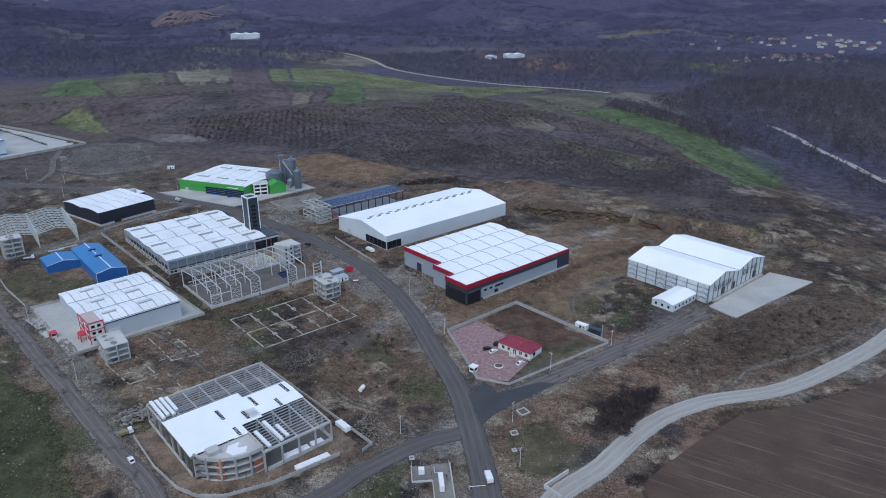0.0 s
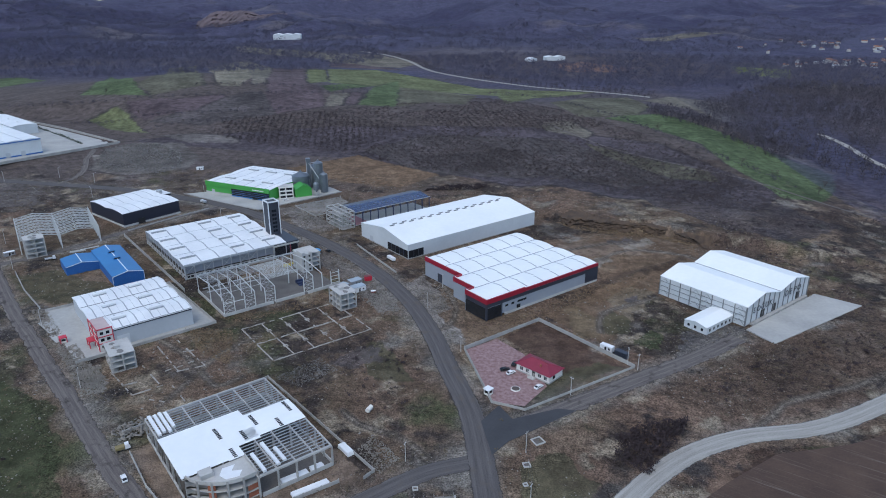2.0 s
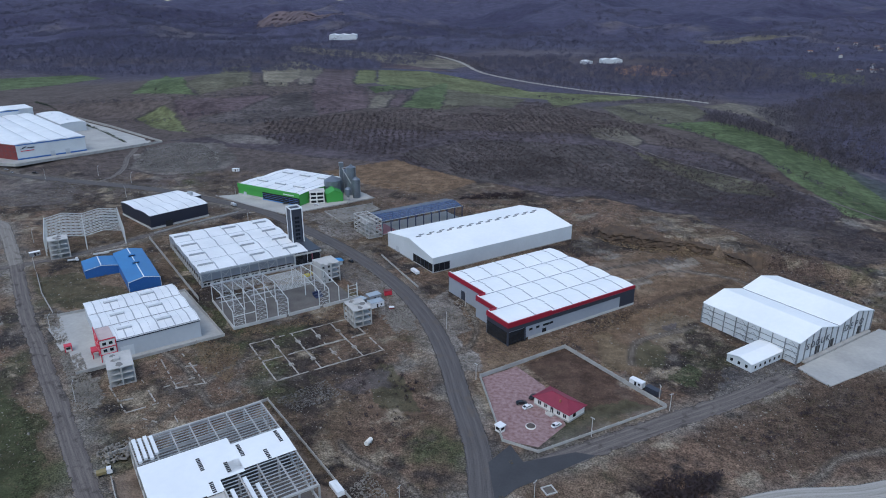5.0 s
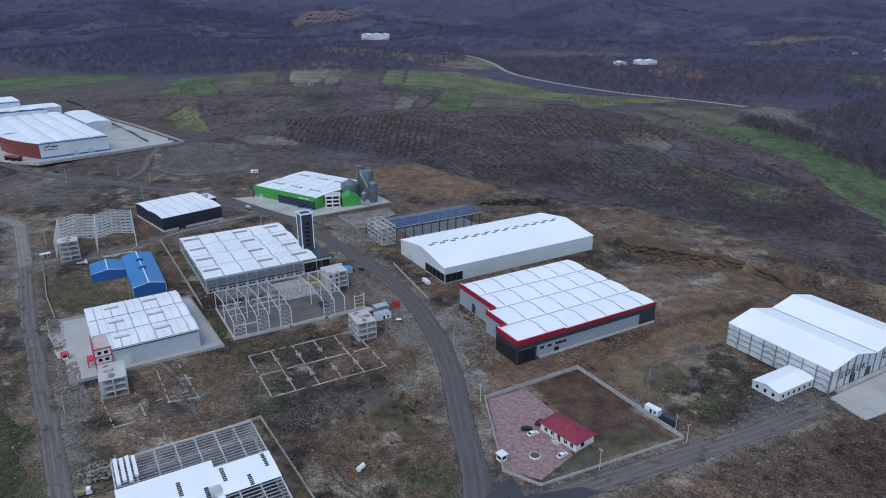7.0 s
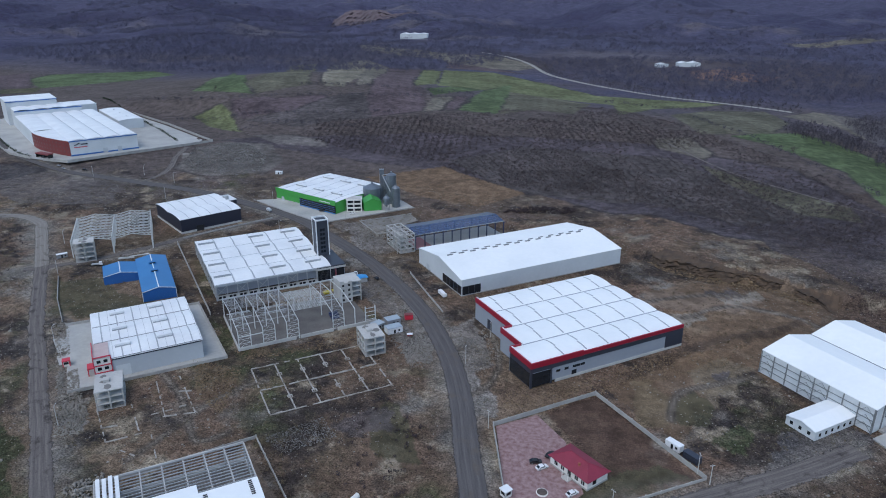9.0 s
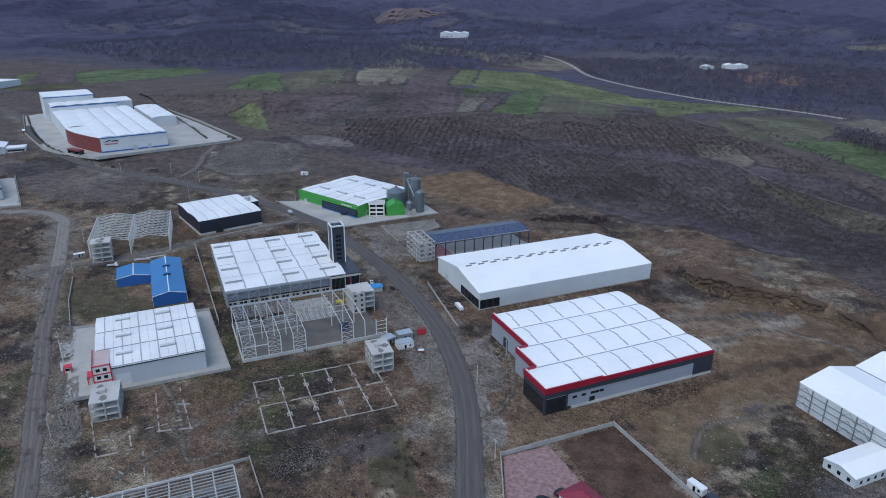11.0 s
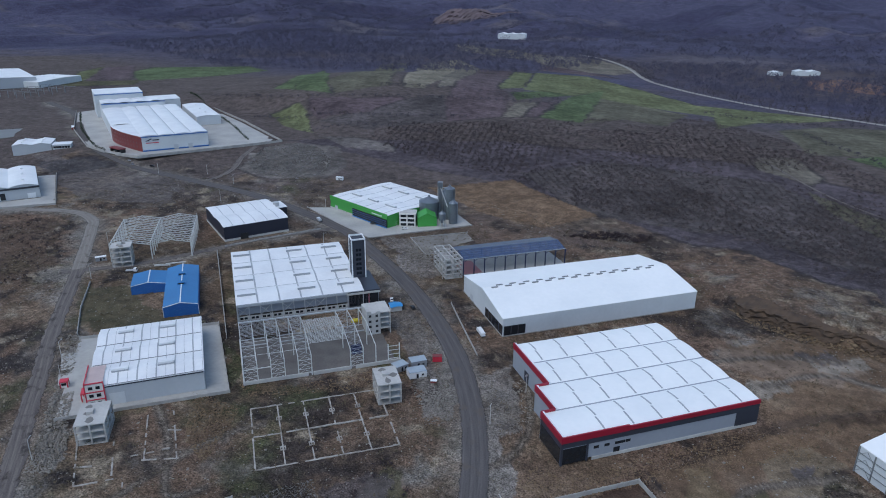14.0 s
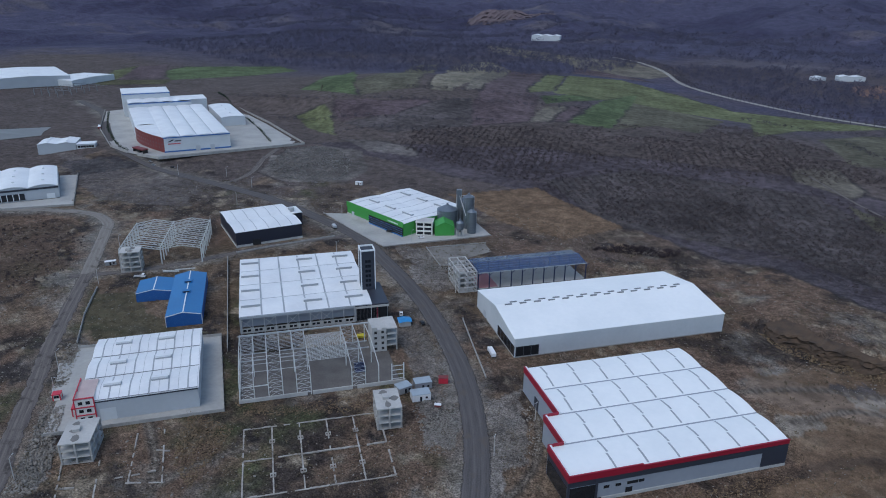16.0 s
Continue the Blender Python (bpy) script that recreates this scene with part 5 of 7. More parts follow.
def round_front_hall():
    h = thing("unfinished_hall", "half-roofed precast hall with a round concrete front", "unfinished building", plan(-75.5, 177.4, 41))
    z, u, v, rise = 7.8, 46.0, 55.0, 0.9
    zr = lambda y: z + rise * (1 - abs(2 * y / v - 1)) + 0.3
    nx, ny = 8, 10
    for i in range(nx):
        x = i * u / (nx - 1)
        for y in (0, v / 3, 2 * v / 3, v):
            if x < 18 and y == 0:
                continue
            part("column", Form().box(x - 0.3, y - 0.3, 0, x + 0.3, y + 0.3, zr(y) - 0.5), M_CONC, h)
    for j in range(1, ny - 1):
        y = j * v / (ny - 1)
        for x in (0, u):
            if x or y > 14:
                part("column", Form().box(x - 0.3, y - 0.3, 0, x + 0.3, y + 0.3, zr(y) - 0.5), M_CONC, h)
    for i in range(nx):
        x = i * u / (nx - 1)
        part("rafter", Form().beam((x, 0 if x > 19 else 13, zr(0) - 0.3 if x > 19 else zr(13) - 0.3), (x, v / 2, zr(v / 2) - 0.3), 0.4, 0.6), M_CONCL, h)
        part("rafter", Form().beam((x, v / 2, zr(v / 2) - 0.3), (x, v, zr(v) - 0.3), 0.4, 0.6), M_CONCL, h)
    for j in range(34):
        y = 0.6 + j * (v - 1.2) / 33
        part("purlin", Form().beam((0 if y > 13 else 20.5, y, zr(y)), (u, y, zr(y)), 0.2, 0.3), M_STEEL, h)
    part("eaves_beam", Form().beam((20, 0, z + 0.2), (u, 0, z + 0.2), 0.5, 0.7), M_CONCL, h)
    part("eaves_beam", Form().beam((0, v, z + 0.2), (u, v, z + 0.2), 0.5, 0.7), M_CONCL, h)

    def deck(x0, x1, y0, y1):
        f = Form()
        for q in range(4):
            a, b = y0 + (y1 - y0) * q / 4, y0 + (y1 - y0) * (q + 1) / 4
            f.prism([(x0, a, zr(a) + 0.2), (x1, a, zr(a) + 0.2), (x1, b, zr(b) + 0.2), (x0, b, zr(b) + 0.2)], (0, 0, 0.14))
        part("roof_sheet", f, M_ROOF2, h, "white insulated roof sheets")

    for x0, x1, y0, y1 in ((-0.4, 15, 13, 38.5), (15, 28.5, 25, 38.5), (15, 28.5, 18, 25), (28.5, 46.2, 25.5, 34), (23.5, 46.2, 19.3, 25.5), (15, 20.5, 12.5, 18)):
        deck(x0, x1, y0, y1)
    for x, y, n in ((16.4, 25, 8), (29.6, 25.3, 8), (43, 26, 8), (23.5, 20, 6), (36.6, 19.6, 6), (17, 13, 6)):
        for q in range(n):
            part("roof_opening", Form().box(x, y + q * 0.93, zr(y + q) + 0.32, x + 1.25, y + q * 0.93 + 0.65, zr(y + q) + 0.42), M_BLACK, h)
    for x, y0, y1 in ((0.6, 40, 54), (2.4, 41, 53.5), (4.2, 40, 54), (6.0, 42, 53), (26.5, 0.5, 14.5), (29, 1.2, 9.5), (21.5, 0, 11)):
        part("sheet_pack", Form().box(x, y0, zr(20) + 0.1, x + 1.15, y1, zr(20) + 0.9), M_ROOF, h)
    for x0, x1, y0, y1 in ((20.5, u, -0.3, 0), (u, u + 0.3, 0, v), (0, u, v, v + 0.3), (-0.3, 0, 14, v)):
        part("plinth", Form().box(x0, y0, 0, x1, y1, 1.5), M_CONCL, h)
    part("floor_slab", Form().box(0, 13, 0, u, v, 0.1).box(20.5, 0, 0, u, 13, 0.1), M_EARTH, h)
    # rounded corner front of three storeys
    cx, cy, r = 17.5, 19.0, 17.6
    arc = [math.radians(a) for a in range(199, 281, 4)]
    rim = [(cx + r * math.cos(a), cy + r * math.sin(a)) for a in arc]
    outline = rim + [(20.5, 12.8), (0.2, 12.8)]
    for k in range(4):
        top = 0.12 if k == 0 else k * 2.75
        part("slab", Form().prism([(a, b, top - 0.35 if k else 0.0) for a, b in outline], (0, 0, 0.35 if k else 0.12)), M_CONCL, h)
    for n, (a, b) in enumerate(rim):
        if n % 4 == 0:
            part("column", Form().box(a - 0.3, b - 0.3, 0.12, a + 0.3, b + 0.3, 9.0), M_CONC, h)
    part("parapet", Form().prism([(a, b, 8.25) for a, b in rim] + [(cx + (r - 0.3) * math.cos(a), cy + (r - 0.3) * math.sin(a), 8.25) for a in reversed(arc)], (0, 0, 1.1)), M_CONCL, h)
    part("parapet", Form().box(20.2, 1.6, 8.25, 20.5, 12.8, 9.3), M_CONCL, h)
    for k in range(3):
        for n0, n1 in ((7, 9), (17, 20)) if k != 2 else ((7, 9),):
            a0, b0 = rim[n0]
            a1, b1 = rim[n1]
            part("brick_infill", Form().prism([(a0, b0 + 0.3, 0.2 + k * 2.75), (a1, b1 + 0.3, 0.2 + k * 2.75), (a1, b1 + 0.3, 2.3 + k * 2.75), (a0, b0 + 0.3, 2.3 + k * 2.75)], (0.1, 0.25, 0)), M_BRICK, h, "orange hollow brick infill")
    part("back_wall", Form().box(0.5, 12.5, 0.12, 20.4, 12.8, 8.2), M_CONC, h)
    part("penthouse", Form().box(4.5, 9, 8.25, 8.6, 12.4, 9.9), M_CONCL, h)
    part("roof_stain", Form().prism([(11, 5, 8.26), (15, 4, 8.26), (17, 6.5, 8.26), (14, 8, 8.26), (16, 10.5, 8.26), (12, 11, 8.26), (10, 8, 8.26)], (0, 0, 0.02)), M_ROOF, h)
    return h


round_front_hall()


M_DIRTYC = mat("earth_stained_concrete", (0.46, 0.44, 0.41), (0.22, 0.19, 0.165), 3.0, 0.95, relief=0.02, fine=9)


def broken_beam(h, p, q, rr, gaps=0.1):
    """A half-buried ground beam in uneven lengths, some of them lost under soil."""
    p, q = Vector(p), Vector(q)
    n = max(1, round((q - p).length / 2.4))
    for k in range(n):
        if rr.random() < gaps:
            continue
        a, b = p.lerp(q, k / n), p.lerp(q, (k + 1) / n)
        lift = rr.uniform(0.05, 0.3)
        part("ground_beam", Form().beam((a.x, a.y, lift - 0.25), (b.x, b.y, lift - 0.25 + rr.uniform(-0.05, 0.05)), rr.uniform(0.42, 0.6), 0.5), M_DIRTYC, h)


def foundations(x, y, ang, cols, rows, cw, rh, label):
    h = thing("foundation", label, "foundation", plan(x, y, ang))
    rr = random.Random(int(x))
    for i in range(cols + 1):
        broken_beam(h, (i * cw, 0, 0), (i * cw, -rows * rh, 0), rr)
    for j in range(rows + 1):
        broken_beam(h, (0, -j * rh, 0), (cols * cw, -j * rh, 0), rr, 0.06 if j else 0.2)
    for i in range(1, cols):
        for j in range(rows):
            a, b = i * cw, -(j + 0.5) * rh
            part("pad_footing", Form().box(a - 1.0, b - 1.0, 0, a + 1.0, b - 0.7, 0.36).box(a - 1.0, b + 0.7, 0, a + 1.0, b + 1.0, 0.36).box(a - 1.0, b - 0.7, 0, a - 0.7, b + 0.7, 0.36).box(a + 0.7, b - 0.7, 0, a + 1.0, b + 0.7, 0.36), M_DIRTYC, h)
    return h


foundations(-106, 305, 40, 5, 2, 10.0, 18.7, "grid of pale concrete ground beams in brown soil")


def beam_runs(label, *runs):
    """Loose runs of ground beams on the plan."""
    x0, y0 = runs[0][0]
    h = thing("foundation", label, "foundation", plan(x0, y0, 0))
    rr = random.Random(5)
    for p, q in runs:
        broken_beam(h, (p[0] - x0, p[1] - y0, 0), (q[0] - x0, q[1] - y0, 0), rr, 0.18)
    return h


beam_runs("short runs of pale concrete ground beams among rubble", ((-139, 286), (-120, 265)), ((-132, 292), (-110, 270)), ((-121, 265), (-110, 271)), ((-132, 279), (-121, 284)), ((-126, 265), (-117, 274)))
beam_runs("broken pale ground beams below a concrete frame", ((-149, 263), (-131, 246)), ((-139, 253), (-134, 256)), ((-138, 269), (-124, 255)), ((-125, 244), (-116, 242)), ((-131, 246), (-122, 254)), ((-118, 254), (-108, 243)))


# ---- larger works beyond the estate road ----
def big_factory():
    h = thing("factory", "large white factory with blue edging and a curved red-brown flank", "factory", plan(-455, 598, 52, 7.0))
    z, u, v, n = 14.0, 60.0, 184.0, 4
    w = u / n
    roof_bay(h, -20, 0, 72, v, z, 0.9, "arch", M_ROOF, along="y", over=0.0)
    for k in range(n):
        roof_bay(h, k * w, (k + 1) * w, 0, v, z, 0.9, "arch", M_ROOF, along="y", over=0.0)
        end_wall(h, 0, k * w, (k + 1) * w, 0, z, 0.9, "arch", M_WALLW, along="y")
        if k:
            part("gutter", Form().box(k * w - 0.4, 0, z + 0.1, k * w + 0.4, v, z + 0.4), M_STRIP, h)
    wall(h, u - 0.3, 0.3, u, v, 0, z, M_WALLW)
    wall(h, -20, 72, -19.7, v, 0, z, M_WALLW)
    part("edge_trim", Form().box(-0.3, -0.3, z - 0.9, u + 0.3, -0.003, z), M_BLUED, h)
    part("edge_trim", Form().box(u + 0.003, 0, z - 0.9, u + 0.3, v, z), M_BLUED, h)
    part("base_trim", Form().box(-0.2, -0.3, 0, u + 0.2, -0.004, 1.2), M_BLUED, h)
    # the bowed flank
    m = 14
    arc = [(-20.0 * math.sin(math.pi / 2 * i / m) - 0.2, 72.0 * i / m) for i in range(m + 1)]
    part("curved_wall", Form().prism([(a, b, 0) for a, b in arc] + [(a + 0.4, b, 0) for a, b in reversed(arc)], (0, 0, z)), M_BROWN, h, "curved red-brown panel wall")
    part("roof_wing", Form().prism([(0, 72, z - 0.1)] + [(a, b, z - 0.1) for a, b in arc], (0, 0, 0.4)), M_ROOF, h)
    for (a, b), (c, d) in list(zip(arc, arc[1:])):
        for s in range(3):
            part("window", Form().prism([(a + (c - a) * .3 - .06, b + (d - b) * .3, 3 + s * 3.6), (a + (c - a) * .7 - .06, b + (d - b) * .7, 3 + s * 3.6), (a + (c - a) * .7 - .06, b + (d - b) * .7, 4.6 + s * 3.6), (a + (c - a) * .3 - .06, b + (d - b) * .3, 4.6 + s * 3.6)], (0.05, 0, 0)), M_REDD, h)
    # taller store rooms behind
    part("high_bay", Form().box(-24, v + 30, 0, 28, v + 76, 26.5), M_WALLW, h)
    part("high_bay_roof", Form().box(-24.3, v + 29.7, 26.5, 28.3, v + 76.3, 27.2), M_ROOF, h)
    part("edge_trim", Form().box(-24.4, v + 29.5, 25.6, 28.4, v + 29.9, 26.5), M_BLUED, h)
    part("middle_bay", Form().box(-20, v, 0, 48, v + 30, 19.5), M_WALLW, h)
    for k in range(n):
        roof_bay(h, -20 + k * 17, -3 + k * 17, v, v + 30, 19.5, 1.0, "arch", M_ROOF, along="y", over=0.0)
    part("edge_trim", Form().box(-20.3, v - 0.3, 18.6, 48.3, v - 0.003, 19.5), M_BLUED, h)
    part("side_bay", Form().box(28.1, v + 30.1, 0, u + 10, v + 66, 16), M_WALLW, h)
    part("side_bay_roof", Form().box(28.2, v + 29.9, 16, u + 10.3, v + 66.3, 16.7), M_ROOF, h)
    # sign drawn as plain bars
    part("sign_shape", Form().prism([(3, -0.4, z - 4.5), (8, -0.4, z - 2.2), (9.5, -0.4, z - 2.6), (5.5, -0.4, z - 4.3)], (0, 0.08, 0)).box(9.6, -0.4, z - 4.2, 15.5, -0.32, z - 3.2), M_NAVY, h)
    part("sign_bar", Form().box(3.5, -0.4, z - 6.6, 15, -0.32, z - 5.9), M_REDP, h)
    for a in (28, 41):
        part("door", Form().box(a, -0.4, 0.1, a + 4, -0.31, 4.5), M_WALLL, h)
    return h


M_POND = mat("still_muddy_water", (0.15, 0.145, 0.14), (0.11, 0.105, 0.10), 0.4, 0.45)
M_BROWN = mat("red_brown_panel", (0.20, 0.035, 0.035), (0.15, 0.03, 0.03), 0.8, 0.6)
M_REDD = mat("dull_red_glass", (0.09, 0.02, 0.025), (0.12, 0.03, 0.03), 0.8, 0.3)
big_factory()


def plain_hall(x, y, ang, u, v, z, bays, rise, kind, label, wall_m, base=None, glazed=False, along="y", name="warehouse"):
    h = thing(name, label, "warehouse", plan(x, y, ang, base))
    for k in range(bays):
        if along == "y":
            a, b = k * u / bays, (k + 1) * u / bays
            roof_bay(h, a, b, 0, v, z, rise, kind, M_ROOF, along="y", over=0.3)
            end_wall(h, 0, a, b, 0, z, rise, kind, wall_m, along="y")
            end_wall(h, v - 0.3, a, b, 0, z, rise, kind, wall_m, along="y")
            for q in range(3):
                part("ridge_vent", Form().tube((a + b) / 2, v * (0.2 + 0.3 * q), z + rise, z + rise + 1.3, 1.0, 0.8, 10), M_ROOF, h)
        else:
            a, b = k * v / bays, (k + 1) * v / bays
            roof_bay(h, 0, u, a, b, z, rise, kind, M_ROOF, over=0.3)
            end_wall(h, 0, a, b, 0, z, rise, kind, wall_m)
            end_wall(h, u - 0.3, a, b, 0, z, rise, kind, wall_m)
    if along == "y":
        wall(h, 0, 0.3, 0.3, v - 0.3, 0, z, wall_m)
        wall(h, u - 0.3, 0.3, u, v - 0.3, 0, z, wall_m)
    else:
        wall(h, 0.3, 0, u - 0.3, 0.3, 0, z, wall_m)
        wall(h, 0.3, v - 0.3, u - 0.3, v, 0, z, wall_m)
    if glazed:
        part("glazing", Form().box(u * 0.1, -0.3, 0.8, u * 0.62, -0.003, z * 0.62), M_GLASS, h)
        for i in range(8):
            part("mullion", Form().box(u * (0.1 + 0.065 * i), -0.45, 0.8, u * (0.1 + 0.065 * i) + 0.5, -0.3, z * 0.62), M_ROOF, h)
        part("fascia", Form().box(-0.2, -0.35, z - 1.6, u + 0.2, -0.004, z - 0.2), M_DARK, h)
        part("door", Form().box(u * 0.86, -0.1, 0, u * 0.95, -0.005, 4), M_ROOF, h)
    return h


plain_hall(-467, 423, 54, 60, 66, 9.4, 3, 1.8, "arch", "white hall with rippled roof and a glazed dark front", M_WALLL, glazed=True)
plain_hall(-570, 552, 42, 33, 26, 9.5, 2, 1.4, "gable", "small grey hall with twin white gables", M_WALLL, glazed=False)
def hall_annex(x, y, ang):
    h = thing("annex", "low flat white annex with a dark window band", "annex", plan(x, y, ang))
    part("body", Form().box(0, 0, 0, 16, 12, 4.4), M_WALLW, h)
    part("roof", Form().box(-0.3, -0.3, 4.4, 16.3, 12.3, 4.9), M_ROOF, h)
    part("window_band", Form().box(0.8, -0.06, 1.2, 15.0, -0.004, 3.2), M_GLASS, h)
    for i in range(5):
        part("mullion", Form().box(3 + i * 2.4, -0.12, 1.2, 3.2 + i * 2.4, -0.06, 3.2), M_WALLW, h)
    return h


hall_annex(-545.2, 574.8, 42)
plain_hall(-1030, 800, 62, 110, 150, 15, 1, 2.0, "gable", "long grey hall with pale roof and red band", M_WALLL, base=0.5)
plain_hall(-960, 885, 100, 95, 60, 9, 1, 1.6, "gable", "wide white hall behind bare steel posts", M_WALLW, base=0.5)
plain_hall(-500, 722, 52, 26, 95, 9.5, 1, 1.2, "arch", "lower white store beside the factory yard", M_WALLW, base=7.0)


def gatehouse(x, y, ang, base):
    h = thing("gatehouse", "dark flat-roofed gatehouse canopy at the yard gate", "gatehouse", plan(x, y, ang, base))
    part("canopy", Form().box(0, 0, 4, 18, 6, 5), M_BROWN, h)
    for a in (0.5, 17):
        part("leg", Form().box(a, 0.5, 0, a + 0.6, 5.5, 4), M_BLACK, h)
    part("cabin", Form().box(7, 1, 0, 11, 5, 3.4), M_GLASS, h)
    return h


gatehouse(-486, 588, -12, 6.0)


def wall_line(pts, height, label, name="boundary_wall", material=None, thick=0.26, posts=5.0, base=None, cap=True, group=""):
    """A low wall of cast panels between posts along plan points."""
    x0, y0 = pts[0]
    z0 = gz(x0, y0) if base is None else base
    h = thing(name, label, "wall", pose(x0, y0, z0), group)
    material = material or M_CONC
    for (ax, ay), (bx, by) in zip(pts, pts[1:]):
        L = math.hypot(bx - ax, by - ay)
        n = max(1, round(L / posts))
        for i in range(n):
            px, py = ax + (bx - ax) * i / n, ay + (by - ay) * i / n
            qx, qy = ax + (bx - ax) * (i + 1) / n, ay + (by - ay) * (i + 1) / n
            g0, g1 = (gz(px, py) if base is None else base), (gz(qx, qy) if base is None else base)
            dz = height / 2 - 0.1
            part("panel", Form().beam((px - x0, py - y0, g0 - z0 + dz), (qx - x0, qy - y0, g1 - z0 + dz), thick, height + 0.2), material, h)
            part("post", Form().box(px - x0 - thick * 0.75, py - y0 - thick * 0.75, g0 - z0 - 0.2, px - x0 + thick * 0.75, py - y0 + thick * 0.75, g0 - z0 + height + 0.25), material, h)
    return h


wall_line([(14, 249), (2, 291), (38, 322), (76, 279)], 1.7, "stone-topped grey wall round the paved yard", posts=7)
wall_line([(76, 279), (27, 244), (14, 249)], 1.0, "low pale concrete wall along the gravel track", posts=6)
wall_line([(-213, 319), (-165, 357), (-121, 311), (-168, 269)], 1.3, "grey concrete wall round a warehouse yard", posts=6)
wall_line([(-229, 432), (-190, 389), (-152, 347)], 2.0, "long grey concrete wall between two plots", posts=6)
wall_line([(-232, 443), (-220, 462), (-196, 496)], 0.9, "low posted concrete wall beside the lane", posts=4)
wall_line([(-71, 424), (-56, 402), (-40, 379)], 1.0, "low unfinished concrete wall beside the road", posts=6)
wall_line([(-122, 221), (-80, 262), (-26, 205), (-29, 201)], 1.2, "grey concrete wall behind the unfinished hall", posts=6)
wall_line([(-37, 199), (-57, 184), (-71, 178), (-80, 178), (-88, 182), (-100, 193), (-114, 210)], 1.2, "curved low concrete wall round the building site", posts=3.2)
wall_line([(-692, 727), (-600, 645), (-520, 592), (-486, 582)], 2.2, "posted pale wall along the factory road", posts=6, base=6.6)
wall_line([(-468, 578), (-440, 577), (-364, 690), (-468, 763), (-661, 882)], 2.4, "tall pale buttressed wall round the factory yard", posts=6, base=6.8)
wall_line([(-218, 322), (-240, 343), (-262, 368)], 1.2, "thin pale wall beside the grass plot", posts=5)
wall_line([(-231, 533), (-195, 513), (-158, 494), (-131, 520), (-105, 545)], 0.6, "low pale kerb wall round a forecourt", posts=7)
wall_line([(-133, 505), (-112, 482), (-93, 500)], 0.7, "low concrete edge of an empty slab", posts=8)
wall_line([(-103, 530), (-133, 505)], 0.6, "low concrete edge of an empty plot", posts=8)
wall_line([(-478, 523), (-404, 462), (-446, 423)], 1.4, "pale wall along a hall forecourt", posts=7)
wall_line([(-148, 372), (-118, 396)], 0.4, "pale kerb between the two frames", posts=8)
pad("pavement", "bare grey slab beside a blue-roofed shed", [(-132, 504), (-112, 483), (-94, 518), (-103, 529)], M_DIRT, 0.1)
pad("pavement", "pale concrete apron of a glazed hall", [(-470, 420), (-446, 424), (-405, 462), (-478, 522), (-488, 513), (-430, 470)], M_SLAB, 0.1)
pad("pavement", "dark fresh asphalt patch at the junction", [(10, 236), (14, 216), (20, 224), (47, 245), (40, 246), (22, 238), (17, 247)], M_TARD, 0.14)
pad("pavement", "pale ramp slab beside the dirt road", [(-209, 306), (-200, 312), (-190, 302), (-197, 296)], M_SLAB, 0.12)
pad("pavement", "pale driveway slab beside the dirt road", [(-195, 293), (-188, 300), (-182, 293), (-188, 287)], M_SLAB, 0.12)


# ---- house and yard ----
def house():
    h = thing("house", "white single-storey house with a dark red hipped roof", "house", plan(38, 263.5, 50))
    u, v, z = 9.6, 17.0, 3.6
    part("wall", Form().box(0, 0, 0, u, v, z), M_PLASTER, h)
    part("plinth", Form().box(-0.12, -0.12, 0, u + 0.12, v + 0.12, 0.6), M_CONC, h)
    o = 0.7
    a, b, c, d = (-o, -o, z), (u + o, -o, z), (u + o, v + o, z), (-o, v + o, z)
    r0, r1 = (u / 2, u / 2, z + 2.5), (u / 2, v - u / 2, z + 2.5)
    part("roof", Form().poly([a, b, c, d, r0, r1], [(0, 1, 4), (1, 2, 5, 4), (2, 3, 5), (3, 0, 4, 5), (3, 2, 1, 0)]), M_TILE, h, "dark red tiled hip roof")
    part("ridge", Form().beam(r0, r1, 0.3).beam(r0, a, 0.22).beam(r0, b, 0.22).beam(r1, c, 0.22).beam(r1, d, 0.22), M_TILE, h)
    part("chimney", Form().box(2.2, 6, z + 0.8, 2.8, 6.6, z + 2.4), M_BRICK, h)
    for y in (1.3, 4.2, 10.5, 13.6):
        w = part("window", Form().box(-0.06, y, 1.2, -0.004, y + 1.4, 2.8), M_GLASS, h)
        part("window_frame", Form().box(-0.1, y + 0.65, 1.2, -0.06, y + 0.75, 2.8).box(-0.12, y - 0.1, 1.05, -0.003, y + 1.5, 1.2), M_ROOF, w)
    part("door", Form().box(-0.06, 7.4, 0.6, -0.004, 8.8, 2.9), M_BLACK, h)
    part("porch", Form().box(-2.2, 6.6, 0, -0.13, 9.6, 0.55), M_CONCL, h)
    for y in (6.7, 9.3):
        part("porch_post", Form().box(-2.1, y, 0.55, -1.9, y + 0.2, z - 0.2), M_PLASTER, h)
    part("window", Form().box(2.5, -0.06, 1.2, 4.2, -0.004, 2.8), M_GLASS, h)
    return h


house()


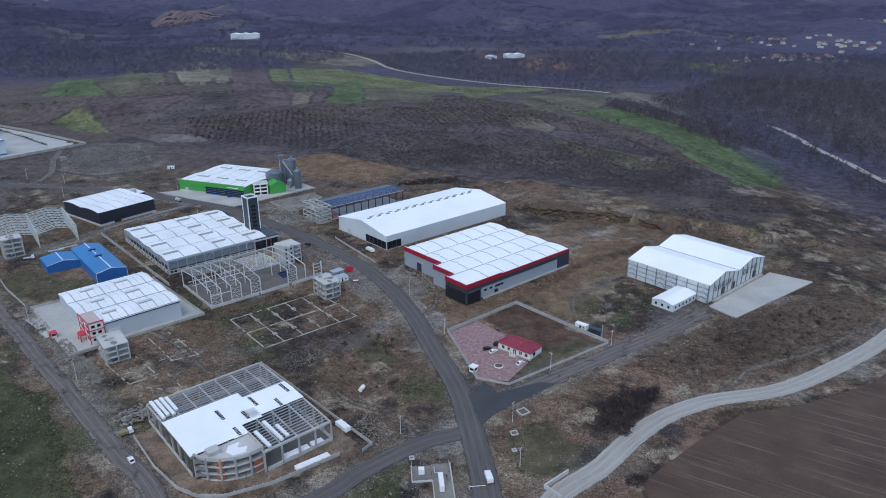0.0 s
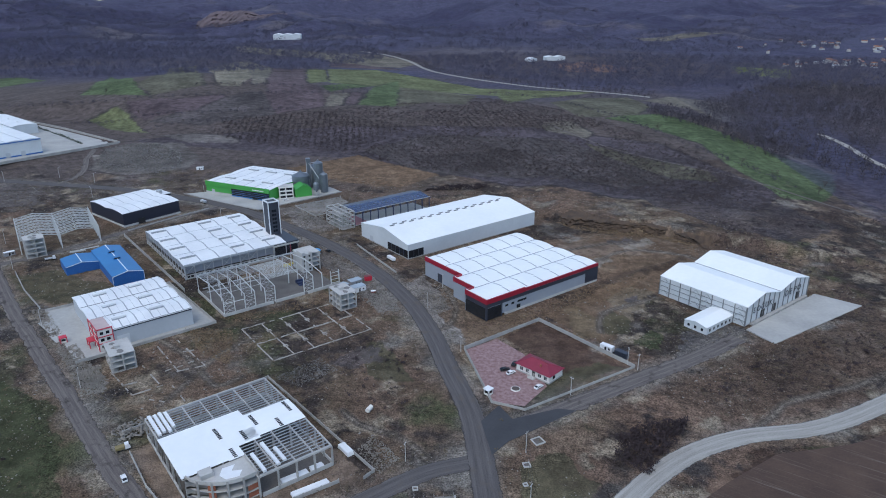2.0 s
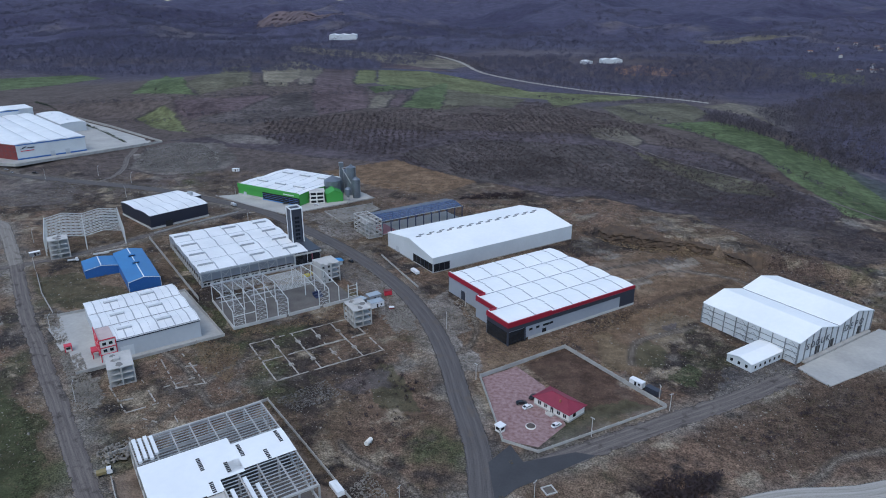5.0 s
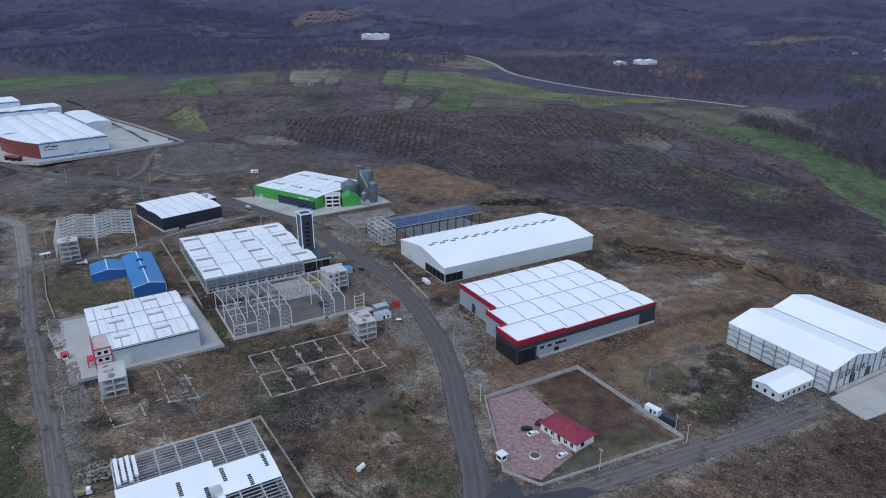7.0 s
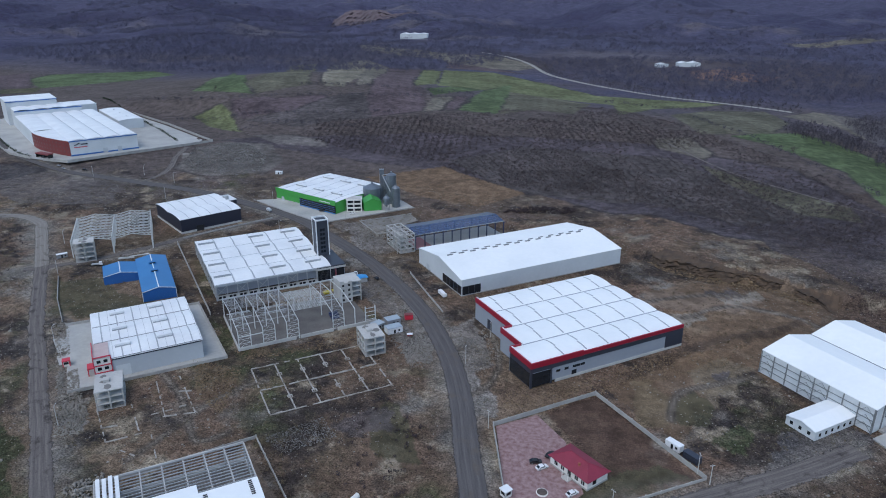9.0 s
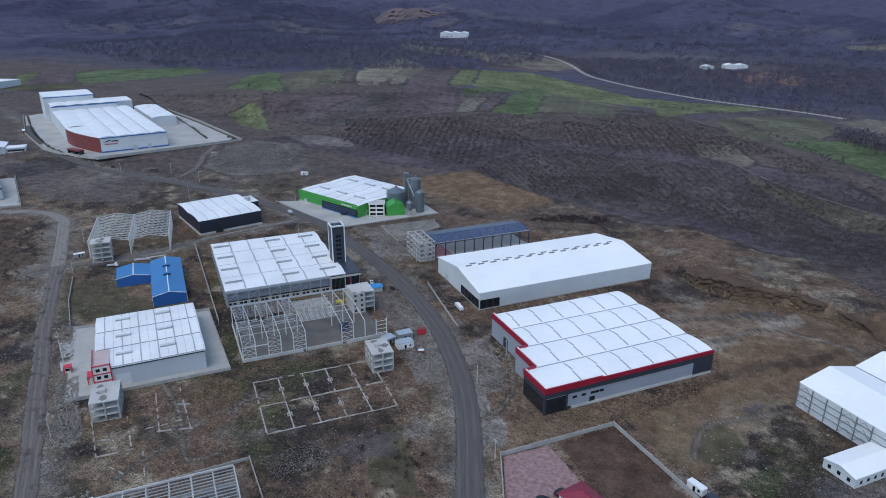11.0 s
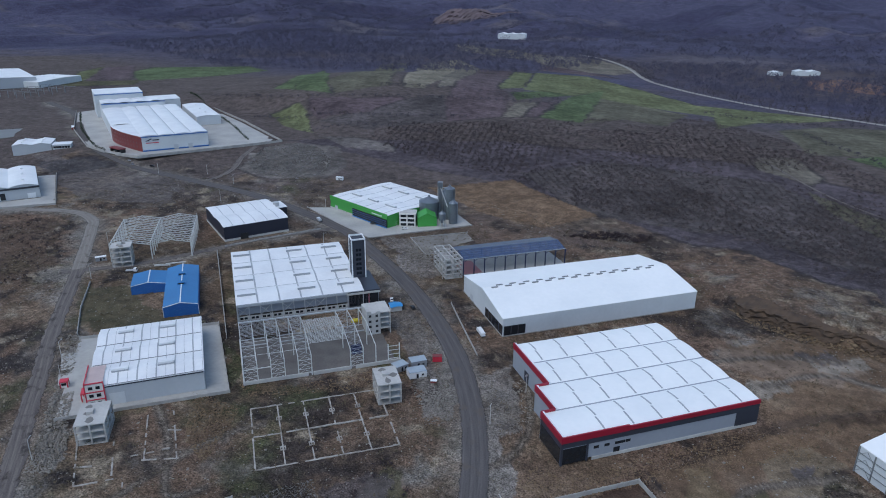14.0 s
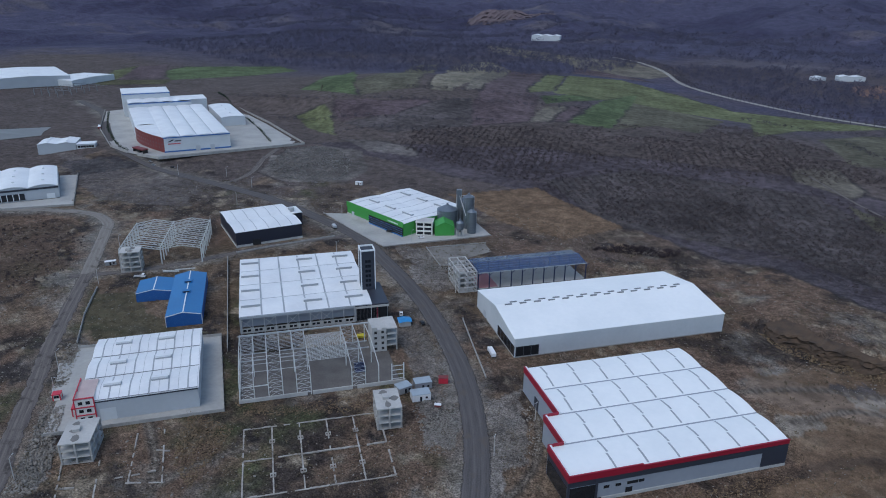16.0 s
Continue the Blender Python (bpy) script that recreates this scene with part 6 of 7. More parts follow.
def car(x, y, ang, paint, label, z=0.1):
    h = thing("car", label, "car", plan(x, y, ang, gz(x, y) + z))
    prof = [(-2.1, 0.35), (2.1, 0.35), (2.15, 0.8), (1.2, 0.95), (0.55, 1.45), (-1.1, 1.47), (-1.95, 1.0), (-2.15, 0.9)]
    part("body", Form().prism([(a, -0.82, b) for a, b in prof], (0, 1.64, 0)), paint, h)
    part("windscreen", Form().prism([(1.15, -0.7, 0.98), (1.15, 0.7, 0.98), (0.58, 0.62, 1.43), (0.58, -0.62, 1.43)], (0.03, 0, 0.04)), M_GLASS, h)
    part("rear_window", Form().prism([(-1.9, -0.7, 1.03), (-1.9, 0.7, 1.03), (-1.14, 0.62, 1.45), (-1.14, -0.62, 1.45)], (-0.03, 0, 0.04)), M_GLASS, h)
    for s in (-0.835, 0.805):
        part("side_window", Form().box(-1.3, s, 1.0, 0.7, s + 0.03, 1.35), M_GLASS, h)
    for a in (-1.35, 1.35):
        for s in (-0.75, 0.75):
            w = part("wheel", Form().prism([(a + 0.33 * math.cos(k * 0.5236), s - 0.1, 0.33 + 0.33 * math.sin(k * 0.5236)) for k in range(12)], (0, 0.2, 0)), M_BLACK, h)
            e = s + (0.101 if s > 0 else -0.121)
            part("rim", Form().prism([(a + 0.2 * math.cos(k * 0.7854), e, 0.33 + 0.2 * math.sin(k * 0.7854)) for k in range(8)], (0, 0.02, 0)), M_STEEL, w)
    for s in (-0.6, 0.6):
        part("headlight", Form().box(2.12, s - 0.2, 0.6, 2.17, s + 0.2, 0.75), M_ROOF, h)
    return h


M_CARW = mat("white_car_paint", (0.75, 0.75, 0.76), (0.7, 0.7, 0.71), 1.0, 0.25)
M_CARG = mat("silver_car_paint", (0.42, 0.43, 0.45), (0.38, 0.39, 0.41), 1.0, 0.25, 0.4)
car(20, 273.5, 20, M_BLACK, "black car parked on the reddish paving")
car(22.5, 271, 40, M_CARW, "white car parked beside the house")
car(24.5, 278.5, 60, M_BLACK, "dark car parked behind the house corner")
car(33.5, 260.5, 45, M_CARW, "white car parked at the end of the house")
car(-109, 196, 130, M_CARW, "white car on the dirt road at the building site")
car(-87, 411, 135, M_BLACK, "black car on the estate road")
car(-449, 575, -15, M_CARG, "silver car on the asphalt near the factory")
car(-440, 570, -20, M_CARG, "silver car parked beside another by the factory")
car(-420, 573, 10, M_BLACK, "dark car on the asphalt near the factory gate")
car(-168, 519, 10, M_BLACK, "dark car before the green factory", 0.4)
car(-144, 519, 25, M_CARW, "white car before the office", 0.2)
car(-101, 415, 120, M_CARW, "white car beside the tower entrance")


M_LOADER = mat("dusty_yellow_paint", (0.26, 0.20, 0.08), (0.18, 0.15, 0.08), 2.0, 0.7)


def truck(x, y, ang, label, body, length=5.0, z=0.12, tall=2.6):
    h = thing("truck", label, "truck", plan(x, y, ang, gz(x, y) + z))
    part("chassis", Form().box(-length / 2, -0.5, 0.5, length / 2 + 1.8, 0.5, 0.8), M_BLACK, h)
    c = part("cab", Form().prism([(length / 2 + 0.15, -1.0, 0.6), (length / 2 + 1.9, -1.0, 0.6), (length / 2 + 1.85, -1.0, 1.5), (length / 2 + 1.5, -1.0, 2.3), (length / 2 + 0.15, -1.0, 2.35)], (0, 2.0, 0)), M_CARW, h)
    part("windscreen", Form().prism([(length / 2 + 1.86, -0.85, 1.55), (length / 2 + 1.86, 0.85, 1.55), (length / 2 + 1.53, 0.8, 2.22), (length / 2 + 1.53, -0.8, 2.22)], (0.04, 0, 0.02)), M_GLASS, c)
    part("load_bed", Form().box(-length / 2, -1.05, 0.8, length / 2, 1.05, 0.8 + tall), body, h)
    for a in (-length / 2 + 0.9, length / 2 + 1.0):
        for s in (-0.85, 0.85):
            part("wheel", Form().prism([(a + 0.42 * math.cos(k * 0.5236), s - 0.13, 0.42 + 0.42 * math.sin(k * 0.5236)) for k in range(12)], (0, 0.26, 0)), M_BLACK, h)
    return h


truck(15, 184.5, 100, "white box van with dark rear windows on the asphalt", M_CARW, 3.2, tall=1.6)
truck(-254, 388, 30, "white flatbed truck beside the blue shed", M_STEEL, 4.2, tall=0.5)
truck(-205, 509, 140, "small white truck on the road bend", M_STEEL, 4.0, tall=1.4)
truck(-118, 211, 35, "dirty yellow loader truck at the site gate", M_LOADER, 3.0, tall=1.0)
truck(-45, 398, 128, "parked white tipper before the white warehouse", M_CARW, 5.5, tall=1.6)


def container(x, y, ang, paint, label, l=6.06, w=2.44, hh=2.6, doors=True, top=None):
    h = thing("container", label, "container", plan(x, y, ang))
    edge = [(0, w), (0, 0)]
    for i in range(int(l / 0.3) - 1):
        a = 0.12 + i * 0.3
        edge += [(a, 0), (a + 0.04, -0.05), (a + 0.13, -0.05), (a + 0.17, 0)]
    edge += [(l, 0), (l, w)]
    m = len(edge)
    pts = [(x0, y0, 0.15) for x0, y0 in edge] + [(x0, y0, hh) for x0, y0 in edge]
    part("body", Form().poly(pts, [(i, (i + 1) % m, m + (i + 1) % m, m + i) for i in range(m)] + [tuple(range(m))[::-1], tuple(range(m, 2 * m))]), paint, h)
    part("roof", Form().box(-0.05, -0.08, hh, l + 0.05, w + 0.05, hh + 0.12), top or (paint if paint is M_BLACK or paint is M_DARK else M_ROOF), h)
    for a in (0.1, l - 0.4):
        part("foot", Form().box(a, 0.1, 0, a + 0.3, w - 0.1, 0.15), M_CONC, h)
    if doors:
        part("door", Form().box(l * 0.4, -0.09, 0.3, l * 0.4 + 0.9, -0.052, 2.2), M_GLASS, h)
        part("window", Form().box(l * 0.7, -0.09, 1.1, l * 0.7 + 0.9, -0.052, 2.0), M_GLASS, h)
    return h


container(63.6, 295, -40, M_CARW, "white site office container on bare soil")
container(69.2, 289.6, -42, M_DARK, "dark grey shipping container beside a pole", doors=False)
container(-249, 603, 10, M_CARW, "lone white site cabin on the rough ground")
container(-284, 391, 50, M_CARG, "small grey site cabin beside debris")
container(-66, 351, 60, M_CARG, "grey-roofed site hut with pent roof", 6.0, 4.6, 2.9, top=M_HUT)
container(-59, 349, 42, M_CARW, "pale site hut with a blue-grey roof", 7.5, 4.8, 3.0, top=M_HUT)
container(-62, 357, 42, M_CARG, "grey corrugated site hut", 7.0, 4.6, 3.2, top=M_HUT)
container(-56, 366, 25, M_REDP, "red tool container beside site huts", 4.0, 2.4, doors=False, top=M_BROWN)
container(-50, 350, 20, M_BROWN, "rusty brown skip beside site huts", 2.6, 1.6, 1.0, doors=False)
container(-600, 646, 140, M_BROWN, "red container in the factory yard", 12, 2.6, 3.0, doors=False)


def tarp_hut():
    h = thing("hut", "small hut under a bright blue tarpaulin beside the road", "hut", plan(-95, 403, 41))
    part("wall", Form().box(0, 0, 0, 5.5, 5, 2.5), M_CONCL, h)
    part("tarpaulin", Form().poly([(-0.5, -0.5, 2.45), (6, -0.4, 2.5), (6.1, 5.4, 2.4), (-0.4, 5.5, 2.6), (2.6, 2.4, 3.4), (2.8, -0.5, 2.9), (6.2, 2.5, 2.9), (2.6, 5.5, 3.0), (-0.5, 2.4, 2.8)], [(0, 5, 4, 8), (5, 1, 6, 4), (4, 6, 2, 7), (8, 4, 7, 3)]), M_CYAN, h)
    return h


tarp_hut()


def planter():
    h = thing("planter", "round white planter island with dark shrubs in the yard", "planter", plan(24, 259, 0, 0.08))
    part("ring", Form().tube(0, 0, 0, 0.4, 2.0, 1.9, 20), M_PLASTER, h)
    part("soil", Form().tube(0, 0, 0.4, 0.45, 1.7, 1.6, 20), M_TRUNK, h)
    return h


planter()


def gate_kiosk(x, y, ang, label, red=False):
    h = thing("kiosk", label, "kiosk", plan(x, y, ang, 0.1))
    part("cabin", Form().box(0, 0, 0, 2.6, 2.6, 2.5), M_PLASTER, h)
    part("roof", Form().box(-0.3, -0.3, 2.5, 2.9, 2.9, 2.8), M_REDP if red else M_ROOF, h)
    part("window", Form().box(0.4, -0.05, 1.0, 2.2, -0.004, 2.1), M_GLASS, h)
    part("window", Form().box(-0.05, 0.4, 1.0, -0.004, 2.2, 2.1), M_GLASS, h)
    if red:
        for a in (0, 2.6):
            for b in (0, 2.6):
                part("post", Form().box(a - 0.2, b - 0.2, 0, a + 0.2, b + 0.2, 2.5), M_REDP, h)
    return h


gate_kiosk(13, 253, 50, "small white gate kiosk at the yard corner")
gate_kiosk(-185, 286, 41, "red-framed white gate kiosk on concrete", True)


M_PINKT = mat("pale_pink_screed", (0.50, 0.40, 0.39), (0.42, 0.33, 0.32), 1.5, 0.9)


def red_frame_office():
    h = thing("office_building", "white three-storey office annex in a red outline frame", "office", plan(-158.9, 283.5, 42.5, 0.1))
    u, v = 6.5, 15.0
    x0 = -u + 1.2
    part("body", Form().box(x0, 0.2, 0, 1.0, v, 9.9), M_PLASTER, h)
    part("body", Form().box(x0 + 0.1, v, 0, 1.0, v + 3, 6.0), M_PLASTER, h)
    f = Form()
    for b in (0, v / 2, v):
        f.box(x0 - 0.3, b, 0, x0 + 0.05, b + 0.4, 10.8)
    f.box(1.0, 0, 0, 1.4, 0.4, 10.8)
    for zz in (3.3, 6.6, 10.4):
        f.box(x0 - 0.3, -0.05, zz, 1.4, 0.38, zz + 0.4).box(x0 - 0.32, 0, zz, x0 + 0.04, v, zz + 0.4)
    part("red_frame", f, M_REDP, h, "red painted outline frame")
    for s in range(3):
        for a in (-4.2, -1.6):
            part("window", Form().box(a, 0.1, 1.3 + s * 3.3, a + 1.5, 0.196, 2.6 + s * 3.3), M_GLASS, h)
        for b in (2, 9.5):
            part("window", Form().box(x0 - 0.06, b, 1.3 + s * 3.3, x0 - 0.004, b + 3, 2.6 + s * 3.3), M_GLASS, h)
    part("terrace", Form().box(x0, 0.4, 9.9, 1.0, v - 0.2, 10.0), M_PINKT, h)
    part("canopy", Form().box(x0 - 3, 5.5, 3.2, x0 - 0.43, 10.5, 3.7), M_REDP, h)
    for b in (5.7, 10):
        part("canopy_post", Form().box(x0 - 3, b, 0, x0 - 2.6, b + 0.4, 3.2), M_REDP, h)
    return h


red_frame_office()


def substation():
    h = thing("utility_plot", "concrete-edged utility plot with white cabinets and pipes", "utility plot", plan(-10.5, 184.5, 5))
    part("gravel_bed", Form().box(0, 0, 0, 6.5, 8, 0.15).box(6.6, -14, 0, 13, 8.6, 0.15), M_DIRT, h)
    for b in ((0, -0.3, 6.5, 0), (-0.3, -0.3, 0, 8), (6.5, -14, 6.8, 0), (13, -14, 13.4, 8.6)):
        part("kerb", Form().box(b[0], b[1], 0, b[2], b[3], 0.7), M_CONCL, h)
    part("cabinet", Form().box(2.2, 3.5, 0.15, 4.2, 5.2, 2.1), M_CARW, h, "white meter cabinet")
    part("cabinet", Form().box(8.6, -5.5, 0.15, 10.2, 1.5, 2.3), M_CARW, h, "long white vented cabinet")
    for i in range(6):
        part("vent", Form().box(8.55, -5 + i * 1.05, 1.2, 8.597, -4.3 + i * 1.05, 1.9), M_STEEL, h)
    part("pipe", Form().beam((7.6, 3, 0.9), (7.6, 6.5, 0.9), 0.25).beam((7.6, 6.5, 0.15), (7.6, 6.5, 0.9), 0.25).beam((7.6, 3, 0.9), (9, 3, 0.9), 0.25), M_STEEL, h)
    for i in range(5):
        part("fence_post", Form().tube(i * 3.2, 8.3, 0, 1.9, 0.05, n=6), M_STEEL, h)
    return h


substation()


def pole(x, y, tall, label, arm=True, lamp=False, lean=0.0):
    h = thing("utility_pole", label, "pole", plan(x, y, random.Random(int(x * 7 + y)).uniform(0, 180)), "roadside poles")
    part("shaft", Form().tube(0, 0, 0, tall, 0.17, 0.1, 8, (lean, 0)), M_CONCL, h)
    if arm:
        part("crossarm", Form().box(-0.9 + lean, -0.08, tall - 0.6, 0.9 + lean, 0.08, tall - 0.45), M_STEEL, h)
        for a in (-0.75, 0, 0.75):
            part("insulator", Form().tube(a + lean, 0, tall - 0.45, tall - 0.2, 0.07, n=6), M_PLASTER, h)
    if lamp:
        part("lamp_arm", Form().beam((0, 0, tall - 0.1), (1.6, 0, tall + 0.3), 0.09), M_STEEL, h)
        part("lamp_head", Form().box(1.4, -0.15, tall + 0.2, 2.1, 0.15, tall + 0.36), M_STEEL, h)
    return h


for x, y, t in ((46, 256, 8.5), (73.5, 281.5, 8.5), (77, 277, 8), (0.5, 289, 8), (26, 218, 9), (26, 192, 8), (-16, 211, 8), (-18, 333, 9), (-88, 452, 9), (-12, 360, 8)):
    pole(x, y, t, "grey concrete utility pole with a small crossarm")
for x, y in ((-205, 303), (-188, 289), (-266, 372), (-300, 415), (-177, 470), (-250, 500), (-320, 560), (-300, 520), (-213, 530), (-145, 508), (-155, 250), (-360, 575), (-400, 560)):
    pole(x, y, 8.5, "thin street lamp pole beside the road", arm=False, lamp=True)


def wire_run(pts, label):
    h = thing("power_line", label, "cable", pose(*pts[0]))
    p0 = Vector(pts[0])
    for off in (-0.6, 0.0, 0.6):
        cu = bpy.data.curves.new("wire", "CURVE")
        cu.dimensions, cu.bevel_depth = "3D", 0.03
        for a, b in zip(pts, pts[1:]):
            a, b = Vector(a), Vector(b)
            sp = cu.splines.new("POLY")
            sp.points.add(10)
            for i in range(11):
                q = a.lerp(b, i / 10) - p0
                sp.points[i].co = (q.x + off, q.y, q.z - 0.8 * (1 - (i / 5 - 1) ** 2), 1)
        cu.materials.append(M_BLACK)
        ob = new("wire", cu)
        ob.parent = h
    return h


wire_run([(26, 192, 7.8), (26, 218, 8.8)], "sagging black wires strung between two poles")


def slab_pile(x, y, ang, label, n=4, l=8.0, m=None, w=1.2):
    h = thing("panel_stack", label, "building material", plan(x, y, ang))
    for i in range(n):
        part("panel", Form().box(0.05 * i, (i % 2) * (w + 0.1), (i // 2) * 0.55 + 0.1, l - 0.1 * i, (i % 2) * (w + 0.1) + w, (i // 2) * 0.55 + 0.55), m or M_ROOF, h)
    part("bearer", Form().box(1, -0.1, 0, 1.2, 2 * w + 0.3, 0.1).box(l - 1.5, -0.1, 0, l - 1.3, 2 * w + 0.3, 0.1), M_TRUNK, h)
    return h


slab_pile(-55, 195.5, 38, "stack of white sandwich panels beside the hall", 6, 10)
slab_pile(-47, 203, 38, "short stack of white panels beside the hall", 4, 5)
slab_pile(-50, 190, 36, "long stack of white panels along the wall", 4, 13)
slab_pile(-41, 217, -48, "white panels stacked by the site gate", 6, 7)
slab_pile(-200, 421, -48, "pale panels stacked beside the wall", 6, 5)
slab_pile(-196, 413, -48, "small stack of pale panels by the wall", 4, 4)
slab_pile(-178, 392, -48, "pale crates stacked along the wall", 4, 3)
slab_pile(-172, 384, -48, "pale bundles beside the wall", 4, 3)
slab_pile(-248, 400, 30, "loose pale steel beams on the ground", 3, 9, M_STEELW, 0.5)
slab_pile(-244, 405, 42, "pair of pale steel beams lying on soil", 2, 11, M_STEELW, 0.4)
slab_pile(-107, 384, 41, "yellow insulation packs on the frame edge", 4, 4, M_YELLOW)
slab_pile(-104, 389, 41, "yellow insulation packs in a low stack", 2, 5, M_YELLOW)
slab_pile(148, 405, -10, "pale boards dropped on bare earth", 2, 5, M_ROOF, 0.7)


def letters(text, x, z, size, h):
    """Raised lettering on the gable wall, one part a letter."""
    for n, ch in enumerate(text):
        if ch == " ":
            continue
        cu = bpy.data.curves.new("letter", "FONT")
        cu.body, cu.size, cu.extrude, cu.align_x = ch, size, 0.06, "CENTER"
        cu.materials.append(M_DARK)
        ob = new("letter", cu)
        ob.parent = h
        ob.matrix_basis = pose(x + n * size * 0.92, -0.5, z, 90, 0, 0)


def sign():
    h = thing("wall_sign", "dark raised lettering across the cold store gables", "sign", plan(137, 321, 41))
    letters("SOĞUK", 6.5, 5.6, 4.2, h)
    letters("DEPO", 37.5, 6.0, 4.6, h)
    part("backing_rail", Form().box(5, -0.44, 5.3, 56, -0.41, 5.42), M_STEEL, h)


sign()


pad("water", "flat grey flooded ground beside the road", [(-760, 590), (-719, 615), (-672, 639), (-640, 604), (-669, 578)], M_POND, 0.05, "puddle")
for n in range(16):
    a, b = -880 - (n % 4) * 17, 800 + (n // 4) * 22
    h = thing("steel_post", "bare grey steel post of an unbuilt hall", "steel post", plan(a, b, 30), "unbuilt hall posts")
    part("shaft", Form().box(-0.4, -0.4, 0, 0.4, 0.4, 9), M_STEELG, h)
    part("arm", Form().beam((0, 0, 9), (16, 0, 9.5), 0.5), M_STEELG, h)


def manhole(x, y, ang, size, label):
    h = thing("concrete_box", label, "manhole", plan(x, y, ang))
    for b in ((0, 0, size, 0.3), (0, size - 0.3, size, size), (0, 0.3, 0.3, size - 0.3), (size - 0.3, 0.3, size, size - 0.3)):
        part("rim", Form().box(b[0], b[1], 0, b[2], b[3], 0.5), M_CONCL, h)
    part("bottom", Form().box(0.3, 0.3, 0, size - 0.3, size - 0.3, 0.12), M_EARTH, h)
    return h


manhole(30, 222, 30, 4.0, "open square concrete pit with a pale rim")
manhole(25, 209.5, 15, 2.6, "small square concrete manhole in the verge")
manhole(24.5, 200, 20, 1.6, "little pale concrete cover beside a pole")
manhole(-12, 196, 10, 1.8, "small concrete chamber near the side road")


def tank(x, y, ang, label):
    h = thing("tank", label, "tank", plan(x, y, ang))
    part("shell", Form().prism([(0, 0.9 * math.cos(k * 0.5236), 1.05 + 0.9 * math.sin(k * 0.5236)) for k in range(12)], (3.2, 0, 0)), M_PLASTER, h)
    for a in (0.5, 2.3):
        part("saddle", Form().box(a, -0.8, 0, a + 0.4, 0.8, 0.5), M_CONC, h)
    return h


tank(-34, 239, 70, "pale cylindrical tank lying on rough ground")


def barrier():
    h = thing("road_barrier", "white lifting barrier arms across the asphalt", "barrier", plan(8, 181, 5))
    part("post", Form().box(0, 0, 0, 0.4, 0.4, 1.2), M_STEEL, h)
    part("arm", Form().box(0.4, 0.1, 0.95, 5.6, 0.25, 1.1), M_ROOF, h)
    return h


barrier()


def wing_wall():
    h = thing("retaining_wall", "pale concrete wing wall at the gravel road", "wall", plan(33, 181, 40))
    part("slab", Form().box(0, 0, 0, 12, 0.5, 1.6), M_CONCL, h)
    part("return_wall", Form().box(0, -7, 0, 0.5, 0, 1.6), M_CONCL, h)
    return h


wing_wall()
# ---- trees, shrubs, stones and far places ----
def twig_cloud(name, label, pts, tall, wide, tris, seed, material, category, size=0.5, trunk=True, lift=0.0):
    """Many bare plants in one mesh: each a thin stem and a loose crown of slivers."""
    r = np.random.RandomState(seed)
    pts = np.asarray(pts, float)
    n = len(pts)
    sc = r.uniform(0.6, 1.35, n)
    z = land(pts[:, 0], pts[:, 1]) - lift
    cen = np.stack([pts[:, 0], pts[:, 1], z], -1)
    d = r.normal(size=(n, tris, 3))
    d /= np.linalg.norm(d, axis=-1, keepdims=True)
    d *= r.uniform(0.25, 1, (n, tris, 1)) ** 0.5
    d *= np.array([wide / 2, wide / 2, tall * 0.38])
    mid = cen[:, None] + (d + [0, 0, tall * 0.58]) * sc[:, None, None]
    a, b = r.normal(size=(2, n, tris, 3))
    a[..., 2] += 0.9
    a *= (size * sc)[:, None, None] / np.linalg.norm(a, axis=-1, keepdims=True)
    b *= (size * 0.45 * sc)[:, None, None] / np.linalg.norm(b, axis=-1, keepdims=True)
    v = np.stack([mid - a, mid + a * 0.8 + b, mid + a - b], -2).reshape(-1, 3)
    f = np.arange(len(v)).reshape(-1, 3)
    if trunk:
        w = (0.035 * tall * sc)[:, None]
        top = cen + np.stack([r.normal(0, 0.05, n) * tall, r.normal(0, 0.05, n) * tall, 0.75 * tall * sc], -1)
        ring = np.stack([cen + np.array([c, s, 0]) * w for c, s in ((1, 0), (-0.5, 0.87), (-0.5, -0.87))], 1)
        tv = np.concatenate([ring, top[:, None]], 1).reshape(-1, 3)
        k = len(v) + 4 * np.arange(n)[:, None]
        tf = np.concatenate([k + [0, 1, 3], k + [1, 2, 3], k + [2, 0, 3]])
        v, f = np.concatenate([v, tv]), np.concatenate([f, tf])
    me = bpy.data.meshes.new(name)
    fill(me, v, f)
    me.materials.append(material)
    return tagged(new(name, me), label, category, kind="stuff")


def sprinkle(poly, count, seed, keep=None):
    """Random plan points inside a polygon."""
    r = np.random.RandomState(seed)
    xs, ys = [p[0] for p in poly], [p[1] for p in poly]
    x, y = r.uniform(min(xs), max(xs), count * 4), r.uniform(min(ys), max(ys), count * 4)
    m = inside(x, y, poly)
    if keep is not None:
        m &= keep(x, y)
    return np.stack([x[m], y[m]], -1)[:count]


def rows_in(poly, gap, along, ang, seed, jitter=0.5):
    """Planted rows inside a polygon."""
    r = np.random.RandomState(seed)
    xs, ys = np.array(poly, float).T
    cx, cy, R = xs.mean(), ys.mean(), max(np.ptp(xs), np.ptp(ys))
    a, b = np.meshgrid(np.arange(-R, R, gap), np.arange(-R, R, along))
    a, b = a + r.normal(0, jitter, a.shape), b + r.normal(0, jitter, b.shape)
    c, s = math.cos(math.radians(ang)), math.sin(math.radians(ang))
    x, y = (cx + a * c - b * s).ravel(), (cy + a * s + b * c).ravel()
    m = inside(x, y, poly) & (r.rand(len(x)) < 0.93)
    return np.stack([x[m], y[m]], -1)


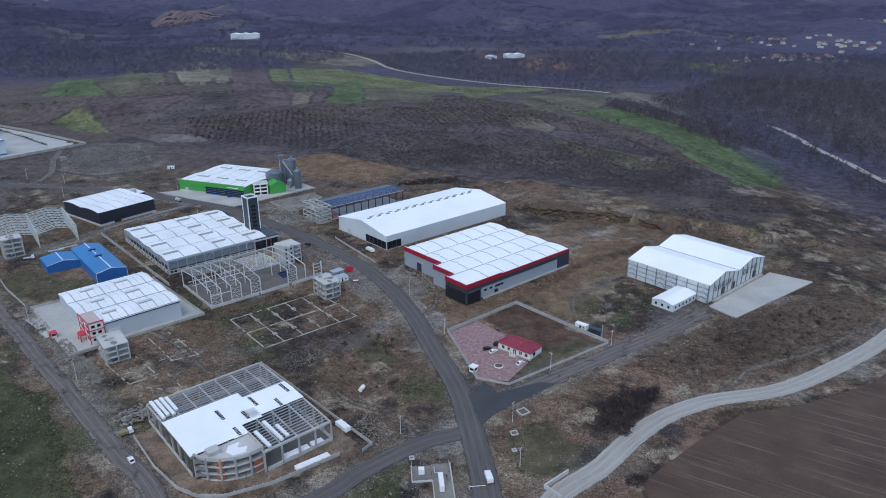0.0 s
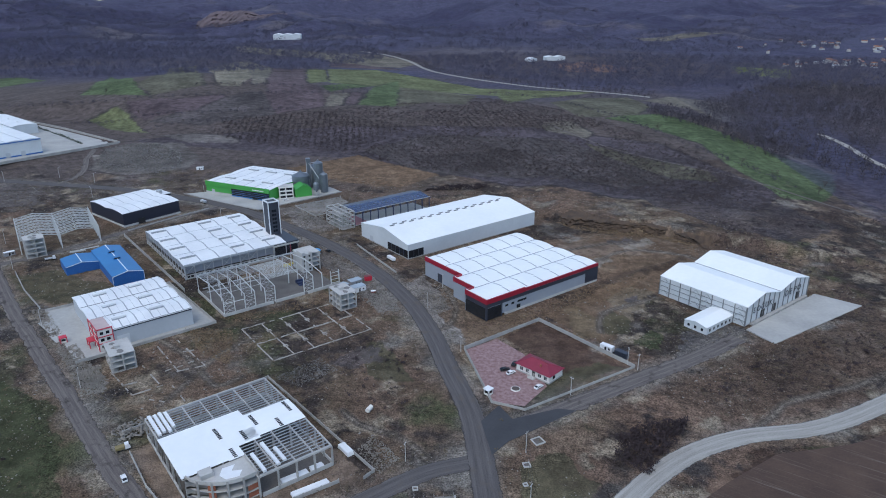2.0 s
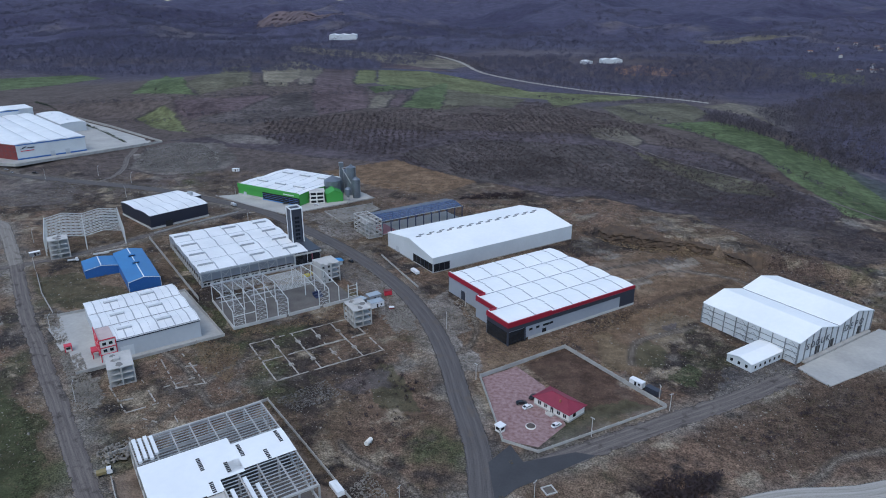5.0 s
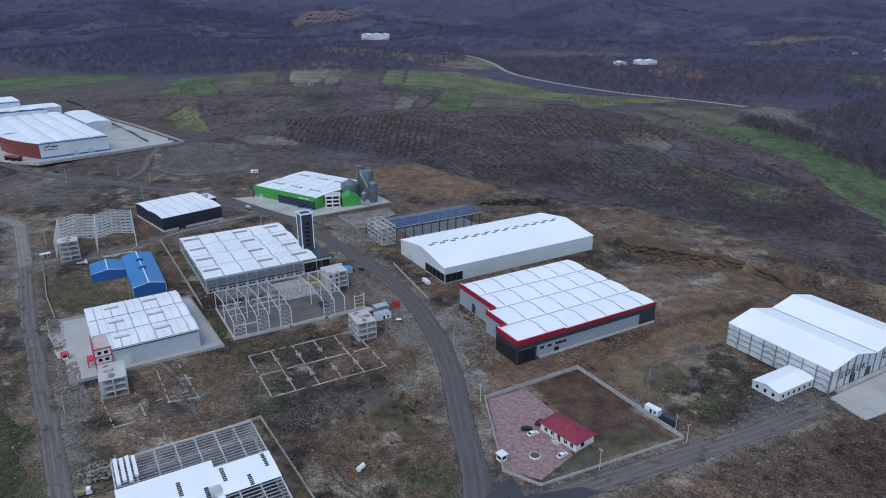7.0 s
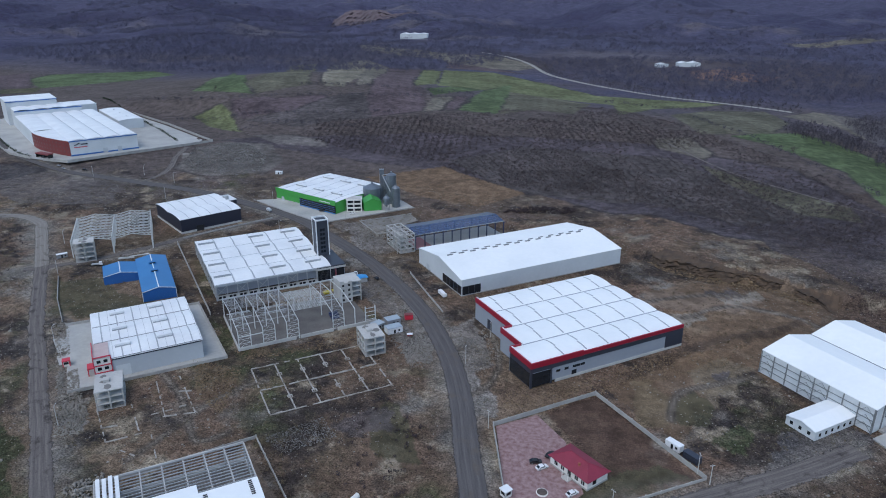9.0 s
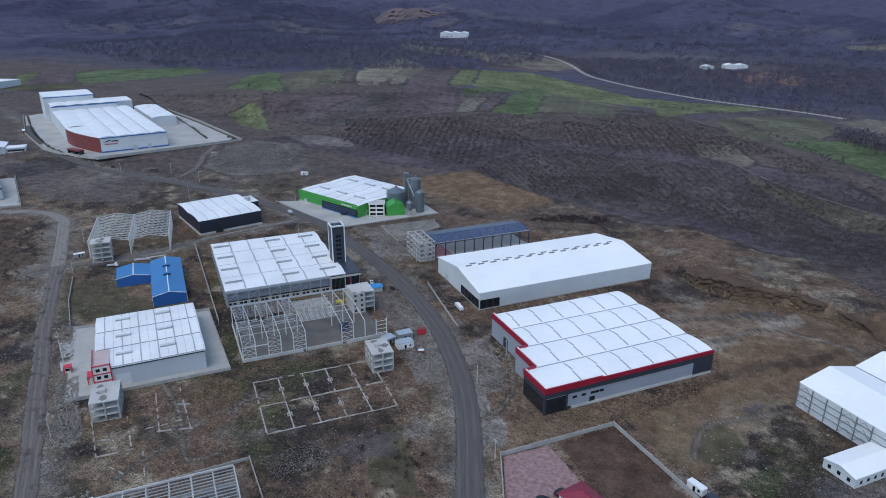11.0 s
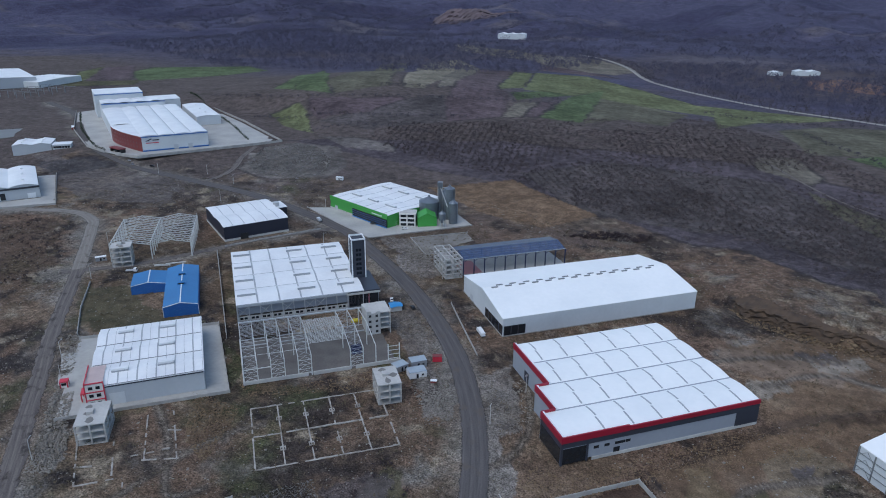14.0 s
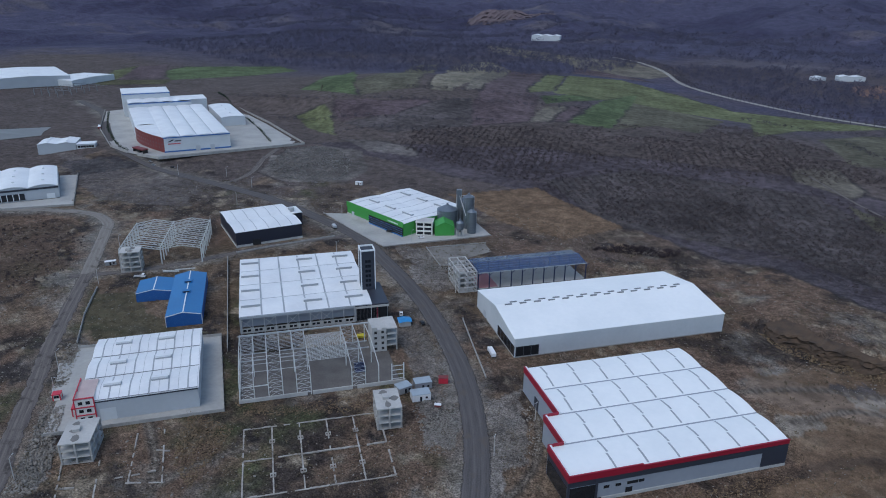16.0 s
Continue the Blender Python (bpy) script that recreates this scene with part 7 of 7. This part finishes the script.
clear_road = lambda x, y: (off_line(x, y, VALLEY_ROAD) > 9) & (off_line(x, y, HIGHWAY) > 12)
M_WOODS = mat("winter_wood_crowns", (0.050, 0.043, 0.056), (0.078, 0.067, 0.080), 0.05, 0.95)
# far crowns tinted blue in place of distance haze
M_HAZYWOOD = mat("haze_blued_far_crowns", (0.066, 0.063, 0.098), (0.082, 0.078, 0.116), 0.02, 0.95)
M_HAZEL = mat("hazel_scrub_twigs", (0.066, 0.053, 0.058), (0.090, 0.072, 0.074), 0.15, 0.95)
M_ORCH = mat("orchard_twigs", (0.044, 0.033, 0.036), (0.066, 0.050, 0.050), 0.15, 0.95)
M_SHRUB = mat("dark_shrub_twigs", (0.032, 0.022, 0.026), (0.050, 0.034, 0.036), 0.3, 0.95)
M_TUFT = mat("dry_grass_tufts", (0.145, 0.108, 0.066), (0.082, 0.068, 0.042), 0.1, 0.95)

ORCHARDS = [
    ([(-111, 654), (-60, 611), (-10, 605), (30, 610), (50, 656), (-20, 722), (-91, 708)], 5.0, 4.4, 33),
    ([(45, 598), (120, 552), (165, 588), (149, 673), (89, 723), (30, 697)], 6.0, 5.0, 20),
    ([(120, 545), (150, 500), (215, 500), (250, 545), (214, 645), (169, 588)], 5.6, 4.6, 48),
    ([(-257, 705), (-122, 666), (-61, 749), (-180, 824), (-291, 784)], 6.5, 5.0, 10),
    ([(-41, 741), (89, 738), (148, 780), (60, 834), (-63, 837)], 6.5, 5.2, 15),
    ([(190, 470), (260, 460), (330, 470), (290, 525), (225, 500)], 5.6, 4.8, 40),
]
for n, (poly, gap, along, ang) in enumerate(ORCHARDS):
    twig_cloud("orchard", "rows of bare low hazel bushes on the slope", rows_in(poly, gap, along, ang, 40 + n), 2.6, 3.4, 24, 50 + n, M_ORCH, "orchard", 0.5, trunk=False, lift=0.3)

twig_cloud("woodland", "dense bare winter trees along the valley", sprinkle([(300, 1000), (290, 860), (318, 720), (345, 600), (352, 520), (520, 400), (760, 620), (900, 1100), (520, 1250)], 4200, 3, clear_road), 11, 8, 34, 61, M_WOODS, "wood", 0.95)
twig_cloud("tree_row", "row of bare trees along the far highway", np.array([(x + 5, y - 14) for x, y in smooth_line(HIGHWAY, 9.0)] + [(x + 10, y + 18) for x, y in smooth_line(HIGHWAY, 11.0)]), 10, 7, 26, 62, M_WOODS, "tree row", 1.2)
twig_cloud("woodland", "dark leafless wood beyond the highway", sprinkle([(-200, 1700), (30, 1300), (220, 1180), (520, 1180), (900, 1200), (1100, 1600), (500, 1750), (100, 1800)], 4200, 4, lambda x, y: clear_road(x, y) & (np.hypot((x - 170) / 110, (y - 1660) / 60) > 1)), 10, 10, 26, 63, M_HAZYWOOD, "wood", 1.3)
twig_cloud("woodland", "leafless wood behind the farmed hill", sprinkle([(-1500, 1500), (-900, 1250), (-560, 1290), (-330, 1420), (-220, 1650), (-300, 1950), (-1400, 2100)], 3800, 5), 10, 11, 26, 64, M_HAZYWOOD, "wood", 1.4)
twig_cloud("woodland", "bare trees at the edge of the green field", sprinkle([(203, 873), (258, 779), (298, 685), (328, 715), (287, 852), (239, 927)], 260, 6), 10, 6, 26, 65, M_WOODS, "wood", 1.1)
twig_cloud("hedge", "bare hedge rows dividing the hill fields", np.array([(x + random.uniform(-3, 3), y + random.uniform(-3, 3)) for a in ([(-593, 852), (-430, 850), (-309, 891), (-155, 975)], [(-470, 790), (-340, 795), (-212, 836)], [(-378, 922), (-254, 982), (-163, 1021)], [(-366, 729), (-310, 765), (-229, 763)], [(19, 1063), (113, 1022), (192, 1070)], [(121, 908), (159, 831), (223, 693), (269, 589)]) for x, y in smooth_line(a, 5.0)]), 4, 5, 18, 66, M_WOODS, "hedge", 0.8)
twig_cloud("woodland", "hillside of bare winter wood", sprinkle([(-2200, 2200), (-1200, 2100), (-300, 1950), (100, 1850), (500, 1800), (900, 1900), (1500, 2900), (700, 3600), (-1000, 3800), (-2600, 3200)], 5200, 7, lambda x, y: fbm(x, y, 700.0) > -0.35), 11, 24, 26, 67, M_HAZYWOOD, "wood", 2.2)

HILL = [(-294, 732), (-280, 778), (-131, 869), (14, 988), (150, 789), (218, 692), (226, 574), (151, 497), (47, 589), (-46, 613), (-134, 667), (-221, 690)]
twig_cloud("scrub", "low grey-brown scrub and hazel covering the hillside", sprinkle(HILL, 9000, 44, lambda x, y: fbm(x, y, 90.0) > -0.3), 1.2, 2.4, 12, 76, M_HAZEL, "scrub", 0.5, trunk=False, lift=0.25)

twig_cloud("thicket", "dark bare thicket above the gravel road", sprinkle([(56, 214), (66, 208), (80, 226), (88, 240), (74, 238), (60, 228)], 230, 8), 2.6, 3.0, 30, 71, M_SHRUB, "shrubs", 0.5, trunk=False, lift=0.2)
twig_cloud("thicket", "dark round bush beside the ploughed field", sprinkle([(60, 181), (66, 181), (67, 186), (61, 186)], 26, 9), 2.0, 2.4, 30, 72, M_SHRUB, "shrubs", 0.4, trunk=False)
twig_cloud("thicket", "dark bramble strip behind the white warehouse", sprinkle([(-42, 548), (6, 556), (16, 570), (-20, 566)], 240, 10), 1.8, 2.6, 26, 73, M_SHRUB, "shrubs", 0.45, trunk=False, lift=0.2)
twig_cloud("thicket", "scattered dark shrubs over the rough plots", np.concatenate([sprinkle(p, c, s) for p, c, s in (([(-60, 250), (-20, 240), (-15, 280), (-45, 300)], 70, 11), ([(90, 250), (150, 262), (210, 300), (190, 320), (120, 285)], 160, 12), ([(-420, 440), (-330, 420), (-280, 350), (-360, 330)], 260, 13), ([(-250, 300), (-180, 230), (-140, 190), (-230, 180)], 150, 14), ([(150, 380), (240, 400), (250, 470), (160, 470)], 160, 15))]), 1.2, 1.8, 18, 74, M_SHRUB, "shrubs", 0.4, trunk=False, lift=0.15)


def on_open_ground(x, y):
    """Away from roads, yards and buildings."""
    m = np.ones(x.shape, bool)
    for line, w in ((MAIN_ROAD, 6), (LEFT_ROAD, 5), (CROSS_ROAD, 5), (YARD_TRACK, 5.5), (GRAVEL_ROAD, 5.5), (BACK_LANE, 4)):
        m &= off_line(x, y, line) > w
    for cx, cy, ang, u, v in ((12, 320, 41, 82, 66), (-33, 403, 41, 105, 53), (137, 321, 41, 61, 49), (-159, 364, 41, 72, 76), (-119, 318, 41, 66, 42), (-84, 178, 41, 53, 53), (-238, 450, 54, 50, 48), (-215, 540, -22, 64, 58), (-162, 284, 41, 42, 50), (-194, 351, 41, 17, 52), (-79, 461, 41, 64, 22)):
        c, s = math.cos(math.radians(ang)), math.sin(math.radians(ang))
        a, b = (x - cx) * c + (y - cy) * s, -(x - cx) * s + (y - cy) * c
        m &= ~((a > -2) & (a < u + 2) & (b > -2) & (b < v + 2))
    for p in ([(3, 291), (38, 321), (75, 279), (27, 245), (14, 250)], [(137, 318), (145, 304), (206, 348), (188, 362)], [(-213, 319), (-165, 357), (-121, 311), (-168, 269)], [(-231, 533), (-158, 494), (-105, 545), (-134, 574)]):
        m &= ~inside(x, y, p)
    return m


SITE = [(-300, 170), (-100, 140), (40, 150), (110, 240), (230, 320), (170, 480), (60, 540), (-120, 600), (-330, 600), (-420, 480)]
twig_cloud("grass_tufts", "straw-coloured winter grass tufts on rough ground", sprinkle(SITE, 9000, 21, lambda x, y: on_open_ground(x, y) & (fbm(x, y, 60.0) > -0.25)), 0.5, 1.5, 7, 75, M_TUFT, "grass", 0.35, trunk=False)


def stones(name, label, pts, size, seed, material, category="stones", pile=0.0):
    """Many angular stones in one mesh."""
    r = np.random.RandomState(seed)
    pts = np.asarray(pts, float)
    n = len(pts)
    base = np.array([(1, 0, 0), (-1, 0, 0), (0, 1, 0), (0, -1, 0), (0, 0, 1), (0, 0, -0.6), (0.7, 0.6, 0.5), (-0.6, -0.7, 0.55)])
    fc = np.array([(0, 6, 4), (6, 2, 4), (2, 1, 4), (1, 7, 4), (7, 3, 4), (3, 0, 4), (0, 2, 6), (3, 7, 1), (0, 5, 2), (2, 5, 1), (1, 5, 3), (3, 5, 0)])
    sc = size * r.lognormal(0, 0.45, n)[:, None, None]
    a = r.uniform(0, 6.283, n)
    rot = np.stack([np.stack([np.cos(a), -np.sin(a), 0 * a], -1), np.stack([np.sin(a), np.cos(a), 0 * a], -1), np.stack([0 * a, 0 * a, 1 + 0 * a], -1)], -2)
    v = (base + r.normal(0, 0.22, (n, 8, 3))) * sc * np.stack([np.ones(n), r.uniform(0.6, 1, n), r.uniform(0.4, 0.8, n)], -1)[:, None]
    v = np.einsum("nij,nkj->nki", rot, v)
    z = land(pts[:, 0], pts[:, 1])
    if pile:
        c = pts.mean(0)
        q = np.hypot(*(pts - c).T) / np.hypot(*(pts - c).T).max()
        z = z + pile * (1 - q) * r.uniform(0, 1, n)
    v = v + np.stack([pts[:, 0], pts[:, 1], z], -1)[:, None]
    f = (fc[None] + 8 * np.arange(n)[:, None, None]).reshape(-1, 3)
    me = bpy.data.meshes.new(name)
    fill(me, v.reshape(-1, 3), f)
    me.materials.append(material)
    return tagged(new(name, me), label, category, kind="stuff")


M_PALE = mat("pale_rubble", (0.32, 0.295, 0.26), (0.17, 0.15, 0.13), 0.4, 0.95)
M_OCHRE = mat("ochre_rubble", (0.24, 0.17, 0.10), (0.15, 0.10, 0.06), 0.4, 0.95)
M_GREYS = mat("grey_rubble", (0.25, 0.235, 0.225), (0.12, 0.112, 0.105), 0.4, 0.95)
stones("stones", "loose pale stones strewn over the plots", sprinkle(SITE, 15000, 31, lambda x, y: on_open_ground(x, y) & (fbm(x + 90, y, 80.0) > -0.1)), 0.19, 81, M_PALE)
stones("stones", "dense ochre rubble on the terrace edge", np.concatenate([sprinkle([(4, 318), (14, 314), (70, 366), (96, 372), (92, 360), (40, 322), (12, 300), (0, 306)], 3400, 32), sprinkle([(-122, 318), (-112, 312), (-80, 330), (-60, 352), (-66, 360), (-100, 326)], 1600, 33), sprinkle([(-135, 306), (-116, 280), (-100, 272), (-110, 304)], 2200, 34)]), 0.2, 82, M_OCHRE)
stones("rubble_heap", "broad heap of grey quarried boulders", sprinkle([(-350, 616), (-366, 666), (-350, 690), (-317, 684), (-285, 655), (-267, 612), (-278, 593), (-323, 594)], 3800, 35), 0.42, 83, M_GREYS, "rubble", 2.5)
stones("rubble_heap", "tumbled ochre blocks below the cut bank", sprinkle([(60, 478), (72, 462), (96, 451), (124, 447), (142, 434), (146, 440), (124, 456), (98, 460), (72, 472)], 1500, 36), 0.32, 84, M_OCHRE, "rubble", 1.0)
stones("rubble_heap", "heap of pale stone blocks near the site wall", sprinkle([(-128, 222), (-120, 216), (-112, 224), (-120, 232)], 300, 37), 0.4, 85, M_PALE, "rubble", 1.2)
stones("rubble_heap", "dark grey spoil heap on the open plot", sprinkle([(-78, 262), (-66, 256), (-52, 270), (-62, 280)], 1500, 38), 0.15, 86, M_GREYS, "rubble", 0.8)
stones("rubble_heap", "pale rubble along the dirt road", sprinkle([(-166, 262), (-152, 244), (-144, 248), (-156, 268)], 900, 39), 0.26, 87, M_PALE, "rubble", 0.8)
stones("rubble_heap", "pale spoil pushed up along the dirt road", np.concatenate([sprinkle([(-222, 320), (-214, 312), (-202, 300), (-194, 291), (-190, 296), (-200, 306), (-214, 322)], 500, 61), sprinkle([(-184, 282), (-174, 270), (-160, 258), (-150, 250), (-146, 256), (-160, 268), (-178, 286)], 1100, 62)]), 0.3, 91, M_PALE, "rubble", 0.5)
stones("rubble_heap", "pale broken stone strewn by the site huts", np.concatenate([sprinkle([(-52, 340), (-40, 322), (-30, 330), (-44, 352)], 500, 63), sprinkle([(-84, 400), (-72, 384), (-64, 390), (-78, 408)], 350, 64), sprinkle([(-20, 345), (-8, 330), (-2, 344), (-16, 372)], 450, 65)]), 0.22, 92, M_PALE, "rubble", 0.3)
M_CONIFER = mat("dark_conifer", (0.020, 0.032, 0.018), (0.032, 0.046, 0.024), 0.6, 0.9)
twig_cloud("hedge", "clipped dark conifer hedge inside the factory wall", np.array([(x, y) for a in ([(-680, 722), (-596, 652), (-520, 600), (-492, 588)], [(-400, 682), (-480, 750), (-650, 878)]) for x, y in smooth_line(a, 3.0)]), 2.4, 2.6, 26, 77, M_CONIFER, "hedge", 0.5, trunk=False)
stones("rubble_heap", "stones dumped by the side road", sprinkle([(-34, 216), (-24, 204), (-18, 212), (-30, 226)], 700, 40), 0.2, 88, M_PALE, "rubble", 0.8)
stones("rubble_heap", "pale debris beside the blue shed slab", sprinkle([(-128, 490), (-116, 470), (-104, 478), (-116, 496)], 800, 41), 0.28, 89, M_PALE, "rubble", 0.8)
stones("rubble_heap", "site debris beside the road huts", sprinkle([(-58, 346), (-44, 330), (-34, 340), (-50, 366)], 600, 42), 0.24, 90, M_PALE, "rubble", 0.4)


def cut_bank():
    """A raw broken earth face with a crumbling lip."""
    rr = random.Random(9)
    line = smooth_line(BANK, 1.6)
    rows = 9
    pts = []
    for n, (x, y) in enumerate(line):
        s = n / (len(line) - 1)
        tall = 6.5 * math.sin(math.pi * min(1, 0.12 + s * 0.9)) ** 0.6
        for j in range(rows):
            q = j / (rows - 1)
            back = 3.6 * q ** 1.5 - (1.2 if j == rows - 2 else 0) + rr.uniform(-0.9, 0.9) + 1.8 * math.sin(n * 0.55 + 0.6 * math.sin(n * 0.21)) * (1 - 0.5 * q)
            pts.append((x + 0.35 * back + rr.uniform(-0.3, 0.3), y + 0.94 * back, -0.3 + tall * q + rr.uniform(-0.55, 0.55) * (0 < j)))
        pts.append((x + 4, y + 13, gz(x + 4, y + 13) - 0.3))
    k = rows + 1
    f = Form().poly(pts, [(n * k + j, (n + 1) * k + j, (n + 1) * k + j + 1, n * k + j + 1) for n in range(len(line) - 1) for j in range(k - 1)])
    tagged(part("cut_bank", f, M_BANK), "raw reddish-brown cut earth bank with crumbling lip", "earth bank", kind="structure")


M_BANK = mat("cut_earth", (0.100, 0.064, 0.040), (0.046, 0.032, 0.024), 1.6, 0.95, relief=0.2, fine=8)
BANK = [(60, 482), (70, 470), (84, 464), (96, 459), (110, 456), (123, 454), (140, 442), (152, 428)]
cut_bank()


def bare_tree(x, y, tall, seed):
    r = random.Random(seed)
    h = thing("tree", "lone bare winter tree with spreading limbs", "tree", plan(x, y, r.uniform(0, 360)), "field trees")
    part("trunk", Form().tube(0, 0, 0, tall * 0.5, 0.03 * tall, 0.018 * tall, 8), M_TRUNK, h)
    f = Form()
    for i in range(9):
        a = r.uniform(0, 6.28)
        p = Vector((0, 0, tall * r.uniform(0.28, 0.5)))
        q = p + Vector((math.cos(a), math.sin(a), r.uniform(0.6, 1.4))) * tall * 0.25
        f.beam(p, q, 0.012 * tall)
        for _ in range(5):
            e = q + Vector((r.uniform(-1, 1), r.uniform(-1, 1), r.uniform(0, 1))) * tall * 0.22
            f.beam(q, e, 0.006 * tall)
            for _ in range(4):
                f.beam(e, e + Vector((r.uniform(-1, 1), r.uniform(-1, 1), r.uniform(-0.2, 1))) * tall * 0.11, 0.004 * tall)
    part("crown", f, M_TWIG, h)
    return h


for n, (x, y, t) in enumerate(((196, 760, 9), (246, 645, 8), (262, 610, 8), (285, 575, 7), (301, 600, 7), (-430, 840, 8), (-395, 800, 7), (-350, 790, 6), (-478, 882, 7))):
    bare_tree(x, y, t, n)


def far_house(x, y, u, v, z, ang, roof, label):
    h = thing("house", label, "house", plan(x, y, ang), "village houses")
    part("wall", Form().box(0, 0, 0, u, v, z), M_CONCL, h)
    roof_bay(h, 0, u, 0, v, z, 2.0, "gable", roof, over=0.5)
    for i in range(2):
        part("window", Form().box(u * (0.2 + 0.4 * i), -0.06, z * 0.4, u * (0.4 + 0.4 * i), -0.004, z * 0.7), M_GLASS, h)
    return h


r = random.Random(12)
M_TILEF = mat("faded_roof_tiles", (0.26, 0.12, 0.08), (0.20, 0.10, 0.07), 1.0, 0.8)
for n in range(74):
    big = n < 46
    x, y = (r.gauss(1090, 150), r.gauss(1960, 150)) if big else (r.gauss(800, 70), r.gauss(1570, 50))
    far_house(x, y, r.uniform(9, 15), r.uniform(7, 10), r.uniform(3, 6), r.uniform(0, 180), r.choice((M_TILEF, M_TILEF, M_TILEF, M_STRIP)), "small white village house with a pitched roof")
for n in range(9):
    h = thing("apartment_block", "distant pale apartment block", "apartment block", plan(1560 + n * 46, 2860 + 30 * (n % 2), 20), "apartment row")
    part("wall", Form().box(0, 0, 0, 34, 14, 24), mat("cream_render", (0.55, 0.48, 0.34), (0.48, 0.42, 0.30), 0.5, 0.8) if n == 0 else bpy.data.materials["cream_render"], h)
    part("roof", Form().box(-0.6, -0.6, 24, 34.6, 14.6, 25.4), M_TILEF, h)
    for a in range(5):
        for s in range(6):
            part("window", Form().box(2.5 + a * 6.3, -0.1, 1.5 + s * 3.8, 5.5 + a * 6.3, -0.005, 3.4 + s * 3.8), M_GLASS, h)

plain_hall(-690, 2330, 10, 90, 45, 16, 3, 3, "gable", "distant white hall below the quarry", M_WALLW)
plain_hall(150, 1650, 15, 46, 22, 8, 2, 2, "gable", "white works shed on the far plain", M_WALLW)
plain_hall(110, 1630, 40, 24, 16, 6, 1, 2, "gable", "small pale shed on the far plain", M_WALLW)


def quarry():
    """A stepped red quarry face in the far hillside."""
    f = Form()
    rr = random.Random(4)
    pts = []
    nx, nz = 34, 9
    for j in range(nz + 1):
        for i in range(nx + 1):
            s = i / nx
            x = -1290 + 420 * s
            bench = j // 2 * 14 + (j % 2) * 12
            y = 3060 + bench * 1.2 + 26 * math.sin(s * 5) + rr.uniform(-7, 7) + 60 * (2 * s - 1) ** 2
            z = gz(x, 3020) - 8 + j * 9.5 * (0.45 + 0.55 * math.sin(math.pi * min(1, s * 1.25 + 0.1)) if s < 0.75 else max(0.2, 1.2 - s)) + rr.uniform(-2, 2)
            pts.append((x, y, z))
    f.poly(pts, [(j * (nx + 1) + i, j * (nx + 1) + i + 1, (j + 1) * (nx + 1) + i + 1, (j + 1) * (nx + 1) + i) for j in range(nz) for i in range(nx)])
    tagged(part("quarry_face", f, M_QUARRY), "raw pinkish quarry face cut into the hill", "quarry", kind="structure")


M_QUARRY = mat("quarried_rock", (0.130, 0.096, 0.106), (0.080, 0.064, 0.074), 0.12, 0.95)
quarry()
